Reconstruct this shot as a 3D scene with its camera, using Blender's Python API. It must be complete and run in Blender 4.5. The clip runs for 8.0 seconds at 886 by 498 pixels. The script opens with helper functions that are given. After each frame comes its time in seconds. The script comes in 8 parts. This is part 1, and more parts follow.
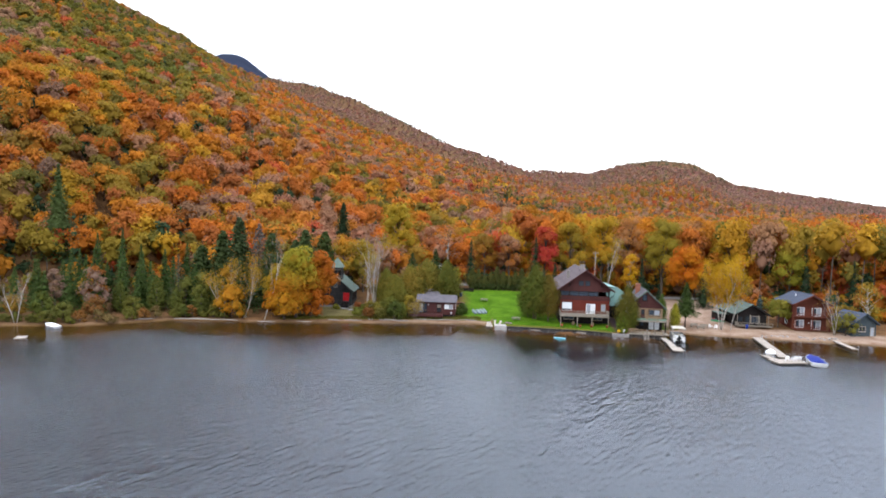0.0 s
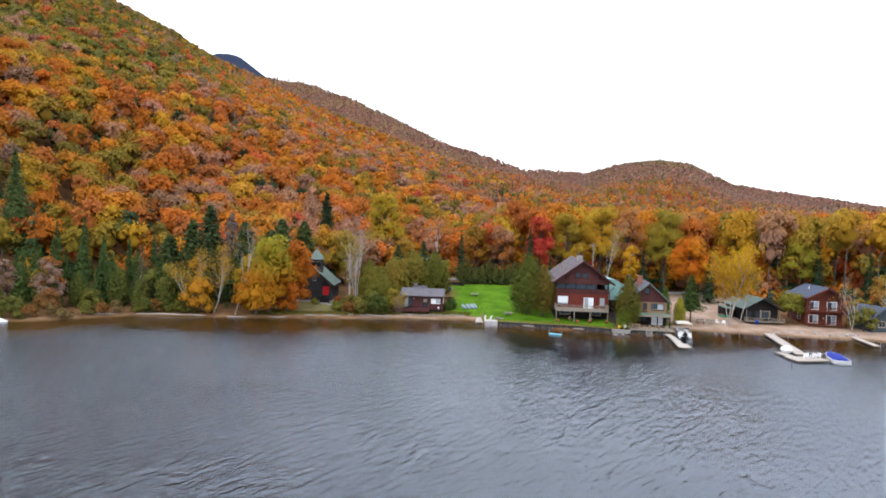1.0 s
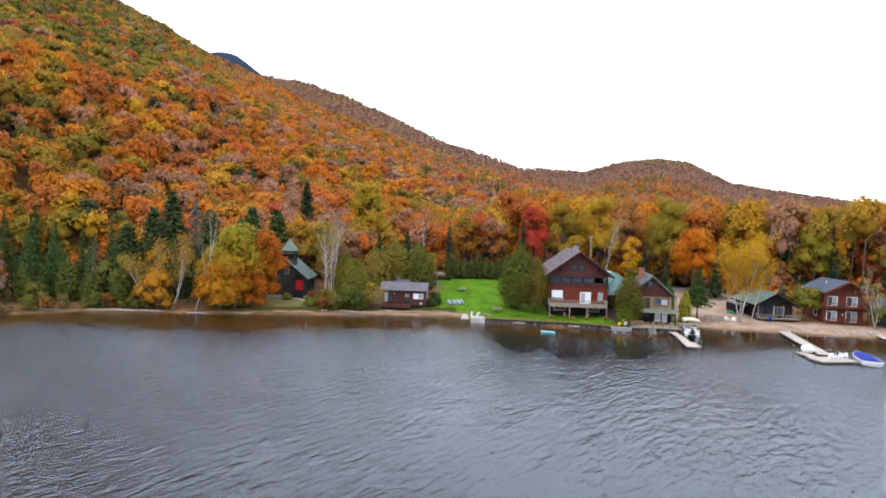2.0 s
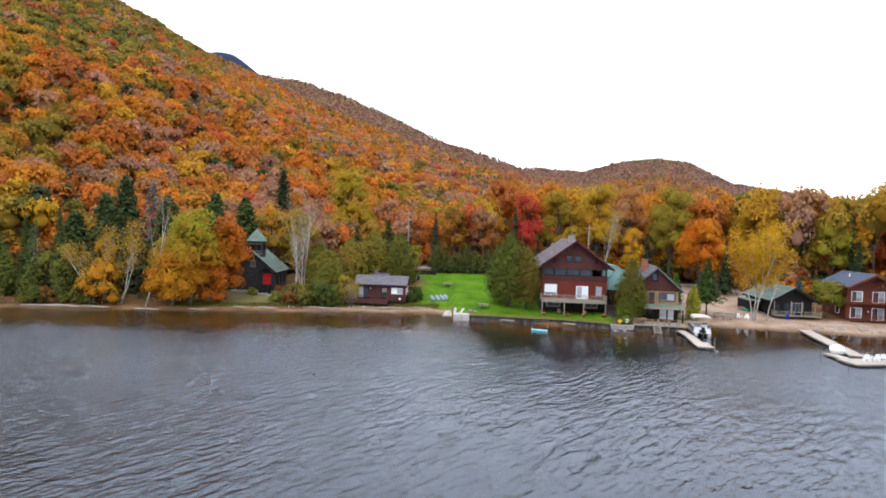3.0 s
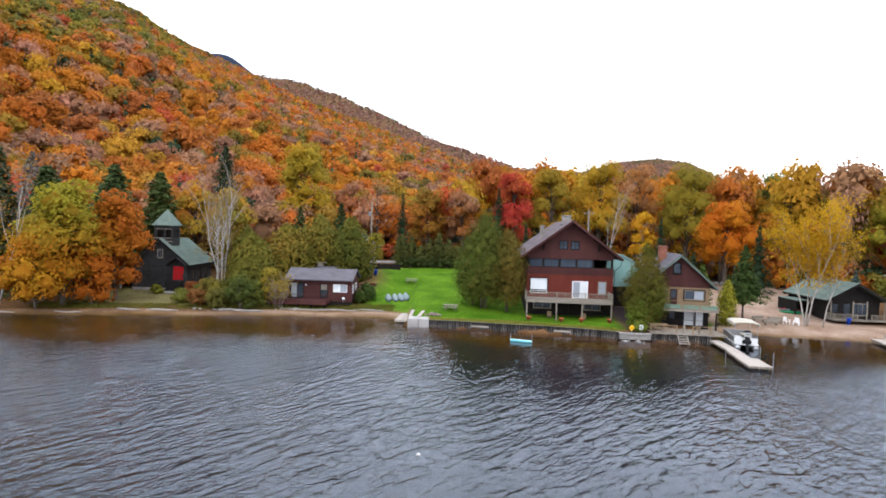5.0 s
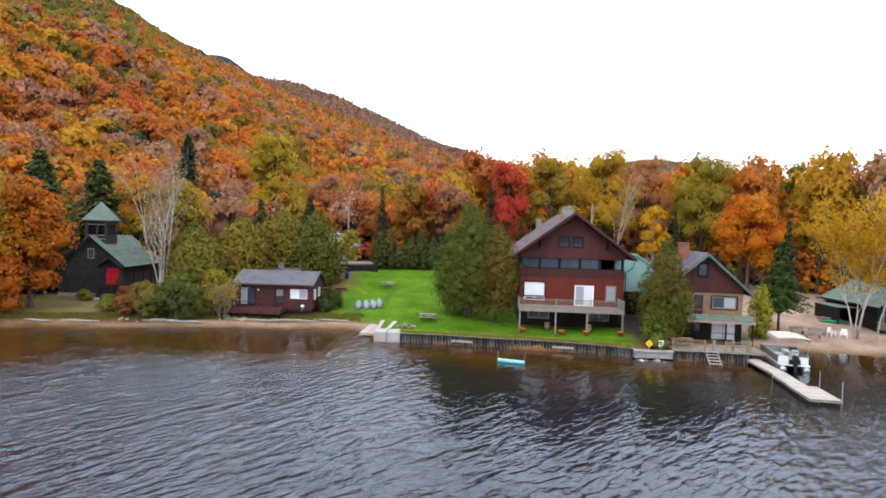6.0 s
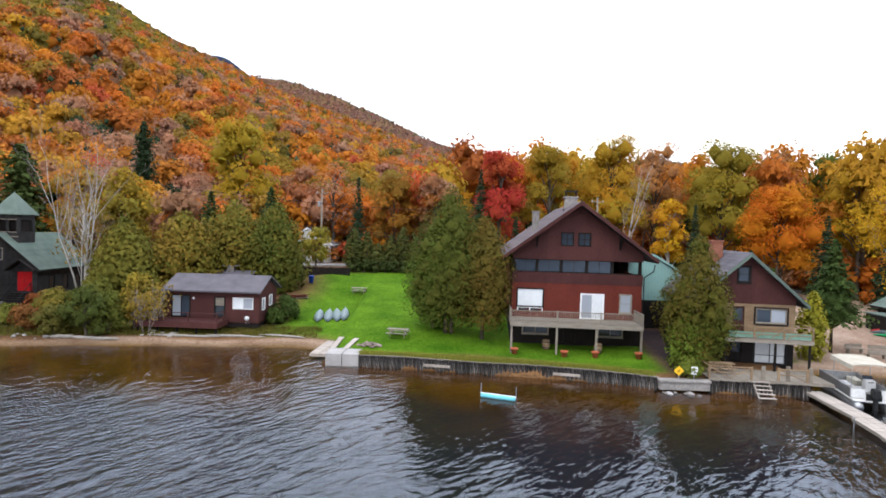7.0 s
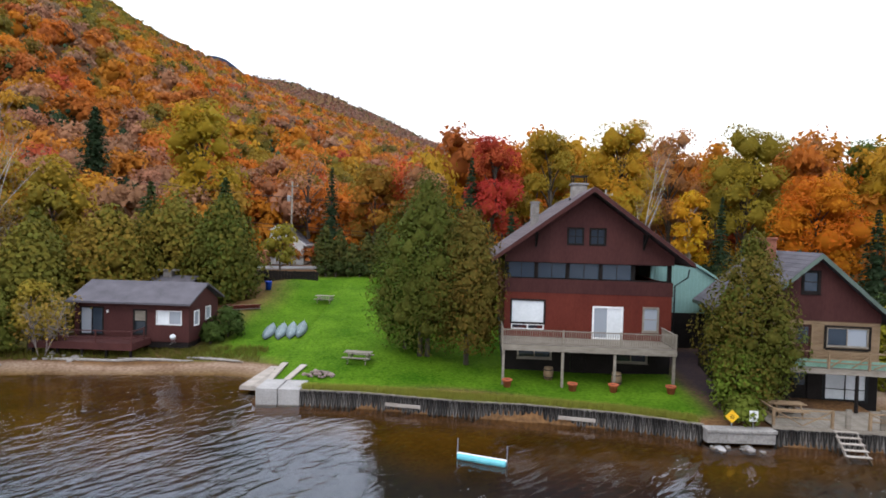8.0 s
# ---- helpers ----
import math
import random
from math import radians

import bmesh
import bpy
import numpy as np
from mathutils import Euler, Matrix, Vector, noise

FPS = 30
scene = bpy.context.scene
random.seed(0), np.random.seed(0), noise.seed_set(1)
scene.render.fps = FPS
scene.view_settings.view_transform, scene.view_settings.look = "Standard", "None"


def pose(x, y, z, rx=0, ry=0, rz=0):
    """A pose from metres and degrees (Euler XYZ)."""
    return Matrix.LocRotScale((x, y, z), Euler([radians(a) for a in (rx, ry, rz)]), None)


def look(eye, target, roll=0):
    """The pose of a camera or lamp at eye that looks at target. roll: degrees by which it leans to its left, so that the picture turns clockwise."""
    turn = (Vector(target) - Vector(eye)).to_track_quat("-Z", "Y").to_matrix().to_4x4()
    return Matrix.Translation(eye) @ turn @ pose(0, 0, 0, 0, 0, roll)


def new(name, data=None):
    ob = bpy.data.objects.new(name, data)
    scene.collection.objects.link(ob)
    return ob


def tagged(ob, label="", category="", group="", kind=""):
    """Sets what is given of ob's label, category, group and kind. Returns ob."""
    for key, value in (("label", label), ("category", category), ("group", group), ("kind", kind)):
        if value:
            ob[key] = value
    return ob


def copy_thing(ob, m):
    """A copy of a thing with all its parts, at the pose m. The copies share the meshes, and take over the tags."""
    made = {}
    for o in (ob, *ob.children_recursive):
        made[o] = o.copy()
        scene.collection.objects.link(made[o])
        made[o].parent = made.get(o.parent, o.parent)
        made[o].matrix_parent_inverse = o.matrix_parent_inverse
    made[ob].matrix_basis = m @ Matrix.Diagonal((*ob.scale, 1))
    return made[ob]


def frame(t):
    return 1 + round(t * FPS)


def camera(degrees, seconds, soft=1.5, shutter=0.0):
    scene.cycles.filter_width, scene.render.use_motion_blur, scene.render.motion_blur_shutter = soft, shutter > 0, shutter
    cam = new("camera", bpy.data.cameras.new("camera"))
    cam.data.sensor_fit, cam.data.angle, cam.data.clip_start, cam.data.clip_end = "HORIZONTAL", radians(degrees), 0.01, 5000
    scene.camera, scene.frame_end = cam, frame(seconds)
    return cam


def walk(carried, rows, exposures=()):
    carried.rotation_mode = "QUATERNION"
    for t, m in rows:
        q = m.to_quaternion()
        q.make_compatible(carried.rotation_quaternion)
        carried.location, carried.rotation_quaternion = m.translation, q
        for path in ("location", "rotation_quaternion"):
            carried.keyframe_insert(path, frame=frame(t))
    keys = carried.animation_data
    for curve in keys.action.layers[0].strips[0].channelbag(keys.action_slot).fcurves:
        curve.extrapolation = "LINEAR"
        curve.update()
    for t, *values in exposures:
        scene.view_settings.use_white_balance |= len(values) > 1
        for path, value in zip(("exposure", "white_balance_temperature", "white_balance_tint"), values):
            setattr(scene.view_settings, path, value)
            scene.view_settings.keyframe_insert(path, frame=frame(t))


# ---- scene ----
# ---- camera ----
cam = camera(75.0, 8.0, soft=1.75)
PATH = [
    (0, (3.934, 3.661, 23.05), (3.884, 5.659, 22.963), 1.7),
    (0.5, (4.869, 8.469, 21.655), (4.826, 10.467, 21.572), 1.7),
    (1, (6.171, 13.617, 20.273), (6.13, 15.614, 20.189), 1.7),
    (1.5, (7.54, 19.071, 19.098), (7.503, 21.069, 19.014), 1.7),
    (3, (12.195, 36.135, 15.412), (12.162, 38.133, 15.332), 1.8),
    (3.5, (13.632, 42.022, 14.345), (13.601, 44.02, 14.269), 1.8),
    (4, (15.084, 48.063, 13.433), (15.054, 50.062, 13.359), 1.8),
    (4.5, (16.45, 54.051, 12.658), (16.421, 56.05, 12.586), 1.8),
    (6, (20.159, 73.108, 11.292), (20.132, 75.106, 11.228), 1.7),
    (6.5, (21.211, 79.456, 10.99), (21.186, 81.455, 10.929), 1.7),
    (7, (22.243, 85.487, 10.787), (22.219, 87.486, 10.727), 1.7),
    (7.5, (23.122, 91.236, 10.624), (23.1, 93.235, 10.566), 1.6),
    (8, (23.91, 96.703, 10.483), (23.889, 98.702, 10.425), 1.6),
]
walk(cam, [(t, look(eye, target, roll)) for t, eye, target, roll in PATH], exposures=[(0.0, 0.0), (5.8, 0.0), (7.5, -0.12), (8.0, -0.34)])

# ---- light: a bright overcast sky with a weak, wide sun ----
SUN_ELEV, SUN_AZ = 48.0, 215.0   # degrees; azimuth clockwise from +y
world = bpy.data.worlds.new("overcast_sky")
scene.world = world
world.use_nodes = True
wt = world.node_tree
wt.nodes.clear()
w_out = wt.nodes.new("ShaderNodeOutputWorld")
w_bg = wt.nodes.new("ShaderNodeBackground")
w_sky = wt.nodes.new("ShaderNodeTexSky")
w_sky.sky_type = "NISHITA"
w_sky.sun_disc = False
w_sky.sun_elevation, w_sky.sun_rotation = radians(SUN_ELEV), radians(SUN_AZ)
w_gain = wt.nodes.new("ShaderNodeVectorMath")
w_gain.operation = "SCALE"
w_gain.inputs["Scale"].default_value = 0.10
w_co = wt.nodes.new("ShaderNodeTexCoord")
w_map = wt.nodes.new("ShaderNodeMapping")
w_map.inputs["Scale"].default_value = (1.2, 1.2, 5.0)
w_noise = wt.nodes.new("ShaderNodeTexNoise")
w_noise.inputs["Scale"].default_value = 1.6
w_noise.inputs["Detail"].default_value = 5.0
w_ramp = wt.nodes.new("ShaderNodeValToRGB")
w_ramp.color_ramp.elements[0].position, w_ramp.color_ramp.elements[0].color = 0.30, (1.98, 2.08, 2.28, 1)
w_ramp.color_ramp.elements[1].position, w_ramp.color_ramp.elements[1].color = 0.52, (2.35, 2.38, 2.46, 1)
w_sep = wt.nodes.new("ShaderNodeSeparateXYZ")
w_high = wt.nodes.new("ShaderNodeValToRGB")      # brighter, slightly blue overhead
w_high.color_ramp.elements[0].position, w_high.color_ramp.elements[0].color = 0.12, (1.0, 1.0, 1.0, 1)
w_high.color_ramp.elements[1].position, w_high.color_ramp.elements[1].color = 0.66, (1.48, 1.58, 1.76, 1)
w_mul = wt.nodes.new("ShaderNodeMix")
w_mul.data_type, w_mul.blend_type = "RGBA", "MULTIPLY"
w_mul.inputs[0].default_value = 1.0
w_mix = wt.nodes.new("ShaderNodeMix")
w_mix.data_type = "RGBA"
w_mix.inputs[0].default_value = 0.88
wt.links.new(w_co.outputs["Generated"], w_map.inputs["Vector"])
wt.links.new(w_map.outputs["Vector"], w_noise.inputs["Vector"])
wt.links.new(w_noise.outputs["Fac"], w_ramp.inputs["Fac"])
wt.links.new(w_sky.outputs["Color"], w_gain.inputs[0])
wt.links.new(w_gain.outputs["Vector"], w_mix.inputs[6])
wt.links.new(w_co.outputs["Generated"], w_sep.inputs[0])
wt.links.new(w_sep.outputs["Z"], w_high.inputs["Fac"])
wt.links.new(w_ramp.outputs["Color"], w_mul.inputs[6])
wt.links.new(w_high.outputs["Color"], w_mul.inputs[7])
wt.links.new(w_mul.outputs[2], w_mix.inputs[7])
wt.links.new(w_mix.outputs[2], w_bg.inputs["Color"])
w_bg.inputs["Strength"].default_value = 1.0
wt.links.new(w_bg.outputs["Background"], w_out.inputs["Surface"])

sun = new("sun", bpy.data.lights.new("sun", "SUN"))
sun.data.energy, sun.data.angle, sun.data.color = 1.0, radians(14), (1.0, 0.93, 0.82)
_az, _el = radians(SUN_AZ), radians(SUN_ELEV)
_dir = Vector((math.sin(_az) * math.cos(_el), math.cos(_az) * math.cos(_el), math.sin(_el)))
sun.matrix_world = look(_dir * 300, (0, 0, 0))

# ---- materials ----
def mat_new(name):
    m = bpy.data.materials.new(name)
    m.use_nodes = True
    nt = m.node_tree
    return m, nt, nt.nodes["Principled BSDF"]


def put(nt, kind, **values):
    n = nt.nodes.new(kind)
    for k, v in values.items():
        n.inputs[k].default_value = v
    return n


def ramp_node(nt, stops):
    n = nt.nodes.new("ShaderNodeValToRGB")
    e = n.color_ramp.elements
    while len(e) < len(stops):
        e.new(0.5)
    for el, (p, c) in zip(e, stops):
        el.position, el.color = p, (*c, 1)
    return n


def surface(name, a, b, scale=2.0, fine=14.0, rough=0.8, metal=0.0, bump=0.15, stretch=(1, 1, 1), vary=0.12, spec=0.14, depth=0.02, lo=0.35, hi=0.68):
    """Colour between a and b at two scales of noise, varied by object, with a fine relief."""
    m, nt, bs = mat_new(name)
    L = nt.links.new
    co = nt.nodes.new("ShaderNodeTexCoord")
    mp = put(nt, "ShaderNodeMapping", Scale=stretch)
    L(co.outputs["Object"], mp.inputs["Vector"])
    n1 = put(nt, "ShaderNodeTexNoise", Scale=scale, Detail=4.0)
    n2 = put(nt, "ShaderNodeTexNoise", Scale=fine, Detail=3.0)
    L(mp.outputs["Vector"], n1.inputs["Vector"])
    L(mp.outputs["Vector"], n2.inputs["Vector"])
    add = nt.nodes.new("ShaderNodeMath")
    add.operation = "MULTIPLY_ADD"
    add.inputs[1].default_value = 0.45
    L(n2.outputs["Fac"], add.inputs[0])
    half = nt.nodes.new("ShaderNodeMath")
    half.operation = "MULTIPLY"
    half.inputs[1].default_value = 0.6
    L(n1.outputs["Fac"], half.inputs[0])
    L(half.outputs[0], add.inputs[2])
    rp = ramp_node(nt, [(lo, a), (hi, b)])
    L(add.outputs[0], rp.inputs["Fac"])
    info = nt.nodes.new("ShaderNodeObjectInfo")
    mr = put(nt, "ShaderNodeMapRange")
    mr.inputs["To Min"].default_value, mr.inputs["To Max"].default_value = 1 - vary, 1 + vary
    L(info.outputs["Random"], mr.inputs["Value"])
    hv = nt.nodes.new("ShaderNodeHueSaturation")
    L(rp.outputs["Color"], hv.inputs["Color"])
    L(mr.outputs[0], hv.inputs["Value"])
    L(hv.outputs["Color"], bs.inputs["Base Color"])
    bs.inputs["Roughness"].default_value, bs.inputs["Metallic"].default_value = rough, metal
    bs.inputs["Specular IOR Level"].default_value = spec
    if bump:
        bp = put(nt, "ShaderNodeBump", Strength=bump, Distance=depth)
        L(n2.outputs["Fac"], bp.inputs["Height"])
        L(bp.outputs["Normal"], bs.inputs["Normal"])
    return m


def leaf_mat(name, light=0.35):
    """Leaves, coloured by the tree's own tint, half letting light through."""
    m, nt, bs = mat_new(name)
    L = nt.links.new
    at = nt.nodes.new("ShaderNodeAttribute")
    at.attribute_name = "tint"
    geo = nt.nodes.new("ShaderNodeNewGeometry")
    mr = put(nt, "ShaderNodeMapRange")
    mr.inputs["To Min"].default_value, mr.inputs["To Max"].default_value = 0.92, 1.09
    L(geo.outputs["Random Per Island"], mr.inputs["Value"])
    hv = nt.nodes.new("ShaderNodeHueSaturation")
    L(at.outputs["Color"], hv.inputs["Color"])
    L(mr.outputs[0], hv.inputs["Value"])
    hv.inputs["Saturation"].default_value = 1.03
    tr = nt.nodes.new("ShaderNodeBsdfTranslucent")
    L(hv.outputs["Color"], bs.inputs["Base Color"])
    L(hv.outputs["Color"], tr.inputs["Color"])
    bs.inputs["Roughness"].default_value = 0.75
    bs.inputs["Specular IOR Level"].default_value = 0.05
    mx = nt.nodes.new("ShaderNodeMixShader")
    mx.inputs[0].default_value = light
    L(bs.outputs[0], mx.inputs[1])
    L(tr.outputs[0], mx.inputs[2])
    L(mx.outputs[0], nt.nodes["Material Output"].inputs["Surface"])
    return m


M_LEAF = leaf_mat("leaves", 0.42)
M_NEEDLE = leaf_mat("needles", 0.34)


def water_mat():
    """Lake water: wind ripples in four sizes over a clear brown bed, mirroring the sky."""
    m, nt, bs = mat_new("lake_water")
    nt.nodes.remove(bs)
    L = nt.links.new
    out = nt.nodes["Material Output"]
    co = nt.nodes.new("ShaderNodeTexCoord")
    total = None
    # scale, direction of the crests, length of the crests, height
    for scale, turn, stretch, amp in ((0.9, 46, 3.0, 0.28), (1.7, 54, 3.2, 0.74), (3.3, 42, 2.6, 0.40), (7.0, 62, 1.8, 0.12)):
        mp = put(nt, "ShaderNodeMapping", Rotation=(0, 0, radians(turn)), Scale=(stretch, 1, 1))
        mp.vector_type = "TEXTURE"
        L(co.outputs["Object"], mp.inputs["Vector"])
        nz = put(nt, "ShaderNodeTexNoise", Scale=scale, Detail=1.0, Roughness=0.4, Distortion=0.25)
        L(mp.outputs["Vector"], nz.inputs["Vector"])
        k = nt.nodes.new("ShaderNodeMath")
        k.operation = "MULTIPLY"
        k.inputs[1].default_value = amp
        L(nz.outputs["Fac"], k.inputs[0])
        if total is None:
            total = k
        else:
            s = nt.nodes.new("ShaderNodeMath")
            L(total.outputs[0], s.inputs[0])
            L(k.outputs[0], s.inputs[1])
            total = s
    gust = put(nt, "ShaderNodeTexNoise", Scale=0.045, Detail=3.0)
    L(co.outputs["Object"], gust.inputs["Vector"])
    gm = put(nt, "ShaderNodeMapRange")
    gm.inputs["From Min"].default_value, gm.inputs["From Max"].default_value = 0.32, 0.68
    gm.inputs["To Min"].default_value, gm.inputs["To Max"].default_value = 0.62, 1.0
    L(gust.outputs["Fac"], gm.inputs["Value"])
    bp = put(nt, "ShaderNodeBump", Strength=1.0, Distance=0.34)
    rip = nt.nodes.new("ShaderNodeAttribute")
    rip.attribute_name = "ripple"
    both = nt.nodes.new("ShaderNodeMath")
    both.operation = "MULTIPLY"
    L(gm.outputs[0], both.inputs[0])
    parts = nt.nodes.new("ShaderNodeSeparateColor")
    L(rip.outputs["Color"], parts.inputs[0])
    L(parts.outputs["Red"], both.inputs[1])
    L(both.outputs[0], bp.inputs["Strength"])
    L(total.outputs[0], bp.inputs["Height"])
    fr = put(nt, "ShaderNodeFresnel", IOR=1.46)
    L(bp.outputs["Normal"], fr.inputs["Normal"])
    gl = put(nt, "ShaderNodeBsdfGlossy", Roughness=0.2)
    fine = put(nt, "ShaderNodeMapRange")           # ripples too fine to see, where the wind is on the water
    fine.inputs["From Min"].default_value, fine.inputs["From Max"].default_value = 0.3, 1.0
    fine.inputs["To Min"].default_value, fine.inputs["To Max"].default_value = 0.03, 0.26
    L(parts.outputs["Green"], fine.inputs["Value"])
    L(fine.outputs[0], gl.inputs["Roughness"])
    gl.inputs["Color"].default_value = (0.82, 0.885, 1.0, 1)
    L(bp.outputs["Normal"], gl.inputs["Normal"])
    tp = nt.nodes.new("ShaderNodeBsdfTransparent")
    tp.inputs["Color"].default_value = (0.95, 0.86, 0.68, 1)
    mx = nt.nodes.new("ShaderNodeMixShader")
    L(fr.outputs[0], mx.inputs[0])
    L(tp.outputs[0], mx.inputs[1])
    L(gl.outputs[0], mx.inputs[2])
    L(mx.outputs[0], out.inputs["Surface"])
    return m


def ground_mat():
    """Forest floor, lawn, sand and lake bed: told apart by the cover weights that the sheet carries."""
    m, nt, bs = mat_new("ground_cover")
    L = nt.links.new
    co = nt.nodes.new("ShaderNodeTexCoord")
    big = put(nt, "ShaderNodeTexNoise", Scale=0.35, Detail=5.0)
    fine = put(nt, "ShaderNodeTexNoise", Scale=5.0, Detail=4.0)
    L(co.outputs["Object"], big.inputs["Vector"])
    L(co.outputs["Object"], fine.inputs["Vector"])
    both = nt.nodes.new("ShaderNodeMath")
    both.operation = "MULTIPLY_ADD"
    both.inputs[1].default_value = 0.5
    L(fine.outputs["Fac"], both.inputs[0])
    hb = nt.nodes.new("ShaderNodeMath")
    hb.operation = "MULTIPLY"
    hb.inputs[1].default_value = 0.5
    L(big.outputs["Fac"], hb.inputs[0])
    L(hb.outputs[0], both.inputs[2])
    at = nt.nodes.new("ShaderNodeAttribute")
    at.attribute_name = "cover"
    sep = nt.nodes.new("ShaderNodeSeparateColor")
    L(at.outputs["Color"], sep.inputs[0])
    forest = ramp_node(nt, [(0.35, (0.052, 0.030, 0.016)), (0.62, (0.150, 0.078, 0.034))])
    lawn = ramp_node(nt, [(0.36, (0.024, 0.068, 0.003)), (0.66, (0.088, 0.160, 0.010))])
    sand = ramp_node(nt, [(0.36, (0.165, 0.098, 0.062)), (0.64, (0.300, 0.222, 0.172))])
    bed = ramp_node(nt, [(0.36, (0.036, 0.018, 0.003)), (0.66, (0.105, 0.056, 0.009))])
    for r in (forest, lawn, sand, bed):
        L(both.outputs[0], r.inputs["Fac"])
    last = forest.outputs["Color"]
    for ch, r in (("Red", lawn), ("Green", sand), ("Blue", bed)):
        mx = nt.nodes.new("ShaderNodeMix")
        mx.data_type = "RGBA"
        L(sep.outputs[ch], mx.inputs[0])
        L(last, mx.inputs[6])
        L(r.outputs["Color"], mx.inputs[7])
        last = mx.outputs[2]
    # alpha blends in a dark blue: water's light loss, far haze, dark ground
    dark_mix = nt.nodes.new("ShaderNodeMix")
    dark_mix.data_type = "RGBA"
    L(at.outputs["Alpha"], dark_mix.inputs[0])
    L(last, dark_mix.inputs[6])
    dark_mix.inputs[7].default_value = (0.014, 0.019, 0.036, 1)
    L(dark_mix.outputs[2], bs.inputs["Base Color"])
    bs.inputs["Roughness"].default_value = 0.95
    bs.inputs["Specular IOR Level"].default_value = 0.03
    bp = put(nt, "ShaderNodeBump", Strength=0.4, Distance=0.06)
    L(fine.outputs["Fac"], bp.inputs["Height"])
    L(bp.outputs["Normal"], bs.inputs["Normal"])
    return m


M_WATER = water_mat()
M_GROUND = ground_mat()
M_BROWN = surface("brown_stained_siding", (0.040, 0.013, 0.012), (0.064, 0.022, 0.019), 0.8, 9, 0.75, stretch=(1, 1, 0.35))
M_RED = surface("red_stained_siding", (0.082, 0.014, 0.009), (0.118, 0.024, 0.014), 0.8, 9, 0.7, stretch=(1, 1, 0.35))
M_REDDISH = surface("red_cedar_siding", (0.078, 0.020, 0.012), (0.122, 0.034, 0.019), 0.8, 9, 0.7, stretch=(1, 1, 0.35))
M_DARK = surface("dark_stained_boards", (0.007, 0.006, 0.005), (0.016, 0.012, 0.011), 1.2, 10, 0.8)
M_BLACKISH = surface("near_black_shingle_siding", (0.015, 0.014, 0.015), (0.034, 0.032, 0.031), 1.5, 12, 0.85)
M_ROOF = surface("grey_brown_asphalt_shingle", (0.066, 0.050, 0.053), (0.112, 0.090, 0.094), 0.9, 16, 0.9)
M_ROOF_GREY = surface("grey_asphalt_shingle", (0.060, 0.054, 0.061), (0.102, 0.093, 0.103), 0.9, 16, 0.9)
M_ROOF_BLUE = surface("slate_blue_shingle", (0.037, 0.044, 0.065), (0.065, 0.075, 0.102), 0.9, 16, 0.85)
M_ROOF_GREEN = surface("weathered_green_roofing", (0.064, 0.088, 0.072), (0.108, 0.136, 0.114), 0.8, 14, 0.8)
M_TEAL = surface("teal_painted_metal", (0.170, 0.300, 0.270), (0.240, 0.385, 0.350), 0.5, 8, 0.5, bump=0.05)
M_TEALWALL = surface("grey_teal_clapboard", (0.026, 0.036, 0.042), (0.042, 0.056, 0.064), 0.8, 9, 0.75)
M_WHITE = surface("white_paint", (0.554, 0.546, 0.529), (0.689, 0.680, 0.672), 1.0, 8, 0.5, bump=0.03)
M_GREYWOOD = surface("weathered_grey_wood", (0.140, 0.117, 0.092), (0.240, 0.208, 0.170), 1.5, 18, 0.9, stretch=(1, 4, 4))
M_PALEWOOD = surface("bleached_dock_wood", (0.220, 0.186, 0.156), (0.345, 0.300, 0.260), 1.2, 16, 0.85, stretch=(1, 3, 3))
M_TANWOOD = surface("tan_new_wood", (0.156, 0.102, 0.058), (0.238, 0.163, 0.099), 1.2, 16, 0.8, stretch=(1, 3, 3))
M_CONCRETE = surface("pale_concrete", (0.205, 0.190, 0.180), (0.330, 0.310, 0.294), 0.8, 12, 0.9)
M_OLDCONCRETE = surface("stained_concrete", (0.130, 0.118, 0.108), (0.270, 0.250, 0.232), 0.9, 9, 0.9)
M_PILE = surface("streaked_sheet_piling", (0.009, 0.007, 0.006), (0.190, 0.175, 0.162), 1.6, 7, 0.85, stretch=(5, 5, 0.3), vary=0.55, lo=0.48, hi=0.62)
M_STONE = surface("grey_field_stone", (0.122, 0.109, 0.102), (0.272, 0.245, 0.224), 2.0, 10, 0.9)
M_PINKSTONE = surface("pinkish_field_stone", (0.105, 0.075, 0.066), (0.270, 0.205, 0.182), 2.0, 10, 0.9, vary=0.3)
M_TERRACOTTA = surface("terracotta", (0.286, 0.068, 0.031), (0.374, 0.109, 0.051), 2, 10, 0.85)
M_REDDOOR = surface("bright_red_door_paint", (0.340, 0.007, 0.010), (0.422, 0.014, 0.015), 1, 8, 0.5, bump=0.03)
M_CANOE = surface("pale_blue_grey_hull", (0.085, 0.120, 0.130), (0.160, 0.195, 0.200), 1, 8, 0.45, bump=0.03)
M_FLOAT = surface("turquoise_float", (0.082, 0.326, 0.374), (0.150, 0.422, 0.462), 1, 8, 0.4, bump=0.03)
M_METAL = surface("dull_galvanised_metal", (0.238, 0.238, 0.245), (0.340, 0.340, 0.347), 2, 10, 0.45, metal=0.8, bump=0.03)
M_BLACK = surface("black_iron", (0.008, 0.008, 0.009), (0.020, 0.020, 0.020), 2, 10, 0.5, bump=0.03)
M_BRICK = surface("red_brick_chimney", (0.163, 0.058, 0.037), (0.245, 0.102, 0.068), 3, 14, 0.9)
M_YELLOW = surface("yellow_sign_paint", (0.630, 0.336, 0.013), (0.714, 0.420, 0.025), 1, 8, 0.5, bump=0.0)
M_BLUE = surface("royal_blue_canvas", (0.007, 0.015, 0.136), (0.015, 0.031, 0.218), 1.5, 10, 0.75)
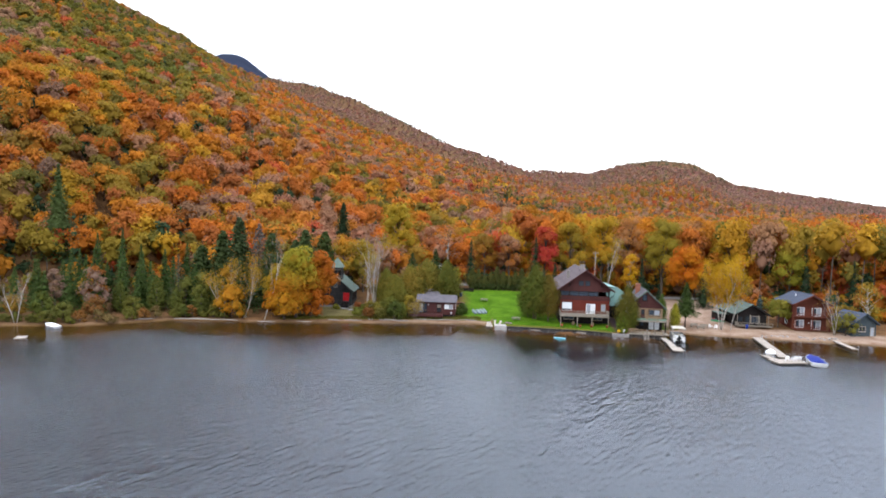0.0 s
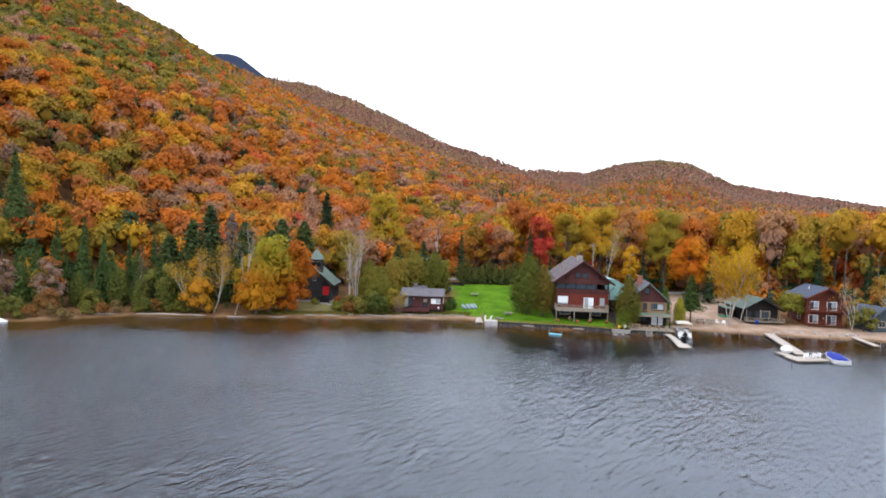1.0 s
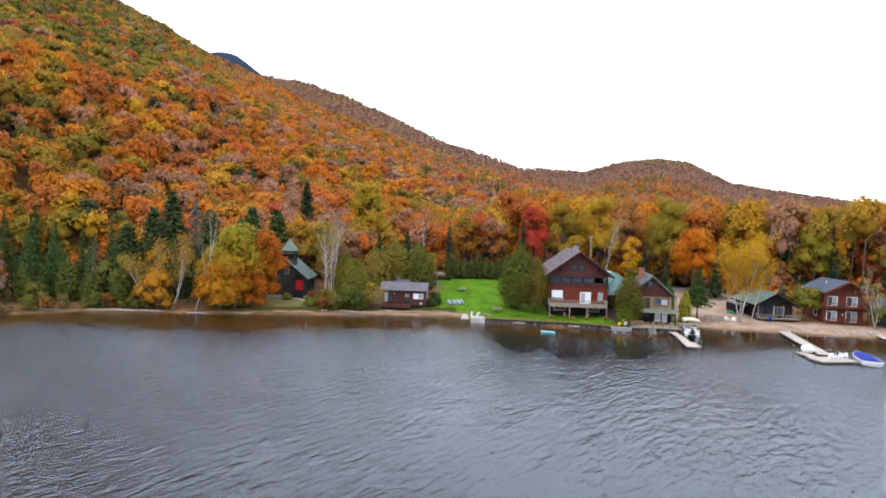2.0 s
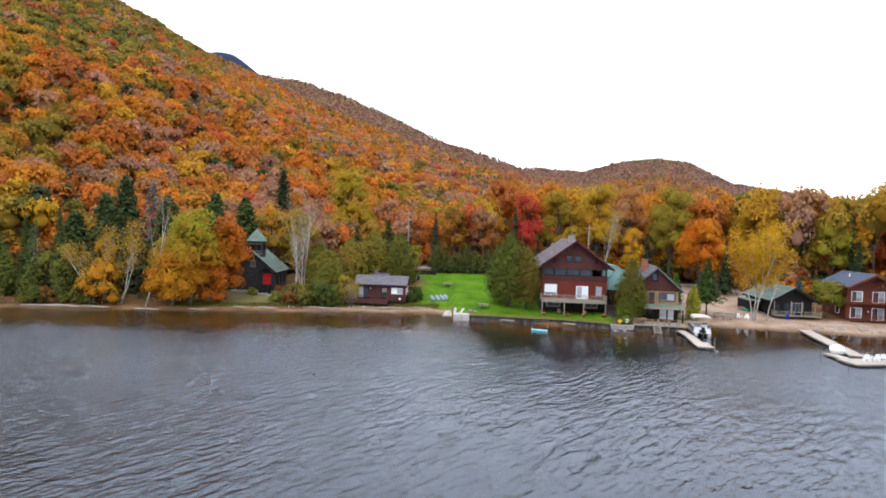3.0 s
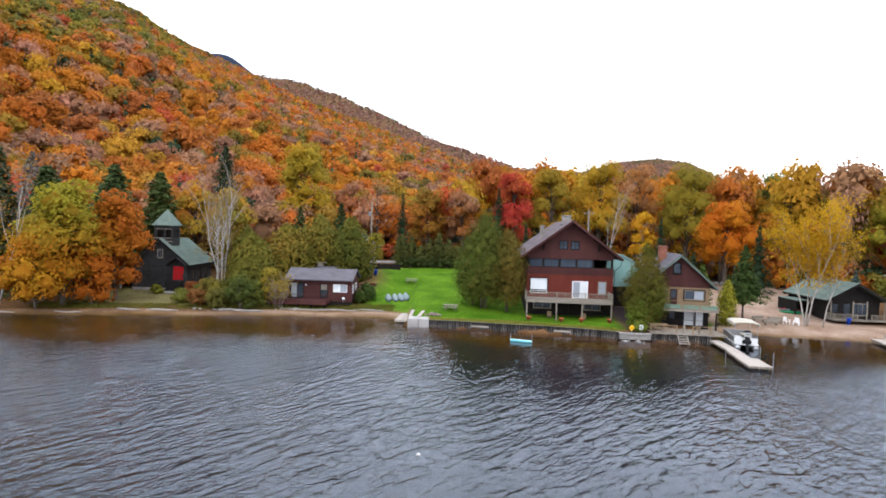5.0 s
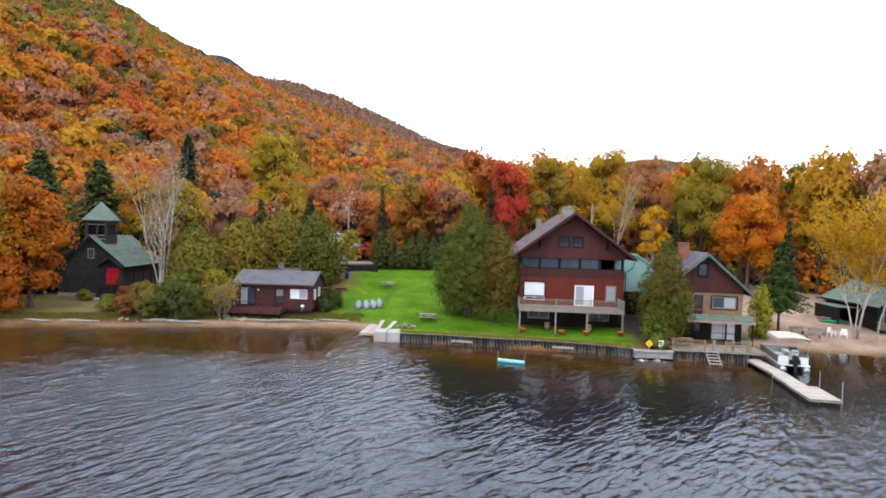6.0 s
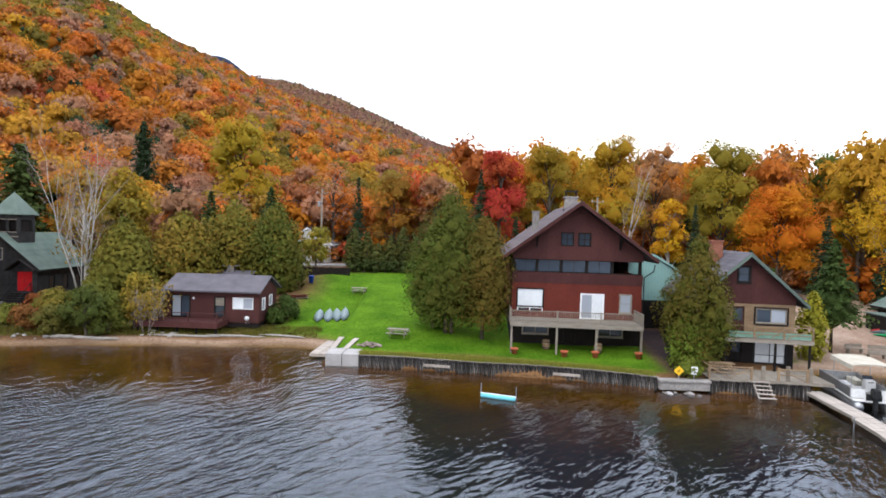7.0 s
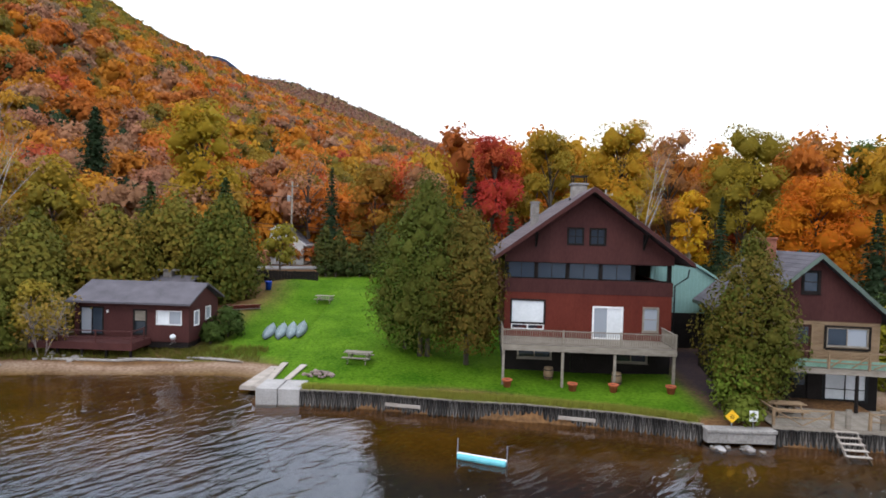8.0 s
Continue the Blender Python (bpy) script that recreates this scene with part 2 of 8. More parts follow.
M_CREAM = surface("cream_canvas", (0.300, 0.270, 0.215), (0.380, 0.345, 0.285), 1.5, 10, 0.8)
M_ASPHALT = surface("pale_worn_asphalt", (0.136, 0.129, 0.126), (0.211, 0.201, 0.194), 0.5, 9, 0.9)
M_BARK = surface("grey_brown_bark", (0.051, 0.039, 0.031), (0.109, 0.088, 0.071), 3, 14, 0.95, stretch=(1, 1, 0.3))
M_BIRCH = surface("white_birch_bark", (0.245, 0.218, 0.190), (0.462, 0.428, 0.388), 3, 12, 0.8, stretch=(1, 1, 2.5))
M_TWIG = surface("pale_bare_twigs", (0.150, 0.122, 0.109), (0.245, 0.204, 0.184), 3, 12, 0.9)
M_DRIFT = surface("bleached_driftwood", (0.170, 0.148, 0.130), (0.300, 0.274, 0.250), 3, 12, 0.85)
M_GREENPAINT = surface("pale_green_panel", (0.109, 0.204, 0.150), (0.170, 0.272, 0.211), 1, 8, 0.6, bump=0.02)
M_PLASTIC_GREEN = surface("green_plastic", (0.007, 0.190, 0.061), (0.014, 0.245, 0.088), 1, 8, 0.4, bump=0.0)
M_PLASTIC_BLUE = surface("blue_plastic", (0.007, 0.034, 0.306), (0.014, 0.061, 0.374), 1, 8, 0.4, bump=0.0)
M_PLASTIC_RED = surface("red_plastic", (0.340, 0.014, 0.014), (0.408, 0.027, 0.020), 1, 8, 0.4, bump=0.0)


def glass_mat(name, tint, rough=0.04):
    m, nt, bs = mat_new(name)
    bs.inputs["Base Color"].default_value = (*tint, 1)
    bs.inputs["Roughness"].default_value = rough
    bs.inputs["Specular IOR Level"].default_value = 0.5
    bs.inputs["Coat Weight"].default_value = 0.15
    bs.inputs["Coat Roughness"].default_value = 0.02
    nz = put(nt, "ShaderNodeTexNoise", Scale=1.2, Detail=2.0)
    bp = put(nt, "ShaderNodeBump", Strength=0.05, Distance=0.02)
    nt.links.new(nz.outputs["Fac"], bp.inputs["Height"])
    nt.links.new(bp.outputs["Normal"], bs.inputs["Normal"])
    return m


M_GLASS = glass_mat("dark_window_glass", (0.016, 0.021, 0.026))
M_GLASS_BLUE = glass_mat("bluish_window_glass", (0.022, 0.032, 0.046))
M_CURTAIN = glass_mat("curtained_window_glass", (0.26, 0.28, 0.31), 0.15)
M_BLIND = surface("white_window_blind", (0.504, 0.521, 0.529), (0.622, 0.638, 0.647), 0.6, 6, 0.6, bump=0.05)

# ---- the land: one sheet from the lake bed over the shore to the far hills ----
def lerp_list(pts, v):
    return np.interp(v, [p[0] for p in pts], [p[1] for p in pts])


SHORE = [(-400, 70), (-120, 108), (-95, 114), (-72, 119), (-59, 128.5), (-35, 130.2), (-25, 131.6), (-12, 134.4), (0, 136.0), (8, 136.8), (12.2, 136.2), (12.6, 130.6),
         (18, 130.4), (24.3, 129.3), (33.5, 127.9), (37.4, 126.4), (46.6, 125.6), (48.2, 125.8), (50, 133.0), (56, 132.4), (62, 131.6), (70, 130.4), (80, 128.6), (94, 126.3), (120, 123), (400, 90)]
OFFSHORE = [(-400, 70), (-120, 108), (-72, 119), (-59, 127), (-20, 131), (0, 132), (30, 129), (60, 129.5), (94, 125.5), (120, 122), (400, 90)]
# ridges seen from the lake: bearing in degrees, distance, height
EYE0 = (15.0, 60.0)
RIDGE_A = [(-75, 1300, 520), (-50, 1240, 505), (-41.3, 1057, 405), (-34.5, 963, 334), (-28.3, 901, 281), (-24.4, 871, 241), (-20.3, 814, 201), (-15.9, 763, 164), (-11.4, 718, 136), (-4.3, 645, 98), (1.7, 594, 70), (7.8, 549, 47), (20, 560, 30), (40, 600, 32), (70, 650, 34)]
RIDGE_B = [(-40, 2100, 436), (-22.2, 1991, 476), (-19.1, 1951, 488), (-16, 1866, 459), (-12.7, 1736, 408), (-10, 1618, 353), (-7.2, 1455, 292), (-3.7, 1397, 247), (-0.8, 1344, 212), (1.6, 1294, 185), (6.2, 1251, 147), (10.2, 1467, 166), (12.4, 1478, 161), (14.3, 1490, 176), (16.1, 1503, 192), (19.2, 1529, 203), (22.2, 1559, 193), (23.8, 1578, 169), (25.6, 1601, 144), (30, 1668, 126), (36.7, 1800, 98), (47, 2100, 64), (75, 2300, 56)]
RIDGE_C = [(-32, 3900, 600), (-26.1, 3945, 850), (-23.7, 3871, 1040), (-23.2, 3855, 1056), (-22.6, 3840, 1058), (-22.0, 3822, 1050), (-21.2, 3800, 1022), (-20.3, 3778, 980), (-18.7, 3742, 905), (-16.6, 3698, 780), (-8, 3700, 400), (0, 3700, 100)]


def smooth(a, b, v):
    t = np.clip((v - a) / (b - a), 0, 1)
    return t * t * (3 - 2 * t)


def bumpy(x, y, s):
    """A cheap smooth unevenness between -1 and 1, s metres across."""
    return (np.sin(x / s * 1.3 + np.sin(y / s * 0.9) * 1.7) + np.sin(y / s * 1.1 + np.sin(x / s * 0.7 + 1.3) * 1.9)) * 0.5


def height(x, y):
    x, y = np.asarray(x, float), np.asarray(y, float)
    d = y - lerp_list(SHORE, x)
    wall = (x > 12.6) & (x < 48.2)
    w = smooth(-9.0, -1.0, d)
    bed = 0.12 * (w * d + (1 - w) * (y - lerp_list(OFFSHORE, x))) - 0.02
    beach = np.where(d < 0, np.maximum(-7.0, bed), np.minimum(0.22 * d, 0.45) + np.clip(d - 2.5, 0, 28) * 0.078)
    quay = np.where(d < 0.12, np.maximum(-7.0, bed - 0.22 * np.exp(np.clip(d, -60, 0) / 2.0)), np.clip((d - 0.12) / 0.25, 0, 1) * 0.74 + np.clip(d - 0.5, 0, 28) * 0.078)
    near = np.where(wall, quay, beach)
    # the lawn beside the lodge climbs faster
    near = near + smooth(0, 7, x) * (1 - smooth(21, 27, x)) * (0.15 * smooth(1.5, 5, d) + 0.055 * np.clip(d - 4, 0, 18) * (1 - smooth(22, 34, d)))
    # a bank behind the beach cabin
    near = near + 0.95 * smooth(144.5, 151, y) * smooth(-10, -3, x) * (1 - smooth(4.5, 9, x)) * (1 - smooth(156, 166, y))
    # and the road behind it lies higher
    near = near + 2.25 * smooth(150, 174, y) * smooth(-40, -8, x) * (1 - smooth(22, 50, x))
    dx, dy = x - EYE0[0], y - EYE0[1]
    r, az = np.hypot(dx, dy), np.degrees(np.arctan2(dx, dy))
    # woods begin behind the road, and close to the water on the wild shore
    start = np.interp(x, [-120, -60, -35, -22, 0, 60, 110, 160], [126, 146, 156, 166, 186, 190, 186, 180])
    r0 = r * np.clip((start - EYE0[1]) / np.maximum(dy, 1.0), 0.05, 50)
    land = near
    for ridge, k in ((RIDGE_A, 0.96), (RIDGE_B, 1.5), (RIDGE_C, 1.7)):
        R = np.interp(az, [p[0] for p in ridge], [p[1] for p in ridge])
        H = np.interp(az, [p[0] for p in ridge], [p[2] for p in ridge])
        up = np.where(r0 < R - 20, np.clip((r - r0) / np.maximum(R - r0, 20), 0, 1), 0)
        h = np.where(r0 >= R - 20, -50.0, np.where(r <= R, H * np.power(up, k), H - (r - R) * 0.16))
        h = h + np.where(dy > 0, bumpy(x, y, 55) * np.clip(up * 14, 0, 1) * 4.0 * np.clip(H / 200, 0.3, 2.0), 0)
        land = np.where((dy > 0) & (d > 2), np.maximum(land, h), land)
    # unseen hills added behind the lake, so that windows reflect them darkly
    land = np.where(y < -420, np.maximum(land, 190 * smooth(420, 1500, -y) * (0.75 + 0.25 * bumpy(x, y, 300)) - 2), land)
    return np.where(d > 1, land + 0.05 * bumpy(x, y, 2.6), land)


def steps(*runs):
    out = []
    for a, b, s in runs:
        out += list(np.arange(a, b - 1e-6, s))
    return np.array(out + [runs[-1][1]])


def vertices_mesh(name, V, F, material, smooth_faces=False):
    """A mesh from arrays of vertices and of triangles or quads."""
    me = bpy.data.meshes.new(name)
    V, F = np.asarray(V, np.float32), np.asarray(F, np.int32)
    me.vertices.add(len(V))
    me.vertices.foreach_set("co", V.ravel())
    me.loops.add(F.size)
    me.loops.foreach_set("vertex_index", F.ravel())
    me.polygons.add(len(F))
    me.polygons.foreach_set("loop_start", np.arange(0, F.size, F.shape[1], dtype=np.int32))
    me.polygons.foreach_set("use_smooth", np.full(len(F), smooth_faces, dtype=bool))
    me.update(calc_edges=True)
    me.materials.append(material)
    return me


def grid_faces(nx, ny):
    i = np.arange(ny - 1)[:, None] * nx + np.arange(nx - 1)[None, :]
    return np.stack([i, i + 1, i + nx + 1, i + nx], -1).reshape(-1, 4)


def add_colours(me, name, C):
    at = me.attributes.new(name, "FLOAT_COLOR", "POINT")
    C = np.asarray(C, np.float32)
    if C.shape[1] == 3:
        C = np.hstack([C, np.ones((len(C), 1), np.float32)])
    at.data.foreach_set("color", C.ravel())


def build_ground():
    gx = steps((-4200, -2100, 150), (-2100, -1150, 40), (-1150, -400, 30), (-400, -120, 10), (-120, 8, 1.6), (8, 56, 0.8), (56, 130, 1.6), (130, 420, 10), (420, 1200, 30), (1200, 4200, 150))
    gy = steps((-2600, -400, 120), (-400, 60, 46), (60, 110, 5), (110, 122, 1.5), (122, 139, 0.3), (139, 200, 1.5), (200, 420, 8), (420, 1200, 26), (1200, 2200, 50), (2200, 4600, 80))
    X, Y = np.meshgrid(gx, gy)
    x, y = X.ravel(), Y.ravel()
    z = height(x, y)
    me = vertices_mesh("ground", np.stack([x, y, z], 1), grid_faces(len(gx), len(gy)), M_GROUND, True)
    d = y - lerp_list(SHORE, x)
    wob = 1.2 * bumpy(x, y, 3.1)
    lawn = smooth(1.4, 2.6, d + 0.5 * wob) * smooth(4.0, 7.5, x + 0.6 * wob) * (1 - smooth(38.0, 39.6, x + 0.3 * wob)) * (1 - smooth(166, 169, y + wob))
    lawn = np.maximum(lawn, 0.40 * smooth(3.2, 5.0, d + wob) * smooth(-36, -30, x) * (1 - smooth(-9, -5, x + wob)) * (1 - smooth(147, 151, y + wob)))
    lawn = np.maximum(lawn, 0.9 * smooth(44.5, 45.5, x) * (1 - smooth(54.0, 56.5, x + wob - (y - 135) * 0.15)) * smooth(134, 135, y) * (1 - smooth(141, 145, y)))
    lot = smooth(50.5, 53, x + 0.5 * wob - (y - 132) * 0.12) * (1 - smooth(71, 76, x + wob - (y - 140) * 0.25)) * (1 - smooth(172, 178, y)) * smooth(-1, 0, d)
    strip = smooth(-2.0, -0.5, d) * (1 - smooth(1.2, 2.1, d + 0.4 * wob)) * np.where((x > 12.5) & (x < 48.3), 0, 1) * np.interp(x, [-70, -18, -10], [0.35, 0.35, 1.0])
    chapel_green = 0.22 * smooth(3.2, 5.0, d + wob) * smooth(-34, -28, x) * (1 - smooth(-12, -8, x)) * (1 - smooth(147, 151, y))
    sand = np.maximum(np.maximum(np.maximum(lot, strip), chapel_green), smooth(56, 60, x) * smooth(-1, 0, d) * (1 - smooth(7, 10, d + wob)))
    bed = 1 - np.where((x > 12.5) & (x < 48.3), smooth(-1.2, -0.25, d), smooth(-0.9, 2.2, d + 0.3 * wob))
    # bed painted darker with depth, for the light lost in the water
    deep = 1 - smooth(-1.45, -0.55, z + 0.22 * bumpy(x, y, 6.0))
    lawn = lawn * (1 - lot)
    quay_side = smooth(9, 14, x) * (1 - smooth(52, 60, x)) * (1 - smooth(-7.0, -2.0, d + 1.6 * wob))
    # the far peak takes the same dark blue, as painted haze
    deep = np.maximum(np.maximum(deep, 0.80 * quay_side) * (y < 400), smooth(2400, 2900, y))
    # dark bare ground between the lodge and the cabin
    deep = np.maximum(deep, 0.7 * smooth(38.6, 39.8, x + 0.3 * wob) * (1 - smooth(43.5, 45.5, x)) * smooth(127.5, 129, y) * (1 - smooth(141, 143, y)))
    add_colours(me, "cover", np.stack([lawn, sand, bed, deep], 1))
    return tagged(new("ground", me), "grassy lakeshore, sandy lot and wooded hills", "ground", kind="structure")


build_ground()


def wind(x, y):
    """How ruffled the water is: smooth close under the shore and in the lee of the lodge and its trees, livelier on the open side."""
    off = -(y - lerp_list(OFFSHORE, x))
    lee = np.exp(-((x - 31) / 12) ** 2)
    open_water = smooth(4 + 5 * lee, 19 + 28 * lee, off + 2.0 * bumpy(x, y, 7.0))
    return (0.26 + 0.74 * open_water) * (0.90 + 0.20 * bumpy(x, y, 17.0)) * (1.0 - 0.30 * smooth(-12, 30, x - 0.25 * (y - 100)))


def wave_height(x, y):
    """The longer waves that run in from the lake, calmer under the shore."""
    wr = np.random.default_rng(11)
    z = np.zeros_like(x)
    for i in range(9):
        L = wr.uniform(2.4, 5.0)
        a = radians(140 + wr.normal() * 16)
        k = 2 * math.pi / L
        z += 0.007 / k * np.sin(k * (x * math.cos(a) + y * math.sin(a)) + wr.uniform(0, 6.28) + 1.6 * bumpy(x + 17 * i, y, 9.0))
    return z * wind(x, y)


def build_water():
    gu = np.concatenate([[-40, -12, -4, -1.8, -1.15], np.linspace(-1, 1, 180), [1.15, 1.8, 4, 12, 40]])
    gy = steps((-900, 0, 90), (0, 44, 4), (44, 138, 0.65), (138, 150, 3))
    half = np.interp(gy, [0, 44, 138, 150], [60, 37, 106, 110])
    U, Y = np.meshgrid(gu, gy)
    x, y, u = (5.0 + U * half[:, None]).ravel(), Y.ravel(), U.ravel()
    inside = (1 - smooth(0.97, 1.0, np.abs(u))) * smooth(40, 45, y) * (1 - smooth(137, 138, y))
    z = wave_height(x, y) * inside
    gx = gu
    me = vertices_mesh("water", np.stack([x, y, z], 1), grid_faces(len(gx), len(gy)), M_WATER, True)
    w = wind(x, y)
    add_colours(me, "ripple", np.stack([0.05 + 0.95 * w, w * (0.85 + 0.95 * smooth(30, 60, x)), w], 1))
    return tagged(new("water", me), "rippled grey-blue lake water, brown in the shallows", "lake", kind="structure")


build_water()

# ---- building kit ----
def thing(name, label, category, m=None, group=""):
    """An Empty that carries the parts of one thing."""
    ob = new(name)
    ob.empty_display_size = 0.3
    if m is not None:
        ob.matrix_basis = m
    return tagged(ob, label, category, group)


# parts that come apart into single pieces, and the name of one piece
PIECES = {"wall": "wall", "main_wall": "main_wall", "lower_wall": "lower_wall", "gable_wall": "gable_wall", "gable_end": "gable_end", "deck": "deck_board", "boards": "deck_board", "balusters": "baluster",
          "log_siding": "log", "siding_boards": "siding_board", "balcony_floor": "deck_board", "porch_floor": "deck_board", "balcony": "deck_board", "stringers": "stringer", "trim_boards": "trim_board", "porch_wall": "porch_wall",
          "glazed_bars": "glazing_bar", "handrails": "handrail", "deck_joists": "joist"}


def split_pieces(bm):
    """The loose pieces of a bmesh, each as a bmesh of its own."""
    seen, out = set(), []
    for v0 in bm.verts:
        if v0 in seen:
            continue
        seen.add(v0)
        stack, comp = [v0], []
        while stack:
            v = stack.pop()
            comp.append(v)
            for e in v.link_edges:
                o = e.other_vert(v)
                if o not in seen:
                    seen.add(o)
                    stack.append(o)
        nb = bmesh.new()
        to = {v: nb.verts.new(v.co) for v in comp}
        for f in {f for v in comp for f in v.link_faces}:
            nb.faces.new([to[v] for v in f.verts])
        out.append(nb)
    bm.free()
    return out


def part(name, bm, material, parent=None, label="", smooth_faces=False):
    if name in PIECES:
        one = PIECES[name]
        made = [solid(one, b, material, parent, label, smooth_faces) for b in split_pieces(bm)]
        return made[0]
    return solid(name, bm, material, parent, label, smooth_faces)


def solid(name, bm, material, parent=None, label="", smooth_faces=False):
    me = bpy.data.meshes.new(name)
    for f in bm.faces:
        f.smooth = smooth_faces
    bm.normal_update()
    bm.to_mesh(me)
    bm.free()
    me.materials.append(material)
    ob = new(name, me)
    if parent is not None:
        ob.parent = parent
    if label:
        ob["label"] = label
    return ob


def box(bm, x0, x1, y0, y1, z0, z1, bevel=0.0):
    r = bmesh.ops.create_cube(bm, size=1, matrix=Matrix.LocRotScale(((x0 + x1) / 2, (y0 + y1) / 2, (z0 + z1) / 2), None, (abs(x1 - x0), abs(y1 - y0), abs(z1 - z0))))
    if bevel:
        es = list({e for v in r["verts"] for e in v.link_edges})
        bmesh.ops.bevel(bm, geom=es, offset=bevel, segments=1, affect="EDGES")
    return bm


def boxes(*rows, bevel=0.0):
    bm = bmesh.new()
    for r in rows:
        box(bm, *r, bevel=bevel)
    return bm


def beam(bm, a, b, w, h=None):
    """A squared bar from a to b."""
    a, b = Vector(a), Vector(b)
    d = b - a
    m = Matrix.Translation((a + b) / 2) @ d.to_track_quat("Z", "Y").to_matrix().to_4x4() @ Matrix.Diagonal((w, h or w, d.length, 1))
    bmesh.ops.create_cube(bm, size=1, matrix=m)
    return bm


def tube(bm, pts, radii, sides=7):
    """A tapered round bar along pts."""
    rings = []
    pts = [Vector(p) for p in pts]
    for i, (p, r) in enumerate(zip(pts, radii)):
        d = (pts[min(i + 1, len(pts) - 1)] - pts[max(i - 1, 0)]).normalized()
        q = d.to_track_quat("Z", "Y").to_matrix()
        rings.append([bm.verts.new(p + q @ Vector((r * math.cos(2 * math.pi * k / sides), r * math.sin(2 * math.pi * k / sides), 0))) for k in range(sides)])
    for a, b in zip(rings, rings[1:]):
        for k in range(sides):
            bm.faces.new((a[k], a[(k + 1) % sides], b[(k + 1) % sides], b[k]))
    bm.faces.new(rings[0][::-1])
    bm.faces.new(rings[-1])
    return bm


def lathe(bm, profile, sides=14, at=(0, 0, 0)):
    """A turned body from (radius, height) pairs."""
    rings = [[bm.verts.new((at[0] + r * math.cos(2 * math.pi * k / sides), at[1] + r * math.sin(2 * math.pi * k / sides), at[2] + z)) for k in range(sides)] for r, z in profile]
    for a, b in zip(rings, rings[1:]):
        for k in range(sides):
            bm.faces.new((a[k], a[(k + 1) % sides], b[(k + 1) % sides], b[k]))
    bm.faces.new(rings[0][::-1])
    bm.faces.new(rings[-1])
    return bm


def prism(bm, outline, y0, y1):
    """An outline in x and z, carried from y0 to y1."""
    a = [bm.verts.new((x, y0, z)) for x, z in outline]
    b = [bm.verts.new((x, y1, z)) for x, z in outline]
    bm.faces.new(a)
    bm.faces.new(b[::-1])
    n = len(outline)
    for i in range(n):
        bm.faces.new((a[i], b[i], b[(i + 1) % n], a[(i + 1) % n]))
    bmesh.ops.recalc_face_normals(bm, faces=bm.faces)
    return bm


def wall_with_holes(bm, u0, u1, z0, z1, holes, thick, along="x", at=0.0):
    """A wall from u0 to u1 with openings (u0, u1, z0, z1) right through it. along x: its face at y = at, going back; along y: its face at x = at, thick towards +x or, if negative, -x."""
    us = sorted({u0, u1, *[h[0] for h in holes], *[h[1] for h in holes]})
    zs = sorted({z0, z1, *[h[2] for h in holes], *[h[3] for h in holes]})
    for ua, ub in zip(us, us[1:]):
        run = None
        for za, zb in zip(zs, zs[1:]):
            cu, cz = (ua + ub) / 2, (za + zb) / 2
            hole = any(h[0] < cu < h[1] and h[2] < cz < h[3] for h in holes)
            if hole:
                continue
            if along == "x":
                box(bm, ua, ub, at, at + thick, za, zb)
            else:
                box(bm, min(at, at + thick), max(at, at + thick), ua, ub, za, zb)
    bmesh.ops.remove_doubles(bm, verts=bm.verts, dist=0.001)
    return bm


def window(parent, x0, x1, z0, z1, glass, trim, y=0.0, mull=(), rails=(), depth=0.10, edge=0.09, name="window", sill=True, split=None):
    """A window in a front wall's opening: frame, panes and sill. mull, rails: where bars divide it, as shares. split: materials of the panes, in order."""
    yo = y - 0.035
    fr = bmesh.new()
    wall_with_holes(fr, x0 - edge, x1 + edge, z0 - edge, z1 + edge, [(x0 + 0.03, x1 - 0.03, z0 + 0.03, z1 - 0.03)], y + depth - yo, at=yo)
    xs = [x0 + 0.03] + [x0 + (x1 - x0) * s for s in mull] + [x1 - 0.03]
    zs = [z0 + 0.03] + [z0 + (z1 - z0) * s for s in rails] + [z1 - 0.03]
    w = part(name, fr, trim, parent)
    for x in xs[1:-1]:
        part("glazing_bar", boxes((x - 0.025, x + 0.025, y + 0.005, y + depth, z0 + 0.03, z1 - 0.03)), trim, w)
    for z in zs[1:-1]:
        for xa, xb in zip(xs, xs[1:]):
            part("glazing_bar", boxes((xa + 0.026, xb - 0.026, y + 0.009, y + depth - 0.004, z - 0.02, z + 0.02)), trim, w)
    k = 0
    for xa, xb in zip(xs, xs[1:]):
        for za, zb in zip(zs, zs[1:]):
            g = split[k % len(split)] if split else glass
            part("pane", boxes((xa + 0.004, xb - 0.004, y + 0.05, y + 0.062, za + 0.004, zb - 0.004)), g, w)
            k += 1
    if sill:
        part("sill", boxes((x0 - edge - 0.04, x1 + edge + 0.04, yo - 0.05, y, z0 - edge - 0.05, z0 - edge - 0.004), bevel=0.008), trim, w)
    return w


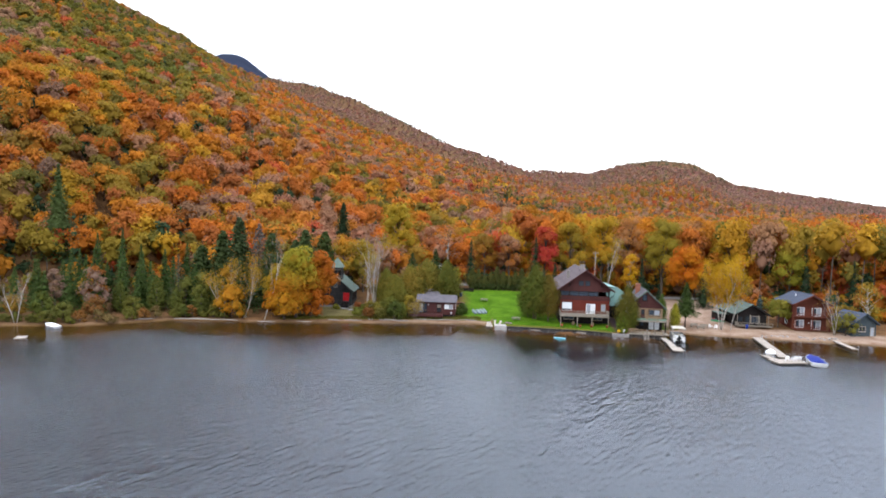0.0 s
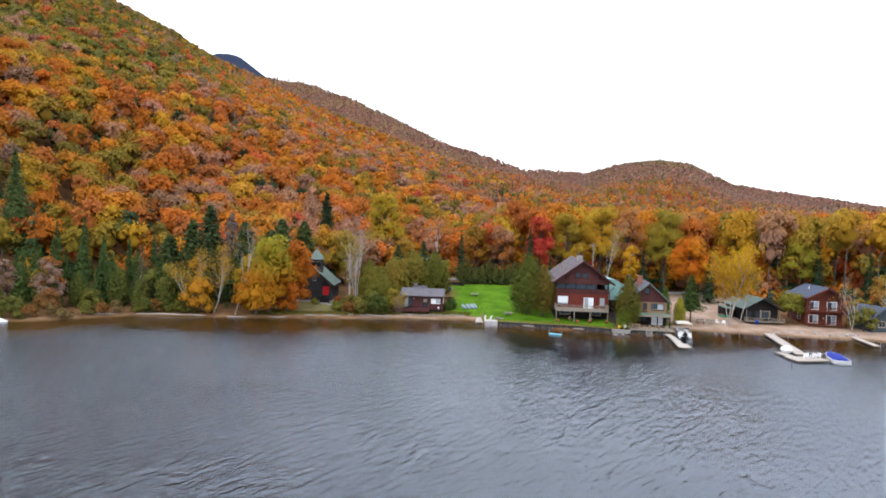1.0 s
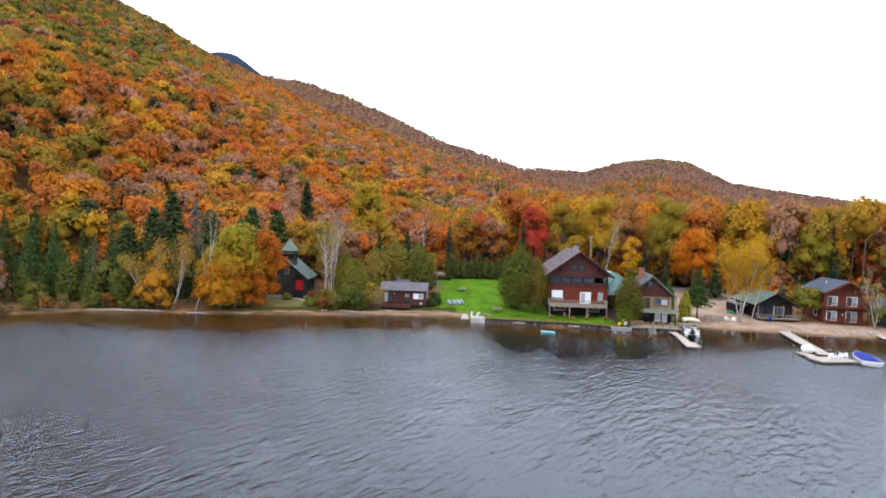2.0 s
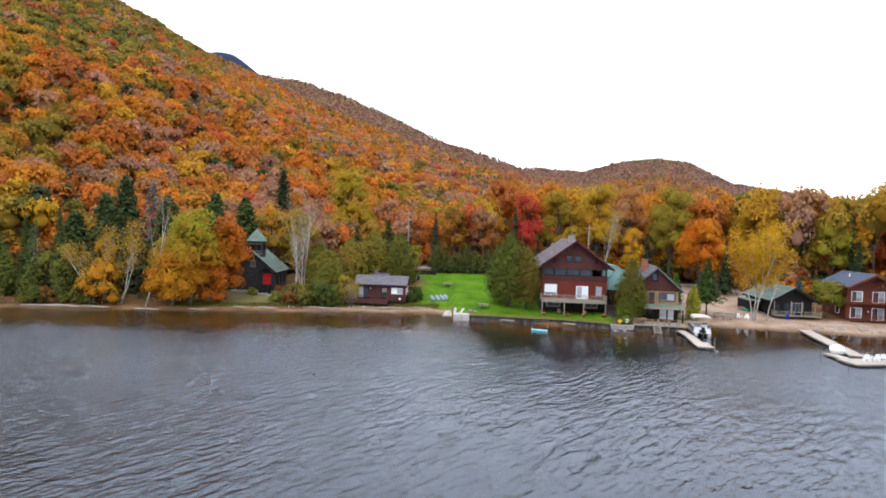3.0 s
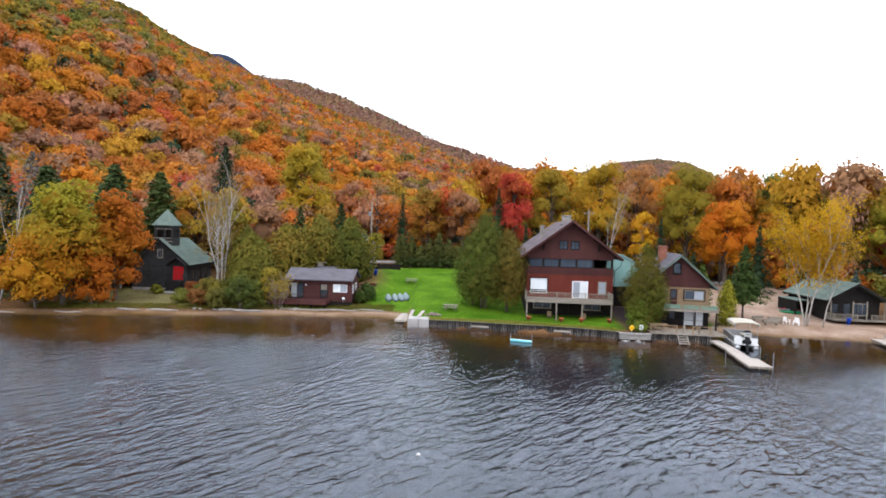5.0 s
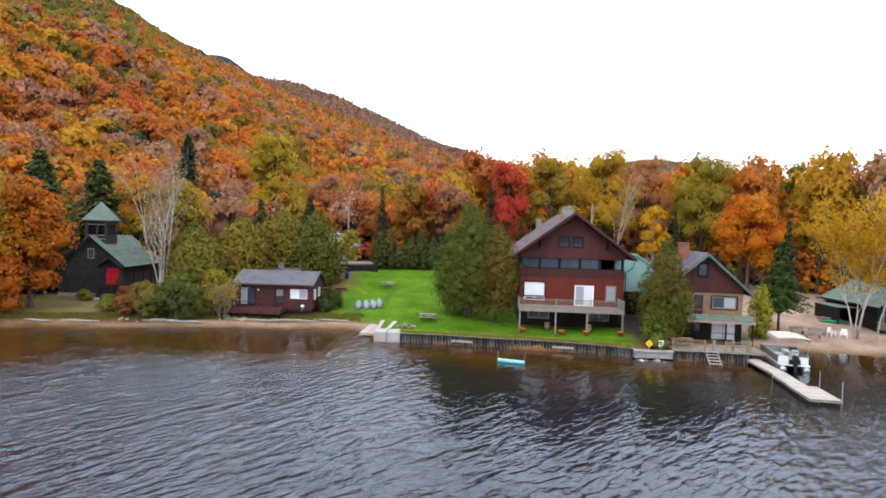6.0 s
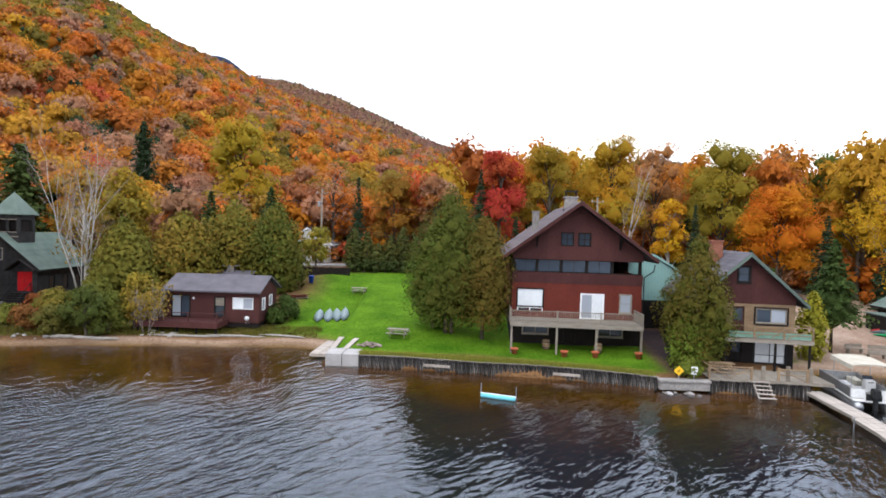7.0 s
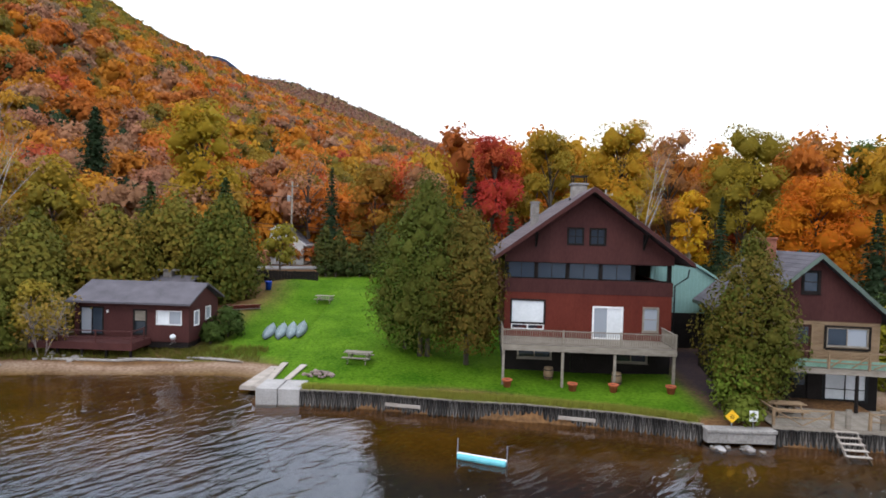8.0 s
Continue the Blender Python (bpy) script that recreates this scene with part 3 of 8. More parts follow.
def gable_roof(parent, half, z_eave, z_ridge, y0, y1, material, thick=0.16, trim=None, xc=0.0, name="roof"):
    """Two roof slabs over a ridge along y, out to half on either side, with fascia boards under the rakes."""
    bm = bmesh.new()
    prism(bm, [(xc - half, z_eave), (xc, z_ridge), (xc, z_ridge + thick * 1.25), (xc - half, z_eave + thick)], y0, y1)
    prism(bm, [(xc + half, z_eave), (xc + half, z_eave + thick), (xc, z_ridge + thick * 1.25), (xc, z_ridge)], y0, y1)
    roof = part(name, bm, material, parent)
    # courses of shingles, each a thin step over the next
    n = max(6, int(math.hypot(half, z_ridge - z_eave) / 0.34))
    for s in (-1, 1):
        for i in range(n):
            a, b = i / n, min((i + 1.06) / n, 1.0)
            up = lambda t, o: (xc + s * half * (1 - t), z_eave + thick + (z_ridge + 0.25 * thick - z_eave) * t + o)
            (xa, za), (xb, zb) = up(a, 0.03), up(b, 0.008)
            cs = bmesh.new()
            prism(cs, [(xa, za - 0.026), (xa, za), (xb, zb), (xb, zb - 0.006)], y0 - 0.02, y1 + 0.02)
            bmesh.ops.recalc_face_normals(cs, faces=cs.faces)
            part("shingle_course", cs, material, roof)
    if trim:
        for s in (-1, 1):
            for y in (y0 - 0.03, y1):
                fb = bmesh.new()
                prism(fb, [(xc + s * half, z_eave - 0.14), (xc + s * half, z_eave + thick), (xc, z_ridge + thick * 1.2), (xc, z_ridge - 0.17)], y, y + 0.03)
                part("fascia", fb, trim, roof)
            part("eave_board", boxes((xc + s * half - 0.02, xc + s * half + 0.02, y0, y1, z_eave - 0.12, z_eave + thick - 0.01)), trim, roof)
    return roof


def railing(parent, runs, z, height, post, bar, base=0.1, spacing=0.14, post_at=(), wpost=0.09, wbar=0.035, name="railing"):
    """Rail runs ((xa, ya), (xb, yb)) at floor height z, with posts and balusters."""
    bl = bmesh.new()
    r = None
    for (xa, ya), (xb, yb) in runs:
        for zr, wr, hr in ((z + height, 0.09, 0.06), (z + base, 0.06, 0.05)):
            rl = beam(bmesh.new(), (xa, ya, zr), (xb, yb, zr), wr, hr)
            if r is None:
                r = part(name, rl, bar, parent)
            else:
                part("rail", rl, bar, r)
        L = math.hypot(xb - xa, yb - ya)
        n = int(L / spacing)
        for i in range(1, n):
            t = i / n
            x, y = xa + (xb - xa) * t, ya + (yb - ya) * t
            box(bl, x - wbar / 2, x + wbar / 2, y - wbar / 2, y + wbar / 2, z + base + 0.02, z + height - 0.02)
    if len(bl.faces):
        part("balusters", bl, bar, r)
    else:
        bl.free()
    for x, y in post_at:
        part("rail_post", boxes((x - wpost / 2, x + wpost / 2, y - wpost / 2, y + wpost / 2, z, z + height + 0.08), bevel=0.01), post, r)
    return r


def deck_boards(bm, x0, x1, y0, y1, z, width=0.14, gap=0.012, thick=0.04, across=True):
    a, b = (y0, y1) if across else (x0, x1)
    n = int((b - a) / (width + gap))
    for i in range(n):
        s = a + i * (width + gap)
        if across:
            box(bm, x0, x1, s, s + width, z - thick, z)
        else:
            box(bm, s, s + width, y0, y1, z - thick, z)
    return bm

# ---- woods ----
rng = np.random.default_rng(7)
TINTS = {
    "orange": (0.480, 0.152, 0.030), "amber": (0.480, 0.198, 0.028), "gold": (0.450, 0.275, 0.030), "rust": (0.350, 0.120, 0.040), "red": (0.420, 0.070, 0.042),
    "olive": (0.205, 0.168, 0.026), "green": (0.098, 0.122, 0.024), "mauve": (0.315, 0.180, 0.118), "pine": (0.030, 0.047, 0.022), "cedar": (0.070, 0.078, 0.021), "grey": (0.205, 0.145, 0.108),
}


def unit(n):
    v = rng.normal(size=(n, 3))
    return v / np.linalg.norm(v, axis=1, keepdims=True)


def clump_crown(n, size):
    """A broad crown as n small leaf clumps on rounded lobes over a dome, within a unit crown of radius 1 standing on z = 0 to about 2."""
    k = 20 if n > 300 else (13 if n > 90 else (6 if n > 25 else 3))
    d = unit(k)
    d[:, 2] = np.where(d[:, 2] < -0.35, -d[:, 2], d[:, 2])
    a = np.arange(k) * 2.4 + rng.uniform(-0.5, 0.5, k)
    flat = np.hypot(d[:, 0], d[:, 1])
    d[:, 0], d[:, 1] = flat * np.cos(a), flat * np.sin(a)
    rad = rng.uniform(0.30, 0.44, k) * (1.0 if k > 6 else 1.35)
    lobes = d * (0.96 - rad)[:, None] * rng.uniform(0.8, 1.08, (k, 1)) + (0, 0, 1.0)
    lobes[0] = (0, 0, 1.5)
    which = rng.integers(0, k, n)
    u = unit(n)
    u[:, 2] = np.where(u[:, 2] < -0.3, -u[:, 2], u[:, 2])
    fill = np.where(rng.uniform(size=n) < 0.78, rng.uniform(0.75, 1.05, n), rng.uniform(0.3, 0.8, n))
    c = lobes[which] + u * (rad[which] * fill)[:, None]
    out = c - (0, 0, 0.75)
    out /= np.linalg.norm(out, axis=1, keepdims=True)
    nrm = 0.38 * u + 0.5 * out + 0.25 * rng.normal(size=(n, 3))
    core = 6 if n > 300 else (4 if n > 90 else (2 if n > 25 else 1))
    return c, nrm / np.linalg.norm(nrm, axis=1, keepdims=True), np.concatenate([lobes[:core], [(0, 0, 0.95)]]), np.concatenate([rad[:core] * 0.72, [0.6]])


def clump_cone(n, size):
    """A spruce's crown of radius 1 and height 5.6: tiers of drooping sprays round the stem."""
    h = 1 - np.sqrt(rng.uniform(0, 1, n))
    a = rng.uniform(0, 2 * np.pi, n)
    tier = 0.80 + 0.20 * np.sin(h * 52)
    r = ((1 - h) ** 0.85) * tier * rng.uniform(0.5, 1.0, n)
    c = np.stack([r * np.cos(a), r * np.sin(a), 0.4 + h * 5.2 - 0.25 * r], 1)
    u = np.stack([np.cos(a) * 0.6, np.sin(a) * 0.6, np.full(n, 0.75)], 1)
    hs = np.array((0.12, 0.32, 0.55, 0.78))
    return c, u / np.linalg.norm(u, axis=1, keepdims=True), np.stack([0 * hs, 0 * hs, 0.4 + hs * 5.2], 1), 0.62 * (1 - hs)


OCTA = np.array(((1, 0, 0), (0, 1, 0), (-1, 0, 0), (0, -1, 0), (0, 0, 1), (0, 0, -1)), float)
OCTA_F = np.array(((0, 1, 4), (1, 2, 4), (2, 3, 4), (3, 0, 4), (1, 0, 5), (2, 1, 5), (3, 2, 5), (0, 3, 5)))


def cores(centres, radii):
    """The dense inside of each lobe, as a small rough solid that closes the gaps between the outer leaves."""
    k = len(centres)
    D = OCTA[None] * rng.uniform(0.85, 1.15, (k, 6, 1))
    a = rng.uniform(0, 1.57, k)
    ca, sa = np.cos(a)[:, None], np.sin(a)[:, None]
    D = np.stack([D[:, :, 0] * ca - D[:, :, 1] * sa, D[:, :, 0] * sa + D[:, :, 1] * ca, D[:, :, 2]], -1)
    V = np.asarray(centres)[:, None, :] + D * np.asarray(radii)[:, None, None]
    return V.reshape(-1, 3), (OCTA_F[None] + np.arange(k)[:, None, None] * 6).reshape(-1, 3), D.reshape(-1, 3)


def leaf_tris(c, u, size, flat=0.45):
    """Each clump as a bent diamond of two triangles, lying roughly across u."""
    n = len(c)
    w = u + flat * rng.normal(size=(n, 3))
    w /= np.linalg.norm(w, axis=1, keepdims=True)
    t = np.cross(w, unit(n))
    t /= np.linalg.norm(t, axis=1, keepdims=True) + 1e-9
    b = np.cross(w, t)
    s = size * rng.uniform(0.6, 1.35, (n, 1))
    V = np.stack([c + t * s, c + b * s * 0.75 + w * s * 0.28, c - t * s, c - b * s * 0.75 + w * s * 0.22], 1)
    i = np.arange(n)[:, None] * 4
    F = np.concatenate([i + np.array([[0, 1, 3]]), i + np.array([[1, 2, 3]])])
    return V.reshape(-1, 3), F


def sprig_tris(c, u, size, flat=0.45):
    """Each clump as one small triangle, for trees far off."""
    n = len(c)
    w = u + flat * rng.normal(size=(n, 3))
    w /= np.linalg.norm(w, axis=1, keepdims=True)
    t = np.cross(w, unit(n))
    t /= np.linalg.norm(t, axis=1, keepdims=True) + 1e-9
    b = np.cross(w, t)
    s = size * rng.uniform(0.65, 1.4, (n, 1))
    V = np.stack([c + t * s, c - 0.5 * t * s + b * s * 0.87, c - 0.5 * t * s - b * s * 0.87], 1)
    return V.reshape(-1, 3), np.arange(n * 3).reshape(-1, 3)


def templates(kind, count, n, size, solid=1.0):
    out = []
    for _ in range(count):
        c, u, lobes, rad = clump_cone(n, size) if kind == "cone" else clump_crown(n, size)
        V, F = sprig_tris(c, u, size, 0.35 if kind == "cone" else 0.22)
        V2, F2, N2 = cores(lobes, rad * solid)
        F = np.concatenate([F, F2 + len(V)])
        V = np.concatenate([V, V2])
        shade = np.concatenate([np.repeat(rng.uniform(0.80, 1.18, n), 3), np.full(len(V2), 0.90)])
        n4 = np.concatenate([np.repeat(u, 3, 0), N2]) + (0, 0, 0.6)
        out.append((V, F, shade, n4 / np.linalg.norm(n4, axis=1, keepdims=True)))
    return out


def scatter(name, spots, temps, material, label):
    """Many far trees joined as one stuff object. spots: rows of x, y, z, radius, half height, turn, r, g, b."""
    Vs, Fs, Cs, Ns, off = [], [], [], [], 0
    pick = rng.integers(0, len(temps), len(spots))
    for k, (V, F, shade, nrm) in enumerate(temps):
        S = spots[pick == k]
        if not len(S):
            continue
        ca, sa = np.cos(S[:, 5])[:, None], np.sin(S[:, 5])[:, None]
        x = (V[None, :, 0] * ca - V[None, :, 1] * sa) * S[:, 3:4] + S[:, 0:1]
        y = (V[None, :, 0] * sa + V[None, :, 1] * ca) * S[:, 3:4] + S[:, 1:2]
        z = V[None, :, 2] * S[:, 4:5] + S[:, 2:3]
        Vs.append(np.stack([x, y, z], -1).reshape(-1, 3))
        Fs.append((F[None] + (np.arange(len(S)) * len(V))[:, None, None] + off).reshape(-1, 3))
        Cs.append((S[:, None, 6:9] * shade[None, :, None]).reshape(-1, 3))
        Ns.append(np.stack([nrm[None, :, 0] * ca - nrm[None, :, 1] * sa, nrm[None, :, 0] * sa + nrm[None, :, 1] * ca, np.repeat(nrm[None, :, 2], len(S), 0)], -1).reshape(-1, 3))
        off += len(S) * len(V)
    me = vertices_mesh(name, np.concatenate(Vs), np.concatenate(Fs), material, True)
    add_colours(me, "tint", np.concatenate(Cs))
    me.normals_split_custom_set_from_vertices(np.concatenate(Ns).astype(np.float32))
    return tagged(new(name, me), label, "woods", kind="stuff")


def tree_tints(x, y, conifer):
    """Colours by place: warm on the lower slope, greener high up, the far ridge tinted mauve for haze."""
    names = ["orange", "amber", "gold", "rust", "red", "olive", "green", "mauve", "grey"]
    T = np.array([TINTS[k] for k in names])
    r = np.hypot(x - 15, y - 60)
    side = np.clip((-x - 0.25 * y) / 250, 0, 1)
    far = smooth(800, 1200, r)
    patch = smooth(-0.5, 0.5, bumpy(x, y, 30))
    cool = smooth(0.15, 0.75, bumpy(x + 400, y, 24))
    green = smooth(0.08, 0.7, bumpy(x, y + 700, 33))
    az = np.degrees(np.arctan2(x - 15, y - 60))
    high = smooth(0.185, 0.262, (height(x, y) - 16) / r + 0.022 * bumpy(x, y, 41)) * smooth(19, 28, -az)
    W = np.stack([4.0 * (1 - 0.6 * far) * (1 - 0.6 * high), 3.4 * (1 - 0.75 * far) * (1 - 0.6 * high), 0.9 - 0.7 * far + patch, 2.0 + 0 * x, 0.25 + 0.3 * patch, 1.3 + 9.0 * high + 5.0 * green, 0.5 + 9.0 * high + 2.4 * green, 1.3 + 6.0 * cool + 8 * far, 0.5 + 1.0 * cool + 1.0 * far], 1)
    vale = (smooth(250, 400, y) * smooth(-120, 20, x))[:, None]
    W = W + vale * np.array((0, 0, 0, 1.0, 0.3, 1.6, 0.6, 4.5, 1.5))
    right = (smooth(10, 45, x) * (1 - smooth(260, 330, y)))[:, None]
    W = W * (1 - right * np.array((0.15, 0, 0, 0.1, 0, 0, 0, 0.6, 0.6))) + right * np.array((1.6, 1.8, 2.4, 1.0, 0.5, 1.4, 0.3, 0.4, 0.3))
    W = np.clip(W, 0.05, None)
    cum = np.cumsum(W / W.sum(1, keepdims=True), 1)
    idx = (rng.uniform(size=(len(x), 1)) > cum).sum(1).clip(0, 8)
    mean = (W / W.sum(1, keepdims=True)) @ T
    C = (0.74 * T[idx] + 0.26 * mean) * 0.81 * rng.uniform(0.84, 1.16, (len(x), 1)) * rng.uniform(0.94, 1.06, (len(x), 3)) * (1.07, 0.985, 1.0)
    # distance haze put into the far trees' own colour
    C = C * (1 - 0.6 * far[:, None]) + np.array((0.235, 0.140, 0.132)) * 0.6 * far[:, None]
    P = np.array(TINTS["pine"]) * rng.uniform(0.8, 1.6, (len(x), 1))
    # beyond 3 km the haze is painted in as blue
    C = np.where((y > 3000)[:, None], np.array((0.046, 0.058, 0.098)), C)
    return np.where(conifer[:, None], P, C)


def jitter_grid(x0, x1, y0, y1, step):
    X, Y = np.meshgrid(np.arange(x0, x1, step), np.arange(y0, y1, step))
    x = X.ravel() + rng.uniform(-0.48, 0.48, X.size) * step
    y = Y.ravel() + rng.uniform(-0.48, 0.48, X.size) * step
    return x, y


def in_view(x, y, spare=7.0):
    """Within the wedge of land that the lake looks up to, with room to spare."""
    az = np.degrees(np.arctan2(x - 12, y - 5))
    return (az > -40 - spare) & (az < 40 + spare)


def wood_line(x):
    """How near to the water the closed woods come."""
    return np.interp(x, [-200, -125, -105, -75, -50, -42, -30, -14, 0, 20, 60, 66, 80, 92, 100, 200], [124, 124, 136, 149, 150, 152, 162, 170, 186, 186, 190, 188, 162, 156, 148, 144])


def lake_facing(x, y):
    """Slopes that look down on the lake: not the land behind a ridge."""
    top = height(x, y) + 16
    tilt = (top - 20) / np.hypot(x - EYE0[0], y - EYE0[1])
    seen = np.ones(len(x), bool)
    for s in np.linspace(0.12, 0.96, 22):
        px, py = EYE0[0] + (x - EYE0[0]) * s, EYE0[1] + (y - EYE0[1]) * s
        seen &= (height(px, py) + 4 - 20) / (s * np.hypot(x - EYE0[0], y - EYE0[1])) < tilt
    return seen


def make_woods():
    for name, y0, y1, x0, x1, step, n, ncone, size, kinds in (
            ("near_woods", 112, 250, -190, 240, 6.2, 440, 260, 0.072, 7),
            ("hillside_woods", 250, 520, -420, 420, 7.4, 120, 80, 0.125, 9),
            ("upper_hillside_woods", 520, 1060, -1000, 700, 9.4, 28, 20, 0.22, 8),
            ("far_ridge_woods", 1060, 2150, -1500, 1500, 11.5, 12, 10, 0.40, 6)):
        x, y = jitter_grid(x0, x1, y0, y1, step)
        keep = in_view(x, y) & (y > wood_line(x) + 2)
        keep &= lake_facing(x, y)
        x, y = x[keep], y[keep]
        z = height(x, y)
        con = rng.uniform(size=len(x)) < np.where(bumpy(x, y, 60) > 0.45, 0.28, 0.06)
        con |= (np.hypot((x - 75) / 60, (y - 420) / 80) < 1) & (rng.uniform(size=len(x)) < 0.5)
        con |= (y > 1300) & (z > 172) & (x > 420) & (rng.uniform(size=len(x)) < 0.85)
        con |= (y > 1060) & (z > 210) & (x < 100) & (rng.uniform(size=len(x)) < smooth(-70, 10, z - 6 - np.interp(np.degrees(np.arctan2(x - EYE0[0], y - EYE0[1])), [p[0] for p in RIDGE_B], [p[2] for p in RIDGE_B])) * 0.8)
        con |= (x > 95) & (y < 300) & (rng.uniform(size=len(x)) < 0.2)
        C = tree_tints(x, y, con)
        big = rng.uniform(0.75, 1.25, len(x))
        wide = 1.0 if step < 10 else 1.25
        R = np.where(con, 2.9 if wide == 1 else 2.6, 4.9 if wide == 1 else 4.1) * big * wide
        tall = 1.0 + 0.9 * smooth(8, 30, x) * (1 - smooth(235, 300, y))
        Hh = R * np.where(con, 1.0, rng.uniform(0.95, 1.2, len(x)) * tall)
        if wide == 1:
            Hh = np.where(con, Hh, np.clip(Hh, 5.4, 7.4))
        lift = np.where(con, 0.0, np.maximum(0.3, 12.6 * tall * np.sqrt(big) - 2.0 * Hh))
        if wide > 1:
            lift = lift * 0 - 2.5
            Hh = Hh * 0.62
        S = np.stack([x, y, z - 0.4 + lift, R, Hh, rng.uniform(0, 6.28, len(x)), *C.T], 1)
        if name == "near_woods":
            bm = bmesh.new()
            for k in np.nonzero(~con)[0]:
                wob = rng.normal(size=(2, 2)) * 0.35
                tube(bm, [(x[k], y[k], z[k] - 0.5), (x[k] + wob[0, 0], y[k] + wob[0, 1], z[k] + lift[k] * 0.6 + 1), (x[k] + wob[1, 0], y[k] + wob[1, 1], z[k] + lift[k] + Hh[k] * 1.2)], [0.2, 0.15, 0.06], 5)
            tagged(part("woods_trunks", bm, M_BARK, None, "", True), "grey-brown trunks in the woods behind the houses", "tree trunks", kind="stuff")
            # low growth along the edge of the woods
            ux, uy = jitter_grid(-190, 200, 112, 205, 3.2)
            front = wood_line(ux)
            kp = in_view(ux, uy) & (uy > front - 3) & (uy < front + 16 + 16 * smooth(0, 30, ux)) & ~((ux > 50) & (ux < 78) & (uy < 184))
            ux, uy = ux[kp], uy[kp]
            uc = tree_tints(ux, uy, rng.uniform(size=len(ux)) < 0.18)
            ur = rng.uniform(1.3, 3.0, len(ux)) * (1 + 0.45 * smooth(0, 30, ux) * smooth(4, 10, uy - wood_line(ux)))
            scatter("undergrowth", np.stack([ux, uy, height(ux, uy) - 0.5 * ur, ur, ur * rng.uniform(0.9, 1.5, len(ux)), rng.uniform(0, 6.28, len(ux)), *uc.T], 1), templates("crown", 5, 92, 0.18, 0.8), M_LEAF, "low shrubs and saplings along the edge of the woods")
            # smaller trees that stand under the tall ones
            ux, uy = jitter_grid(-190, 220, 112, 250, 4.9)
            kp = in_view(ux, uy) & (uy > wood_line(ux) + 3) & ~((ux > 50) & (ux < 78) & (uy < 188))
            ux, uy = ux[kp], uy[kp]
            uc = tree_tints(ux, uy, rng.uniform(size=len(ux)) < 0.10)
            ur = rng.uniform(2.0, 3.3, len(ux))
            scatter("understory", np.stack([ux, uy, height(ux, uy) + rng.uniform(0.3, 4.5, len(ux)) * (1 + smooth(8, 30, ux)), ur, ur * rng.uniform(1.0, 1.4, len(ux)), rng.uniform(0, 6.28, len(ux)), *uc.T], 1), templates("crown", 6, 96, 0.155, 0.9), M_LEAF, "young autumn trees under the tall hardwoods")
        if (~con).any():
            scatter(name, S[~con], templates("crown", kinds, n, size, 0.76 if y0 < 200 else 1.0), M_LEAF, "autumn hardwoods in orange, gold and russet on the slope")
        if con.any():
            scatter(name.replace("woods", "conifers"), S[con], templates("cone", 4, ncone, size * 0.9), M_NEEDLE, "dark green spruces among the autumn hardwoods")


make_woods()

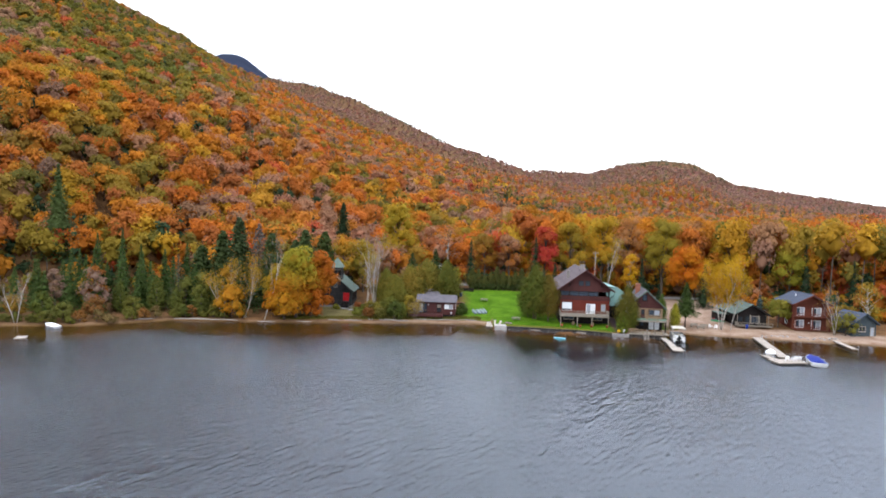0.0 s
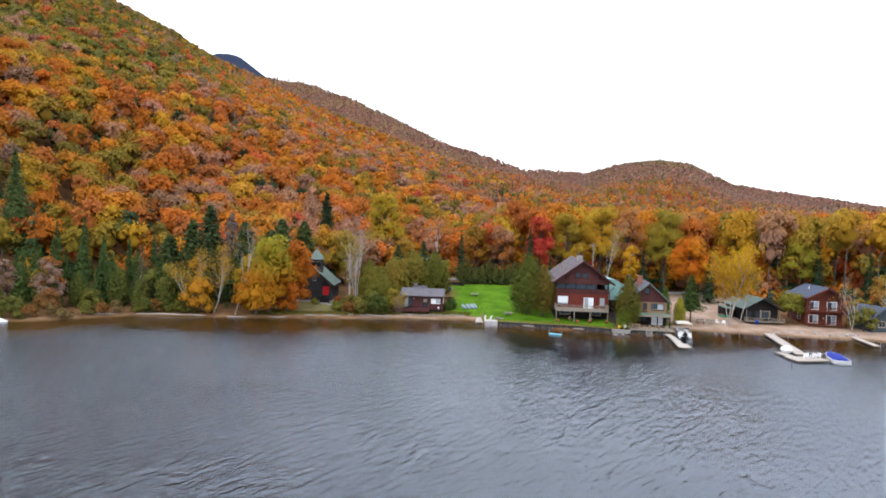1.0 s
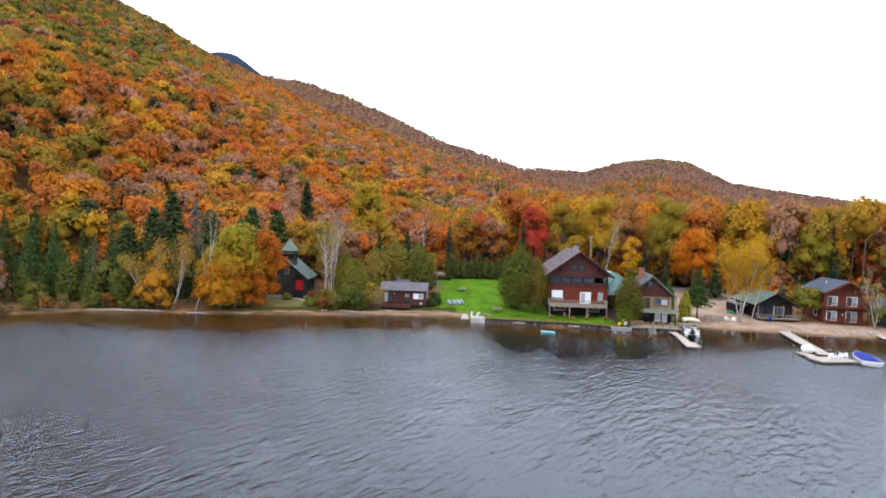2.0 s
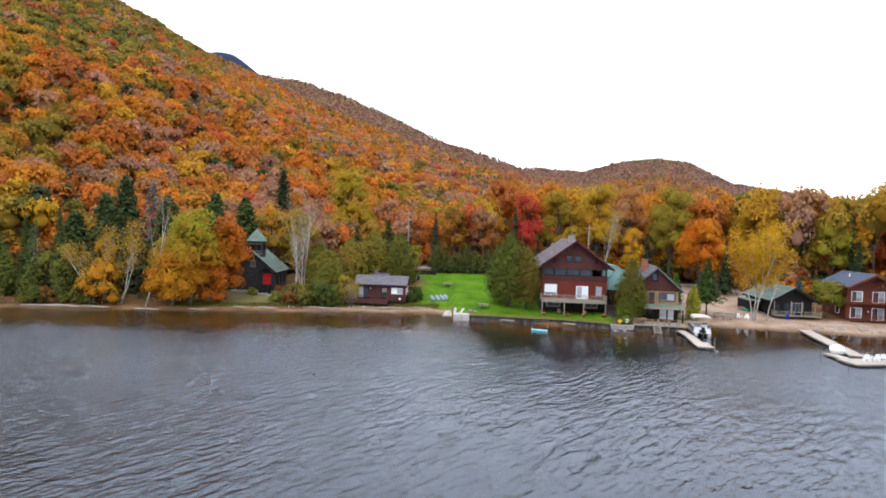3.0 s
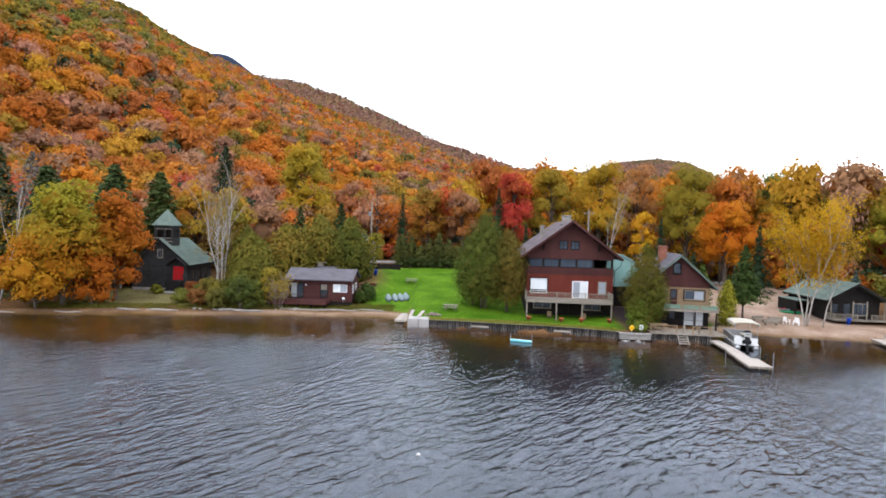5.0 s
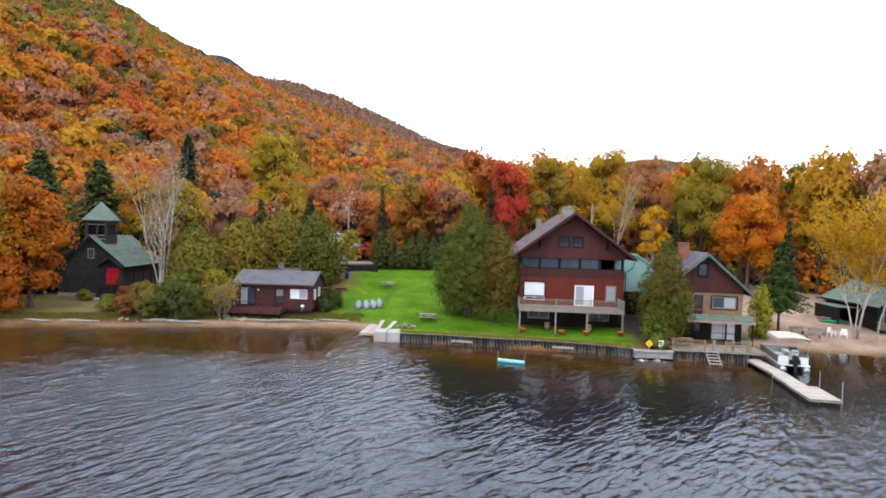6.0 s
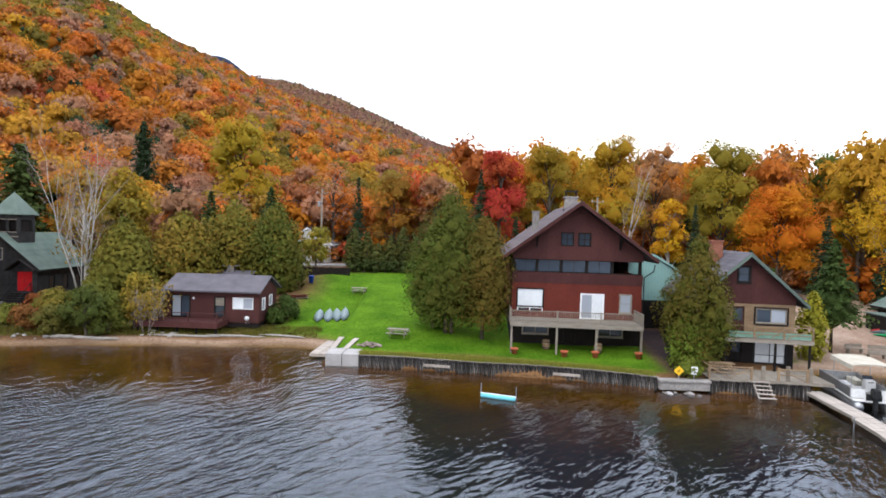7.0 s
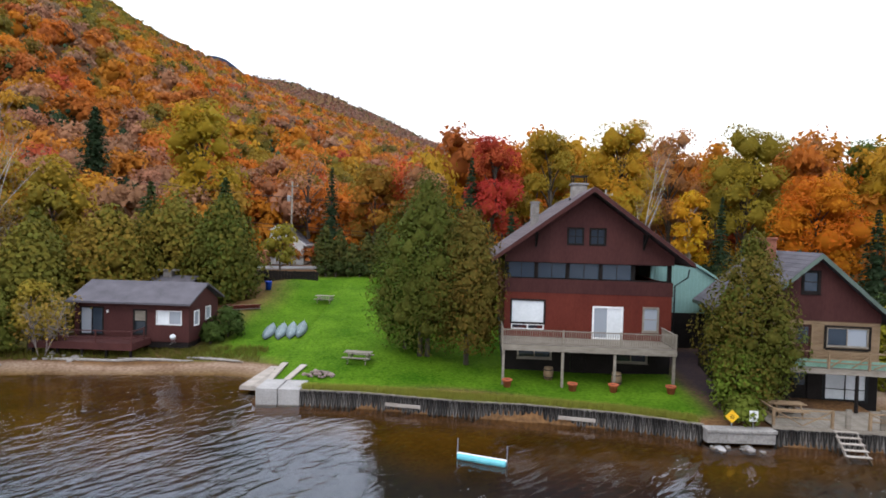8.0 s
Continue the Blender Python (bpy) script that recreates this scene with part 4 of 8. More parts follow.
# ---- the lodge ----
def build_lodge():
    ob = thing("lodge", "three-storey red-brown lodge with broad gable, grey deck and window band", "house", pose(33.3, 135.5, 1.25, 0, 0, -3.2))
    W = 5.55                       # half width; local z = world z - 1.25
    D = 17.0
    # ground floor, dark boards
    low = [(-4.5, -2.35, 0.95, 1.65), (2.0, 4.0, 0.90, 1.60), (-1.0, 0.0, 0.05, 2.0)]
    bm = bmesh.new()
    wall_with_holes(bm, -W, W, -0.3, 2.28, low, 0.2)
    box(bm, -W, -W + 0.2, 0.2, D, -0.3, 2.28)
    box(bm, W - 0.2, W, 0.2, D, -0.3, 2.28)
    box(bm, -W + 0.2, W - 0.2, D - 0.2, D, -0.3, 2.28)
    part("lower_wall", bm, M_DARK, ob, "dark brown boarded ground-floor wall")
    for x0, x1, z0, z1 in low[:2]:
        window(ob, x0, x1, z0, z1, M_GLASS, M_GREYWOOD, mull=(0.5,), split=(M_GLASS, M_GLASS_BLUE))
    d = part("lower_door", boxes((-0.98, -0.02, 0.06, 0.11, 0.06, 1.98), bevel=0.01), M_DARK, ob)
    part("door_panel", boxes((-0.85, -0.15, 0.04, 0.058, 1.05, 1.85), (-0.85, -0.15, 0.04, 0.058, 0.2, 0.95)), M_DARK, d)
    # main floor, red boards
    main = [(-5.05, -2.85, 3.28, 4.80), (0.45, 2.30, 2.42, 4.47), (3.75, 4.65, 3.02, 4.52)]
    bm = bmesh.new()
    wall_with_holes(bm, -W, W, 2.28, 5.35, main, 0.2)
    box(bm, -W, -W + 0.2, 0.2, D, 2.28, 6.2)
    box(bm, W - 0.2, W, 0.2, D, 2.28, 6.2)
    box(bm, -W + 0.2, W - 0.2, D - 0.2, D, 2.28, 7.4)
    part("main_wall", bm, M_RED, ob, "red-stained main-floor wall")
    part("floor_plate", boxes((-W + 0.2, W - 0.2, 0.25, D - 0.2, 2.2, 2.28), (-W + 0.2, W - 0.2, 0.25, D - 0.2, 5.3, 5.36)), M_DARK, ob)
    bm = boxes((-W - 0.03, W + 0.03, -0.03, 0.17, 5.35, 6.28))
    part("balcony_front", bm, M_BROWN, ob, "brown boarded parapet under the window band")
    window(ob, -5.05, -2.85, 3.28, 4.80, M_BLIND, M_DARK, rails=(), sill=False, split=(M_BLIND,))
    w = part("awning_window", boxes((-5.05, -2.85, -0.02, 0.12, 2.84, 2.9), (-5.05, -2.85, -0.02, 0.12, 3.13, 3.19), (-5.05, -4.97, -0.02, 0.12, 2.9, 3.13), (-3.99, -3.9, -0.02, 0.12, 2.9, 3.13), (-2.93, -2.85, -0.02, 0.12, 2.9, 3.13)), M_WHITE, ob, "white low awning windows")
    part("pane", boxes((-4.97, -3.99, 0.0, 0.012, 2.9, 3.13)), M_GLASS_BLUE, w)
    part("pane", boxes((-3.9, -2.93, 0.0, 0.012, 2.9, 3.13)), M_GLASS_BLUE, w)
    window(ob, 0.45, 2.30, 2.42, 4.47, M_CURTAIN, M_WHITE, mull=(0.5,), sill=False, name="sliding_door", split=(M_CURTAIN, M_BLIND))
    window(ob, 3.75, 4.65, 3.02, 4.52, M_CURTAIN, M_GREYWOOD, rails=(0.5,))
    # the window band, set back, with an open corner
    bm = bmesh.new()
    for x in (-W + 0.1, -3.45, -1.35, 0.85, 3.0, W - 0.16):
        box(bm, x - 0.13, x + 0.13, 0.18, 0.36, 6.28, 7.42)
    box(bm, -W, W, 0.18, 0.36, 6.28, 6.36)
    band = part("window_band", bm, M_DARK, ob, "dark posts of the long window band")
    for i, (xa, xb) in enumerate(((-W + 0.23, -3.58), (-3.32, -1.48), (-1.22, 0.72), (0.98, 2.87))):
        part("pane", boxes((xa, xb, 0.26, 0.272, 6.36, 7.42)), M_GLASS_BLUE, band)
        part("glazing_bar", boxes(((xa + xb) / 2 - 0.02, (xa + xb) / 2 + 0.02, 0.24, 0.26, 6.36, 7.42)), M_DARK, band)
    bm = boxes((-W + 0.2, 3.2, 2.2, 2.3, 5.4, 7.9), (-W, -W + 0.2, 0.36, 6.0, 6.2, 7.42), (W - 0.2, W, 8.4, D, 6.2, 7.42), (-W, -W + 0.2, 6.0, D, 6.2, 7.42))
    part("porch_wall", bm, M_BROWN, ob)
    part("downpipe", tube(bmesh.new(), [(W + 0.85, -0.6, 7.25), (W + 0.8, -0.5, 6.7), (W + 0.12, -0.1, 6.1), (W + 0.12, -0.1, 2.3)], [0.05] * 4, 6), M_BLACK, ob, "black downpipe", True)
    # gable
    rise, half, ze = 4.78, 6.5, 7.45
    slope = rise / half
    top = ze + rise - 0.12
    attic = [(-1.42, -0.47, 8.70, 9.72), (0.05, 1.0, 8.70, 9.72)]
    bm = bmesh.new()
    wall_with_holes(bm, -2.6, 2.6, 7.42, 10.0, attic, 0.2, at=-0.12)
    prism(bm, [(-W - 0.03, 7.42), (-2.6, 7.42), (-2.6, top - 2.6 * slope), (-W - 0.03, top - (W + 0.03) * slope)], -0.12, 0.08)
    prism(bm, [(W + 0.03, 7.42), (2.6, 7.42), (2.6, top - 2.6 * slope), (W + 0.03, top - (W + 0.03) * slope)], -0.12, 0.08)
    prism(bm, [(-2.6, 10.0), (2.6, 10.0), (2.6, top - 2.6 * slope), (0, top), (-2.6, top - 2.6 * slope)], -0.12, 0.08)
    prism(bm, [(-W, 7.4), (W, 7.4), (W, top - W * slope), (0, top), (-W, top - W * slope)], D - 0.2, D)
    part("gable_wall", bm, M_BROWN, ob, "brown boarded gable wall")
    for x0, x1, z0, z1 in attic:
        window(ob, x0, x1, z0, z1, M_GLASS_BLUE, M_DARK, y=-0.12, mull=(0.5,), rails=(0.5,), sill=False)
    part("attic_floor", boxes((-W + 0.2, W - 0.2, 0.1, D - 0.2, 7.36, 7.41)), M_DARK, ob)
    gable_roof(ob, half, ze + 0.06, ze + rise + 0.06, -1.35, D + 0.8, M_ROOF, 0.13, M_BROWN)
    for x in (-3.55, 3.55):
        bm = bmesh.new()
        beam(bm, (x, -0.14, top - 3.55 * slope - 1.1), (x, -0.14, top - 3.55 * slope - 0.05), 0.14)
        beam(bm, (x, -0.14, top - 3.55 * slope - 0.95), (x, -1.1, top - 3.55 * slope - 0.1), 0.12)
        part("eave_bracket", bm, M_DARK, ob)
    # chimneys
    c = part("chimney", boxes((-0.55, 0.55, 4.6, 5.6, 11.4, 13.05), (-0.65, 0.65, 4.5, 5.7, 13.05, 13.2), bevel=0.03), M_STONE, ob, "squat grey stone chimney with a metal cap")
    part("chimney_cap", boxes((-0.5, -0.44, 4.65, 4.71, 13.2, 13.7), (0.44, 0.5, 4.65, 4.71, 13.2, 13.7), (-0.5, -0.44, 5.5, 5.56, 13.2, 13.7), (0.44, 0.5, 5.5, 5.56, 13.2, 13.7), (-0.6, 0.6, 4.55, 5.66, 13.7, 13.76)), M_BLACK, c)
    c = part("flue", boxes((-3.6, -3.0, 4.2, 4.8, 9.2, 11.6), (-3.66, -2.94, 4.14, 4.86, 11.6, 11.72), bevel=0.02), M_STONE, ob, "slender grey masonry flue")
    part("roof_vent", tube(bmesh.new(), [(-0.9, 3.3, 11.5), (-0.9, 3.3, 11.95)], [0.07, 0.07], 8), M_BLACK, ob)
    # deck
    y0 = -3.15
    x0, x1 = -5.75, 4.95
    bm = deck_boards(bmesh.new(), x0, x1, y0, -0.02, 2.36, across=True)
    dk = part("deck", bm, M_GREYWOOD, ob, "weathered grey deck boards")
    part("deck_frame", boxes((x0, x1, y0 - 0.05, y0 - 0.004, 2.0, 2.36), (x0, x0 + 0.06, y0, 0, 2.05, 2.31), (x1 - 0.06, x1, y0, 0, 2.05, 2.31), *[(x, x + 0.05, y0 + 0.02, -0.05, 2.08, 2.31) for x in np.arange(x0 + 0.6, x1 - 0.3, 0.6)]), M_GREYWOOD, dk)
    railing(ob, [((x0 + 0.05, y0 + 0.05), (x1 - 0.05, y0 + 0.05)), ((x1 - 0.05, y0 + 0.05), (x1 - 0.05, -0.1)), ((x0 + 0.05, y0 + 0.05), (x0 + 0.05, -0.1))], 2.36, 0.92, M_GREYWOOD, M_GREYWOOD,
            post_at=((x0 + 0.05, y0 + 0.05), (-1.95, y0 + 0.05), (1.55, y0 + 0.05), (x1 - 0.05, y0 + 0.05)))
    for x in (x0 + 0.12, -1.95, 1.25, x1 - 0.12):
        part("deck_post", boxes((x - 0.08, x + 0.08, y0 + 0.05, y0 + 0.21, -0.25, 2.05), bevel=0.012), M_GREYWOOD, ob)
    return ob


build_lodge()


def plant_pot(x, y, z):
    ob = thing("flower_pot", "orange terracotta flower pot beside a deck post", "flower pot", pose(x, y, z), "pots along the deck")
    part("pot", lathe(bmesh.new(), [(0.20, 0), (0.27, 0.38), (0.32, 0.40), (0.32, 0.50), (0.27, 0.50), (0.25, 0.42)], 14), M_TERRACOTTA, ob, "", True)
    part("soil", lathe(bmesh.new(), [(0.255, 0.42), (0.1, 0.45)], 12), M_DARK, ob)
    return ob


first_pot = None
for px, py in ((27.75, 132.4), (31.75, 132.1), (34.2, 131.9), (37.55, 131.5)):
    m = pose(px, py, float(height(px, py)) - 0.02)
    if first_pot is None:
        first_pot = plant_pot(px, py, m.translation.z)
    else:
        copy_thing(first_pot, m)


def barrel(x, y):
    ob = thing("wooden_barrel", "weathered brown barrel planter under the deck", "barrel", pose(x, y, float(height(x, y)) - 0.02), "barrels under the deck")
    part("staves", lathe(bmesh.new(), [(0.26, 0), (0.33, 0.4), (0.28, 0.8), (0.24, 0.8), (0.22, 0.7)], 16), M_TANWOOD, ob, "", True)
    for z in (0.15, 0.62):
        part("hoop", lathe(bmesh.new(), [(0.30, z), (0.335, z + 0.01), (0.335, z + 0.05), (0.30, z + 0.06)], 16), M_BLACK, ob)
    return ob


barrel(30.6, 134.1)
barrel(34.75, 133.2)


# ---- teal building between lodge and cabin ----
def build_teal_barn():
    ob = thing("teal_barn", "teal painted metal barn wall between lodge and cabin", "barn", pose(42.7, 142.0, 1.4))
    bm = bmesh.new()
    prism(bm, [(-3.0, -0.2), (3.2, -0.2), (3.2, 3.2), (2.6, 5.7), (-0.6, 7.6), (-3.0, 7.9)], 0, 0.2)
    prism(bm, [(-3.0, -0.2), (-2.8, -0.2), (-2.8, 7.9), (-3.0, 7.9)], 0.2, 11)
    prism(bm, [(3.0, -0.2), (3.2, -0.2), (3.2, 3.2), (3.0, 3.2)], 0.2, 11)
    prism(bm, [(-3.0, -0.2), (3.2, -0.2), (3.2, 3.2), (2.6, 5.7), (-0.6, 7.6), (-3.0, 7.9)], 11, 11.2)
    part("wall", bm, M_TEAL, ob)
    rb = bmesh.new()
    for x in np.arange(-2.9, 3.1, 0.3):
        zt = np.interp(x, [-3, -0.6, 2.6, 3.2], [7.85, 7.55, 5.65, 3.2])
        box(rb, x - 0.025, x + 0.025, -0.03, 0.002, 0.0, float(zt) - 0.05)
    part("seams", rb, M_TEAL, ob)
    # a dark slab covers the front up to 3.3 m
    part("lower_wall", boxes((-3.0, 3.2, -0.09, -0.04, -0.2, 3.3)), M_DARK, ob, "dark slab along the foot of the front wall")
    bm = bmesh.new()
    prism(bm, [(-3.1, 7.92), (-0.6, 7.62), (2.65, 5.72), (3.3, 3.1), (3.42, 3.16), (2.78, 5.84), (-0.56, 7.78), (-3.1, 8.06)], -0.25, 11.4)
    part("roof", bm, M_TEAL, ob)
    return ob


build_teal_barn()


# ---- brown cabin with a balcony ----
def build_cabin():
    ob = thing("brown_cabin", "brown gabled cabin with tan log storey, balcony and dark ground floor", "house", pose(45.75, 131.2, 0.85, 0, 0, -8))
    W, D = 3.6, 9.0
    low = [(-1.1, -0.2, 0.05, 2.1), (0.75, 3.0, 0.35, 2.3)]
    bm = bmesh.new()
    wall_with_holes(bm, -W, W, -0.3, 2.55, low, 0.18)
    box(bm, -W, -W + 0.18, 0.18, D, -0.3, 5.2)
    box(bm, W - 0.18, W, 0.18, D, -0.3, 5.2)
    box(bm, -W + 0.18, W - 0.18, D - 0.18, D, -0.3, 5.2)
    part("lower_wall", bm, M_DARK, ob, "near-black ground-floor wall")
    dr = part("lower_door", boxes((-1.08, -0.22, 0.05, 0.1, 0.06, 2.08), bevel=0.01), M_DARK, ob)
    part("door_glass", boxes((-0.95, -0.35, 0.035, 0.049, 1.1, 1.95)), M_GLASS_BLUE, dr)
    window(ob, 0.75, 3.0, 0.35, 2.3, M_BLIND, M_BLACK, mull=(0.5,), rails=(0.32,), sill=False, name="glazed_front", edge=0.12)
    mid = [(-1.0, -0.12, 2.62, 4.75), (0.75, 2.95, 3.55, 4.60)]
    bm = bmesh.new()
    wall_with_holes(bm, -W, W, 2.55, 5.0, mid, 0.18)
    part("log_wall", bm, M_TANWOOD, ob, "tan log-sided upper-floor wall")
    lg = bmesh.new()
    for z in np.arange(2.62, 4.95, 0.2):
        segs = [(-W, -1.12), (0.0, 0.62), (3.08, W)] if 3.4 < z < 4.72 else ([(-W, -1.12), (0.0, W)] if z < 4.8 else [(-W, W)])
        for a, b in segs:
            box(lg, a, b, -0.035, -0.002, z, z + 0.17, 0.015)
    part("log_siding", lg, M_TANWOOD, ob)
    d = part("upper_door", boxes((-0.98, -0.14, 0.04, 0.09, 2.63, 4.73), bevel=0.01), M_BROWN, ob, "dark red-brown screen door")
    part("door_glass", boxes((-0.86, -0.26, 0.028, 0.039, 3.62, 4.6)), M_GLASS, d)
    part("door_frame", boxes((-1.1, -1.0, -0.06, 0.1, 2.58, 4.86), (-0.12, -0.02, -0.06, 0.1, 2.58, 4.86), (-1.0, -0.12, -0.06, 0.1, 4.75, 4.86)), M_TANWOOD, ob)
    window(ob, 0.75, 2.95, 3.55, 4.60, M_CURTAIN, M_GREYWOOD, mull=(0.5,), split=(M_GLASS_BLUE, M_CURTAIN), edge=0.015, y=-0.03)
    part("window_surround", boxes((0.58, 0.69, -0.08, -0.036, 3.36, 4.76), (3.01, 3.12, -0.08, -0.036, 3.36, 4.76), (0.69, 3.01, -0.08, -0.036, 4.66, 4.76), (0.69, 3.01, -0.08, -0.036, 3.30, 3.42)), M_DARK, ob)
    # gable
    half, ze, rise = 4.35, 4.92, 3.95
    slope, top = rise / half, ze + rise - 0.1
    bm = bmesh.new()
    wall_with_holes(bm, -0.9, 0.4, 5.0, 7.9, [(-0.68, 0.12, 6.72, 7.86)], 0.18, at=-0.08)
    prism(bm, [(-W, 5.0), (-0.9, 5.0), (-0.9, top - 0.9 * slope), (-W, top - W * slope)], -0.08, 0.1)
    prism(bm, [(W, 5.0), (0.4, 5.0), (0.4, top - 0.4 * slope), (W, top - W * slope)], -0.08, 0.1)
    prism(bm, [(-0.9, 7.9), (0.4, 7.9), (0.4, top - 0.4 * slope), (0, top), (-0.9, top - 0.9 * slope)], -0.08, 0.1)
    prism(bm, [(-W, 5.0), (W, 5.0), (W, top - W * slope), (0, top), (-W, top - W * slope)], D - 0.18, D)
    part("gable_wall", bm, M_BROWN, ob, "brown boarded gable wall")
    window(ob, -0.68, 0.12, 6.72, 7.86, M_GLASS_BLUE, M_DARK, y=-0.08, rails=(0.5,), edge=0.14)
    gable_roof(ob, half, ze, ze + rise, -0.75, D + 0.5, M_ROOF_GREY, 0.12, M_ROOF_GREEN)
    c = part("chimney", boxes((-1.55, -0.6, 4.2, 5.1, 6.2, 9.75), (-1.62, -0.53, 4.13, 5.17, 9.75, 9.9), bevel=0.02), M_BRICK, ob, "broad red brick chimney")
    # side lean-to with a glazed end
    part("side_porch", boxes((-W - 1.3, -W, 1.2, 5.5, -0.2, 2.4)), M_DARK, ob)
    part("porch_roof", boxes((-W - 1.3, -W, 1.0, 5.6, 4.9, 5.05)), M_DARK, ob)
    window(ob, -W - 1.2, -W - 0.15, 2.7, 4.7, M_CURTAIN, M_WHITE, y=1.1, sill=False)
    # balcony
    y0 = -2.0
    bx0, bx1 = -2.2, 4.15
    part("balcony_floor", deck_boards(bmesh.new(), bx0, bx1, y0, -0.1, 2.55), M_GREYWOOD, ob)
    part("balcony_frame", boxes((bx0, bx1, y0 - 0.06, y0 - 0.004, 2.26, 2.55), (bx0, bx0 + 0.06, y0, -0.1, 2.3, 2.5), (bx1 - 0.06, bx1, y0, -0.1, 2.3, 2.5)), M_GREYWOOD, ob)
    r = railing(ob, [((bx0 + 0.05, y0 + 0.05), (bx1 - 0.05, y0 + 0.05)), ((bx1 - 0.05, y0 + 0.05), (bx1 - 0.05, -0.15))], 2.55, 0.95, M_TANWOOD, M_TANWOOD, base=0.35, spacing=50,
                post_at=((bx0 + 0.05, y0 + 0.05), (0.0, y0 + 0.05), (2.1, y0 + 0.05), (bx1 - 0.05, y0 + 0.05)))
    for xa, xb in ((bx0 + 0.15, -0.1), (0.1, 2.0), (2.2, bx1 - 0.15)):
        part("green_panel", boxes((xa, xb, y0 + 0.07, y0 + 0.09, 2.62, 3.06)), M_GREENPAINT, r, "pale green balustrade panel")
    for pa, pb in (((0.1, 2.66), (1.1, 3.44)), ((2.2, 3.44), (1.2, 2.66)), ((2.3, 2.66), (bx1 - 0.1, 3.44))):
        br = bmesh.new()
        beam(br, (pa[0], y0 + 0.02, pa[1]), (pb[0], y0 + 0.02, pb[1]), 0.05)
        part("rail_brace", br, M_TANWOOD, r)
    for x in (bx0 + 0.15, 1.55, bx1 - 0.2):
        part("balcony_post", tube(bmesh.new(), [(x, y0 + 0.15, -0.2), (x, y0 + 0.15, 2.28)], [0.11, 0.09], 8), M_DARK, ob)
    return ob


build_cabin()


# ---- grey waterside deck of the cabin ----
def build_waterside_deck():
    ob = thing("waterside_deck", "weathered grey boardwalk deck with tan rail posts above the piling", "deck", pose(40.9, 126.45, 0.0, 0, 0, -6))
    part("boards", deck_boards(bmesh.new(), 0, 8.4, 0.05, 3.9, 0.98, across=False), M_GREYWOOD, ob)
    part("frame", boxes((0, 8.4, 0.02, 0.08, 0.78, 0.94), (0, 8.4, 3.8, 3.86, 0.6, 0.94)), M_GREYWOOD, ob)
    r = railing(ob, [((0.05, 0.1), (2.9, 0.1)), ((4.7, 0.1), (6.6, 0.1)), ((0.05, 0.1), (0.05, 3.4))], 0.98, 0.85, M_TANWOOD, M_TANWOOD, base=0.45, spacing=60,
                post_at=((0.05, 0.1), (2.9, 0.1), (4.7, 0.1), (6.6, 0.1), (0.05, 3.4)), wpost=0.13)
    for xa, za, xb, zb in ((0.1, 1.8, 1.45, 1.05), (1.5, 1.05, 2.85, 1.8), (4.75, 1.8, 6.5, 1.05)):
        br = bmesh.new()
        beam(br, (xa, 0.1, za), (xb, 0.1, zb), 0.05)
        part("rail_brace", br, M_TANWOOD, r)
    for x, h in ((3.75, 1.0), (5.4, 1.05), (6.9, 1.0)):
        part("grey_post", boxes((x - 0.13, x + 0.13, 0.2, 0.32, 0.98, 0.98 + h), bevel=0.02), M_GREYWOOD, ob)
    return ob


build_waterside_deck()


def build_water_steps():
    ob = thing("water_steps", "white-grey wooden steps from the deck into the lake", "steps", pose(44.35, 126.1, 0, 0, 0, -6))
    sd = bmesh.new()
    for x in (-0.5, 0.5):
        beam(sd, (x, 0.0, 0.9), (x, -1.45, -0.25), 0.05, 0.16)
    part("stringers", sd, M_PALEWOOD, ob)
    for i in range(5):
        z = 0.92 - i * 0.21
        part("tread", boxes((-0.58, 0.58, -0.05 - i * 0.30 - 0.14, -0.05 - i * 0.30 + 0.12, z - 0.04, z), bevel=0.008), M_PALEWOOD, ob)
    return ob


build_water_steps()


def picnic_table(x, y, turn, label, material=None, z=None):
    m = material or M_GREYWOOD
    z = float(height(x, y)) - 0.01 if z is None else z
    ob = thing("picnic_table", label, "picnic table", pose(x, y, z, 0, 0, turn), "picnic tables")
    for i in range(5):
        part("top_board", boxes((-0.95, 0.95, -0.37 + i * 0.15, -0.37 + i * 0.15 + 0.138, 0.71, 0.75), bevel=0.006), m, ob)
    for s in (-1, 1):
        for k in range(2):
            y0 = s * 0.62 + k * 0.14 - 0.13
            part("bench_board", boxes((-0.95, 0.95, y0, y0 + 0.13, 0.41, 0.45), bevel=0.006), m, ob)
    for sx in (-0.62, 0.62):
        fr = bmesh.new()
        box(fr, sx - 0.03, sx + 0.03, -0.76, 0.76, 0.33, 0.408)
        box(fr, sx - 0.03, sx + 0.03, -0.36, 0.36, 0.63, 0.708)
        beam(fr, (sx + 0.045, -0.3, 0.7), (sx + 0.045, -0.62, 0.0), 0.04, 0.09)
        beam(fr, (sx + 0.045, 0.3, 0.7), (sx + 0.045, 0.62, 0.0), 0.04, 0.09)
        part("trestle", fr, m, ob)
    return ob


picnic_table(17.9, 136.0, -8, "grey weathered picnic table on the lawn near the seawall")
picnic_table(11.4, 155.2, -4, "pale weathered picnic table at the back of the lawn")
picnic_table(42.5, 128.2, -6, "tan picnic table on the waterside deck", M_TANWOOD, 0.98)
picnic_table(-5.6, 139.6, 0, "dark picnic table on the small cabin's deck", M_GREYWOOD, 1.66)

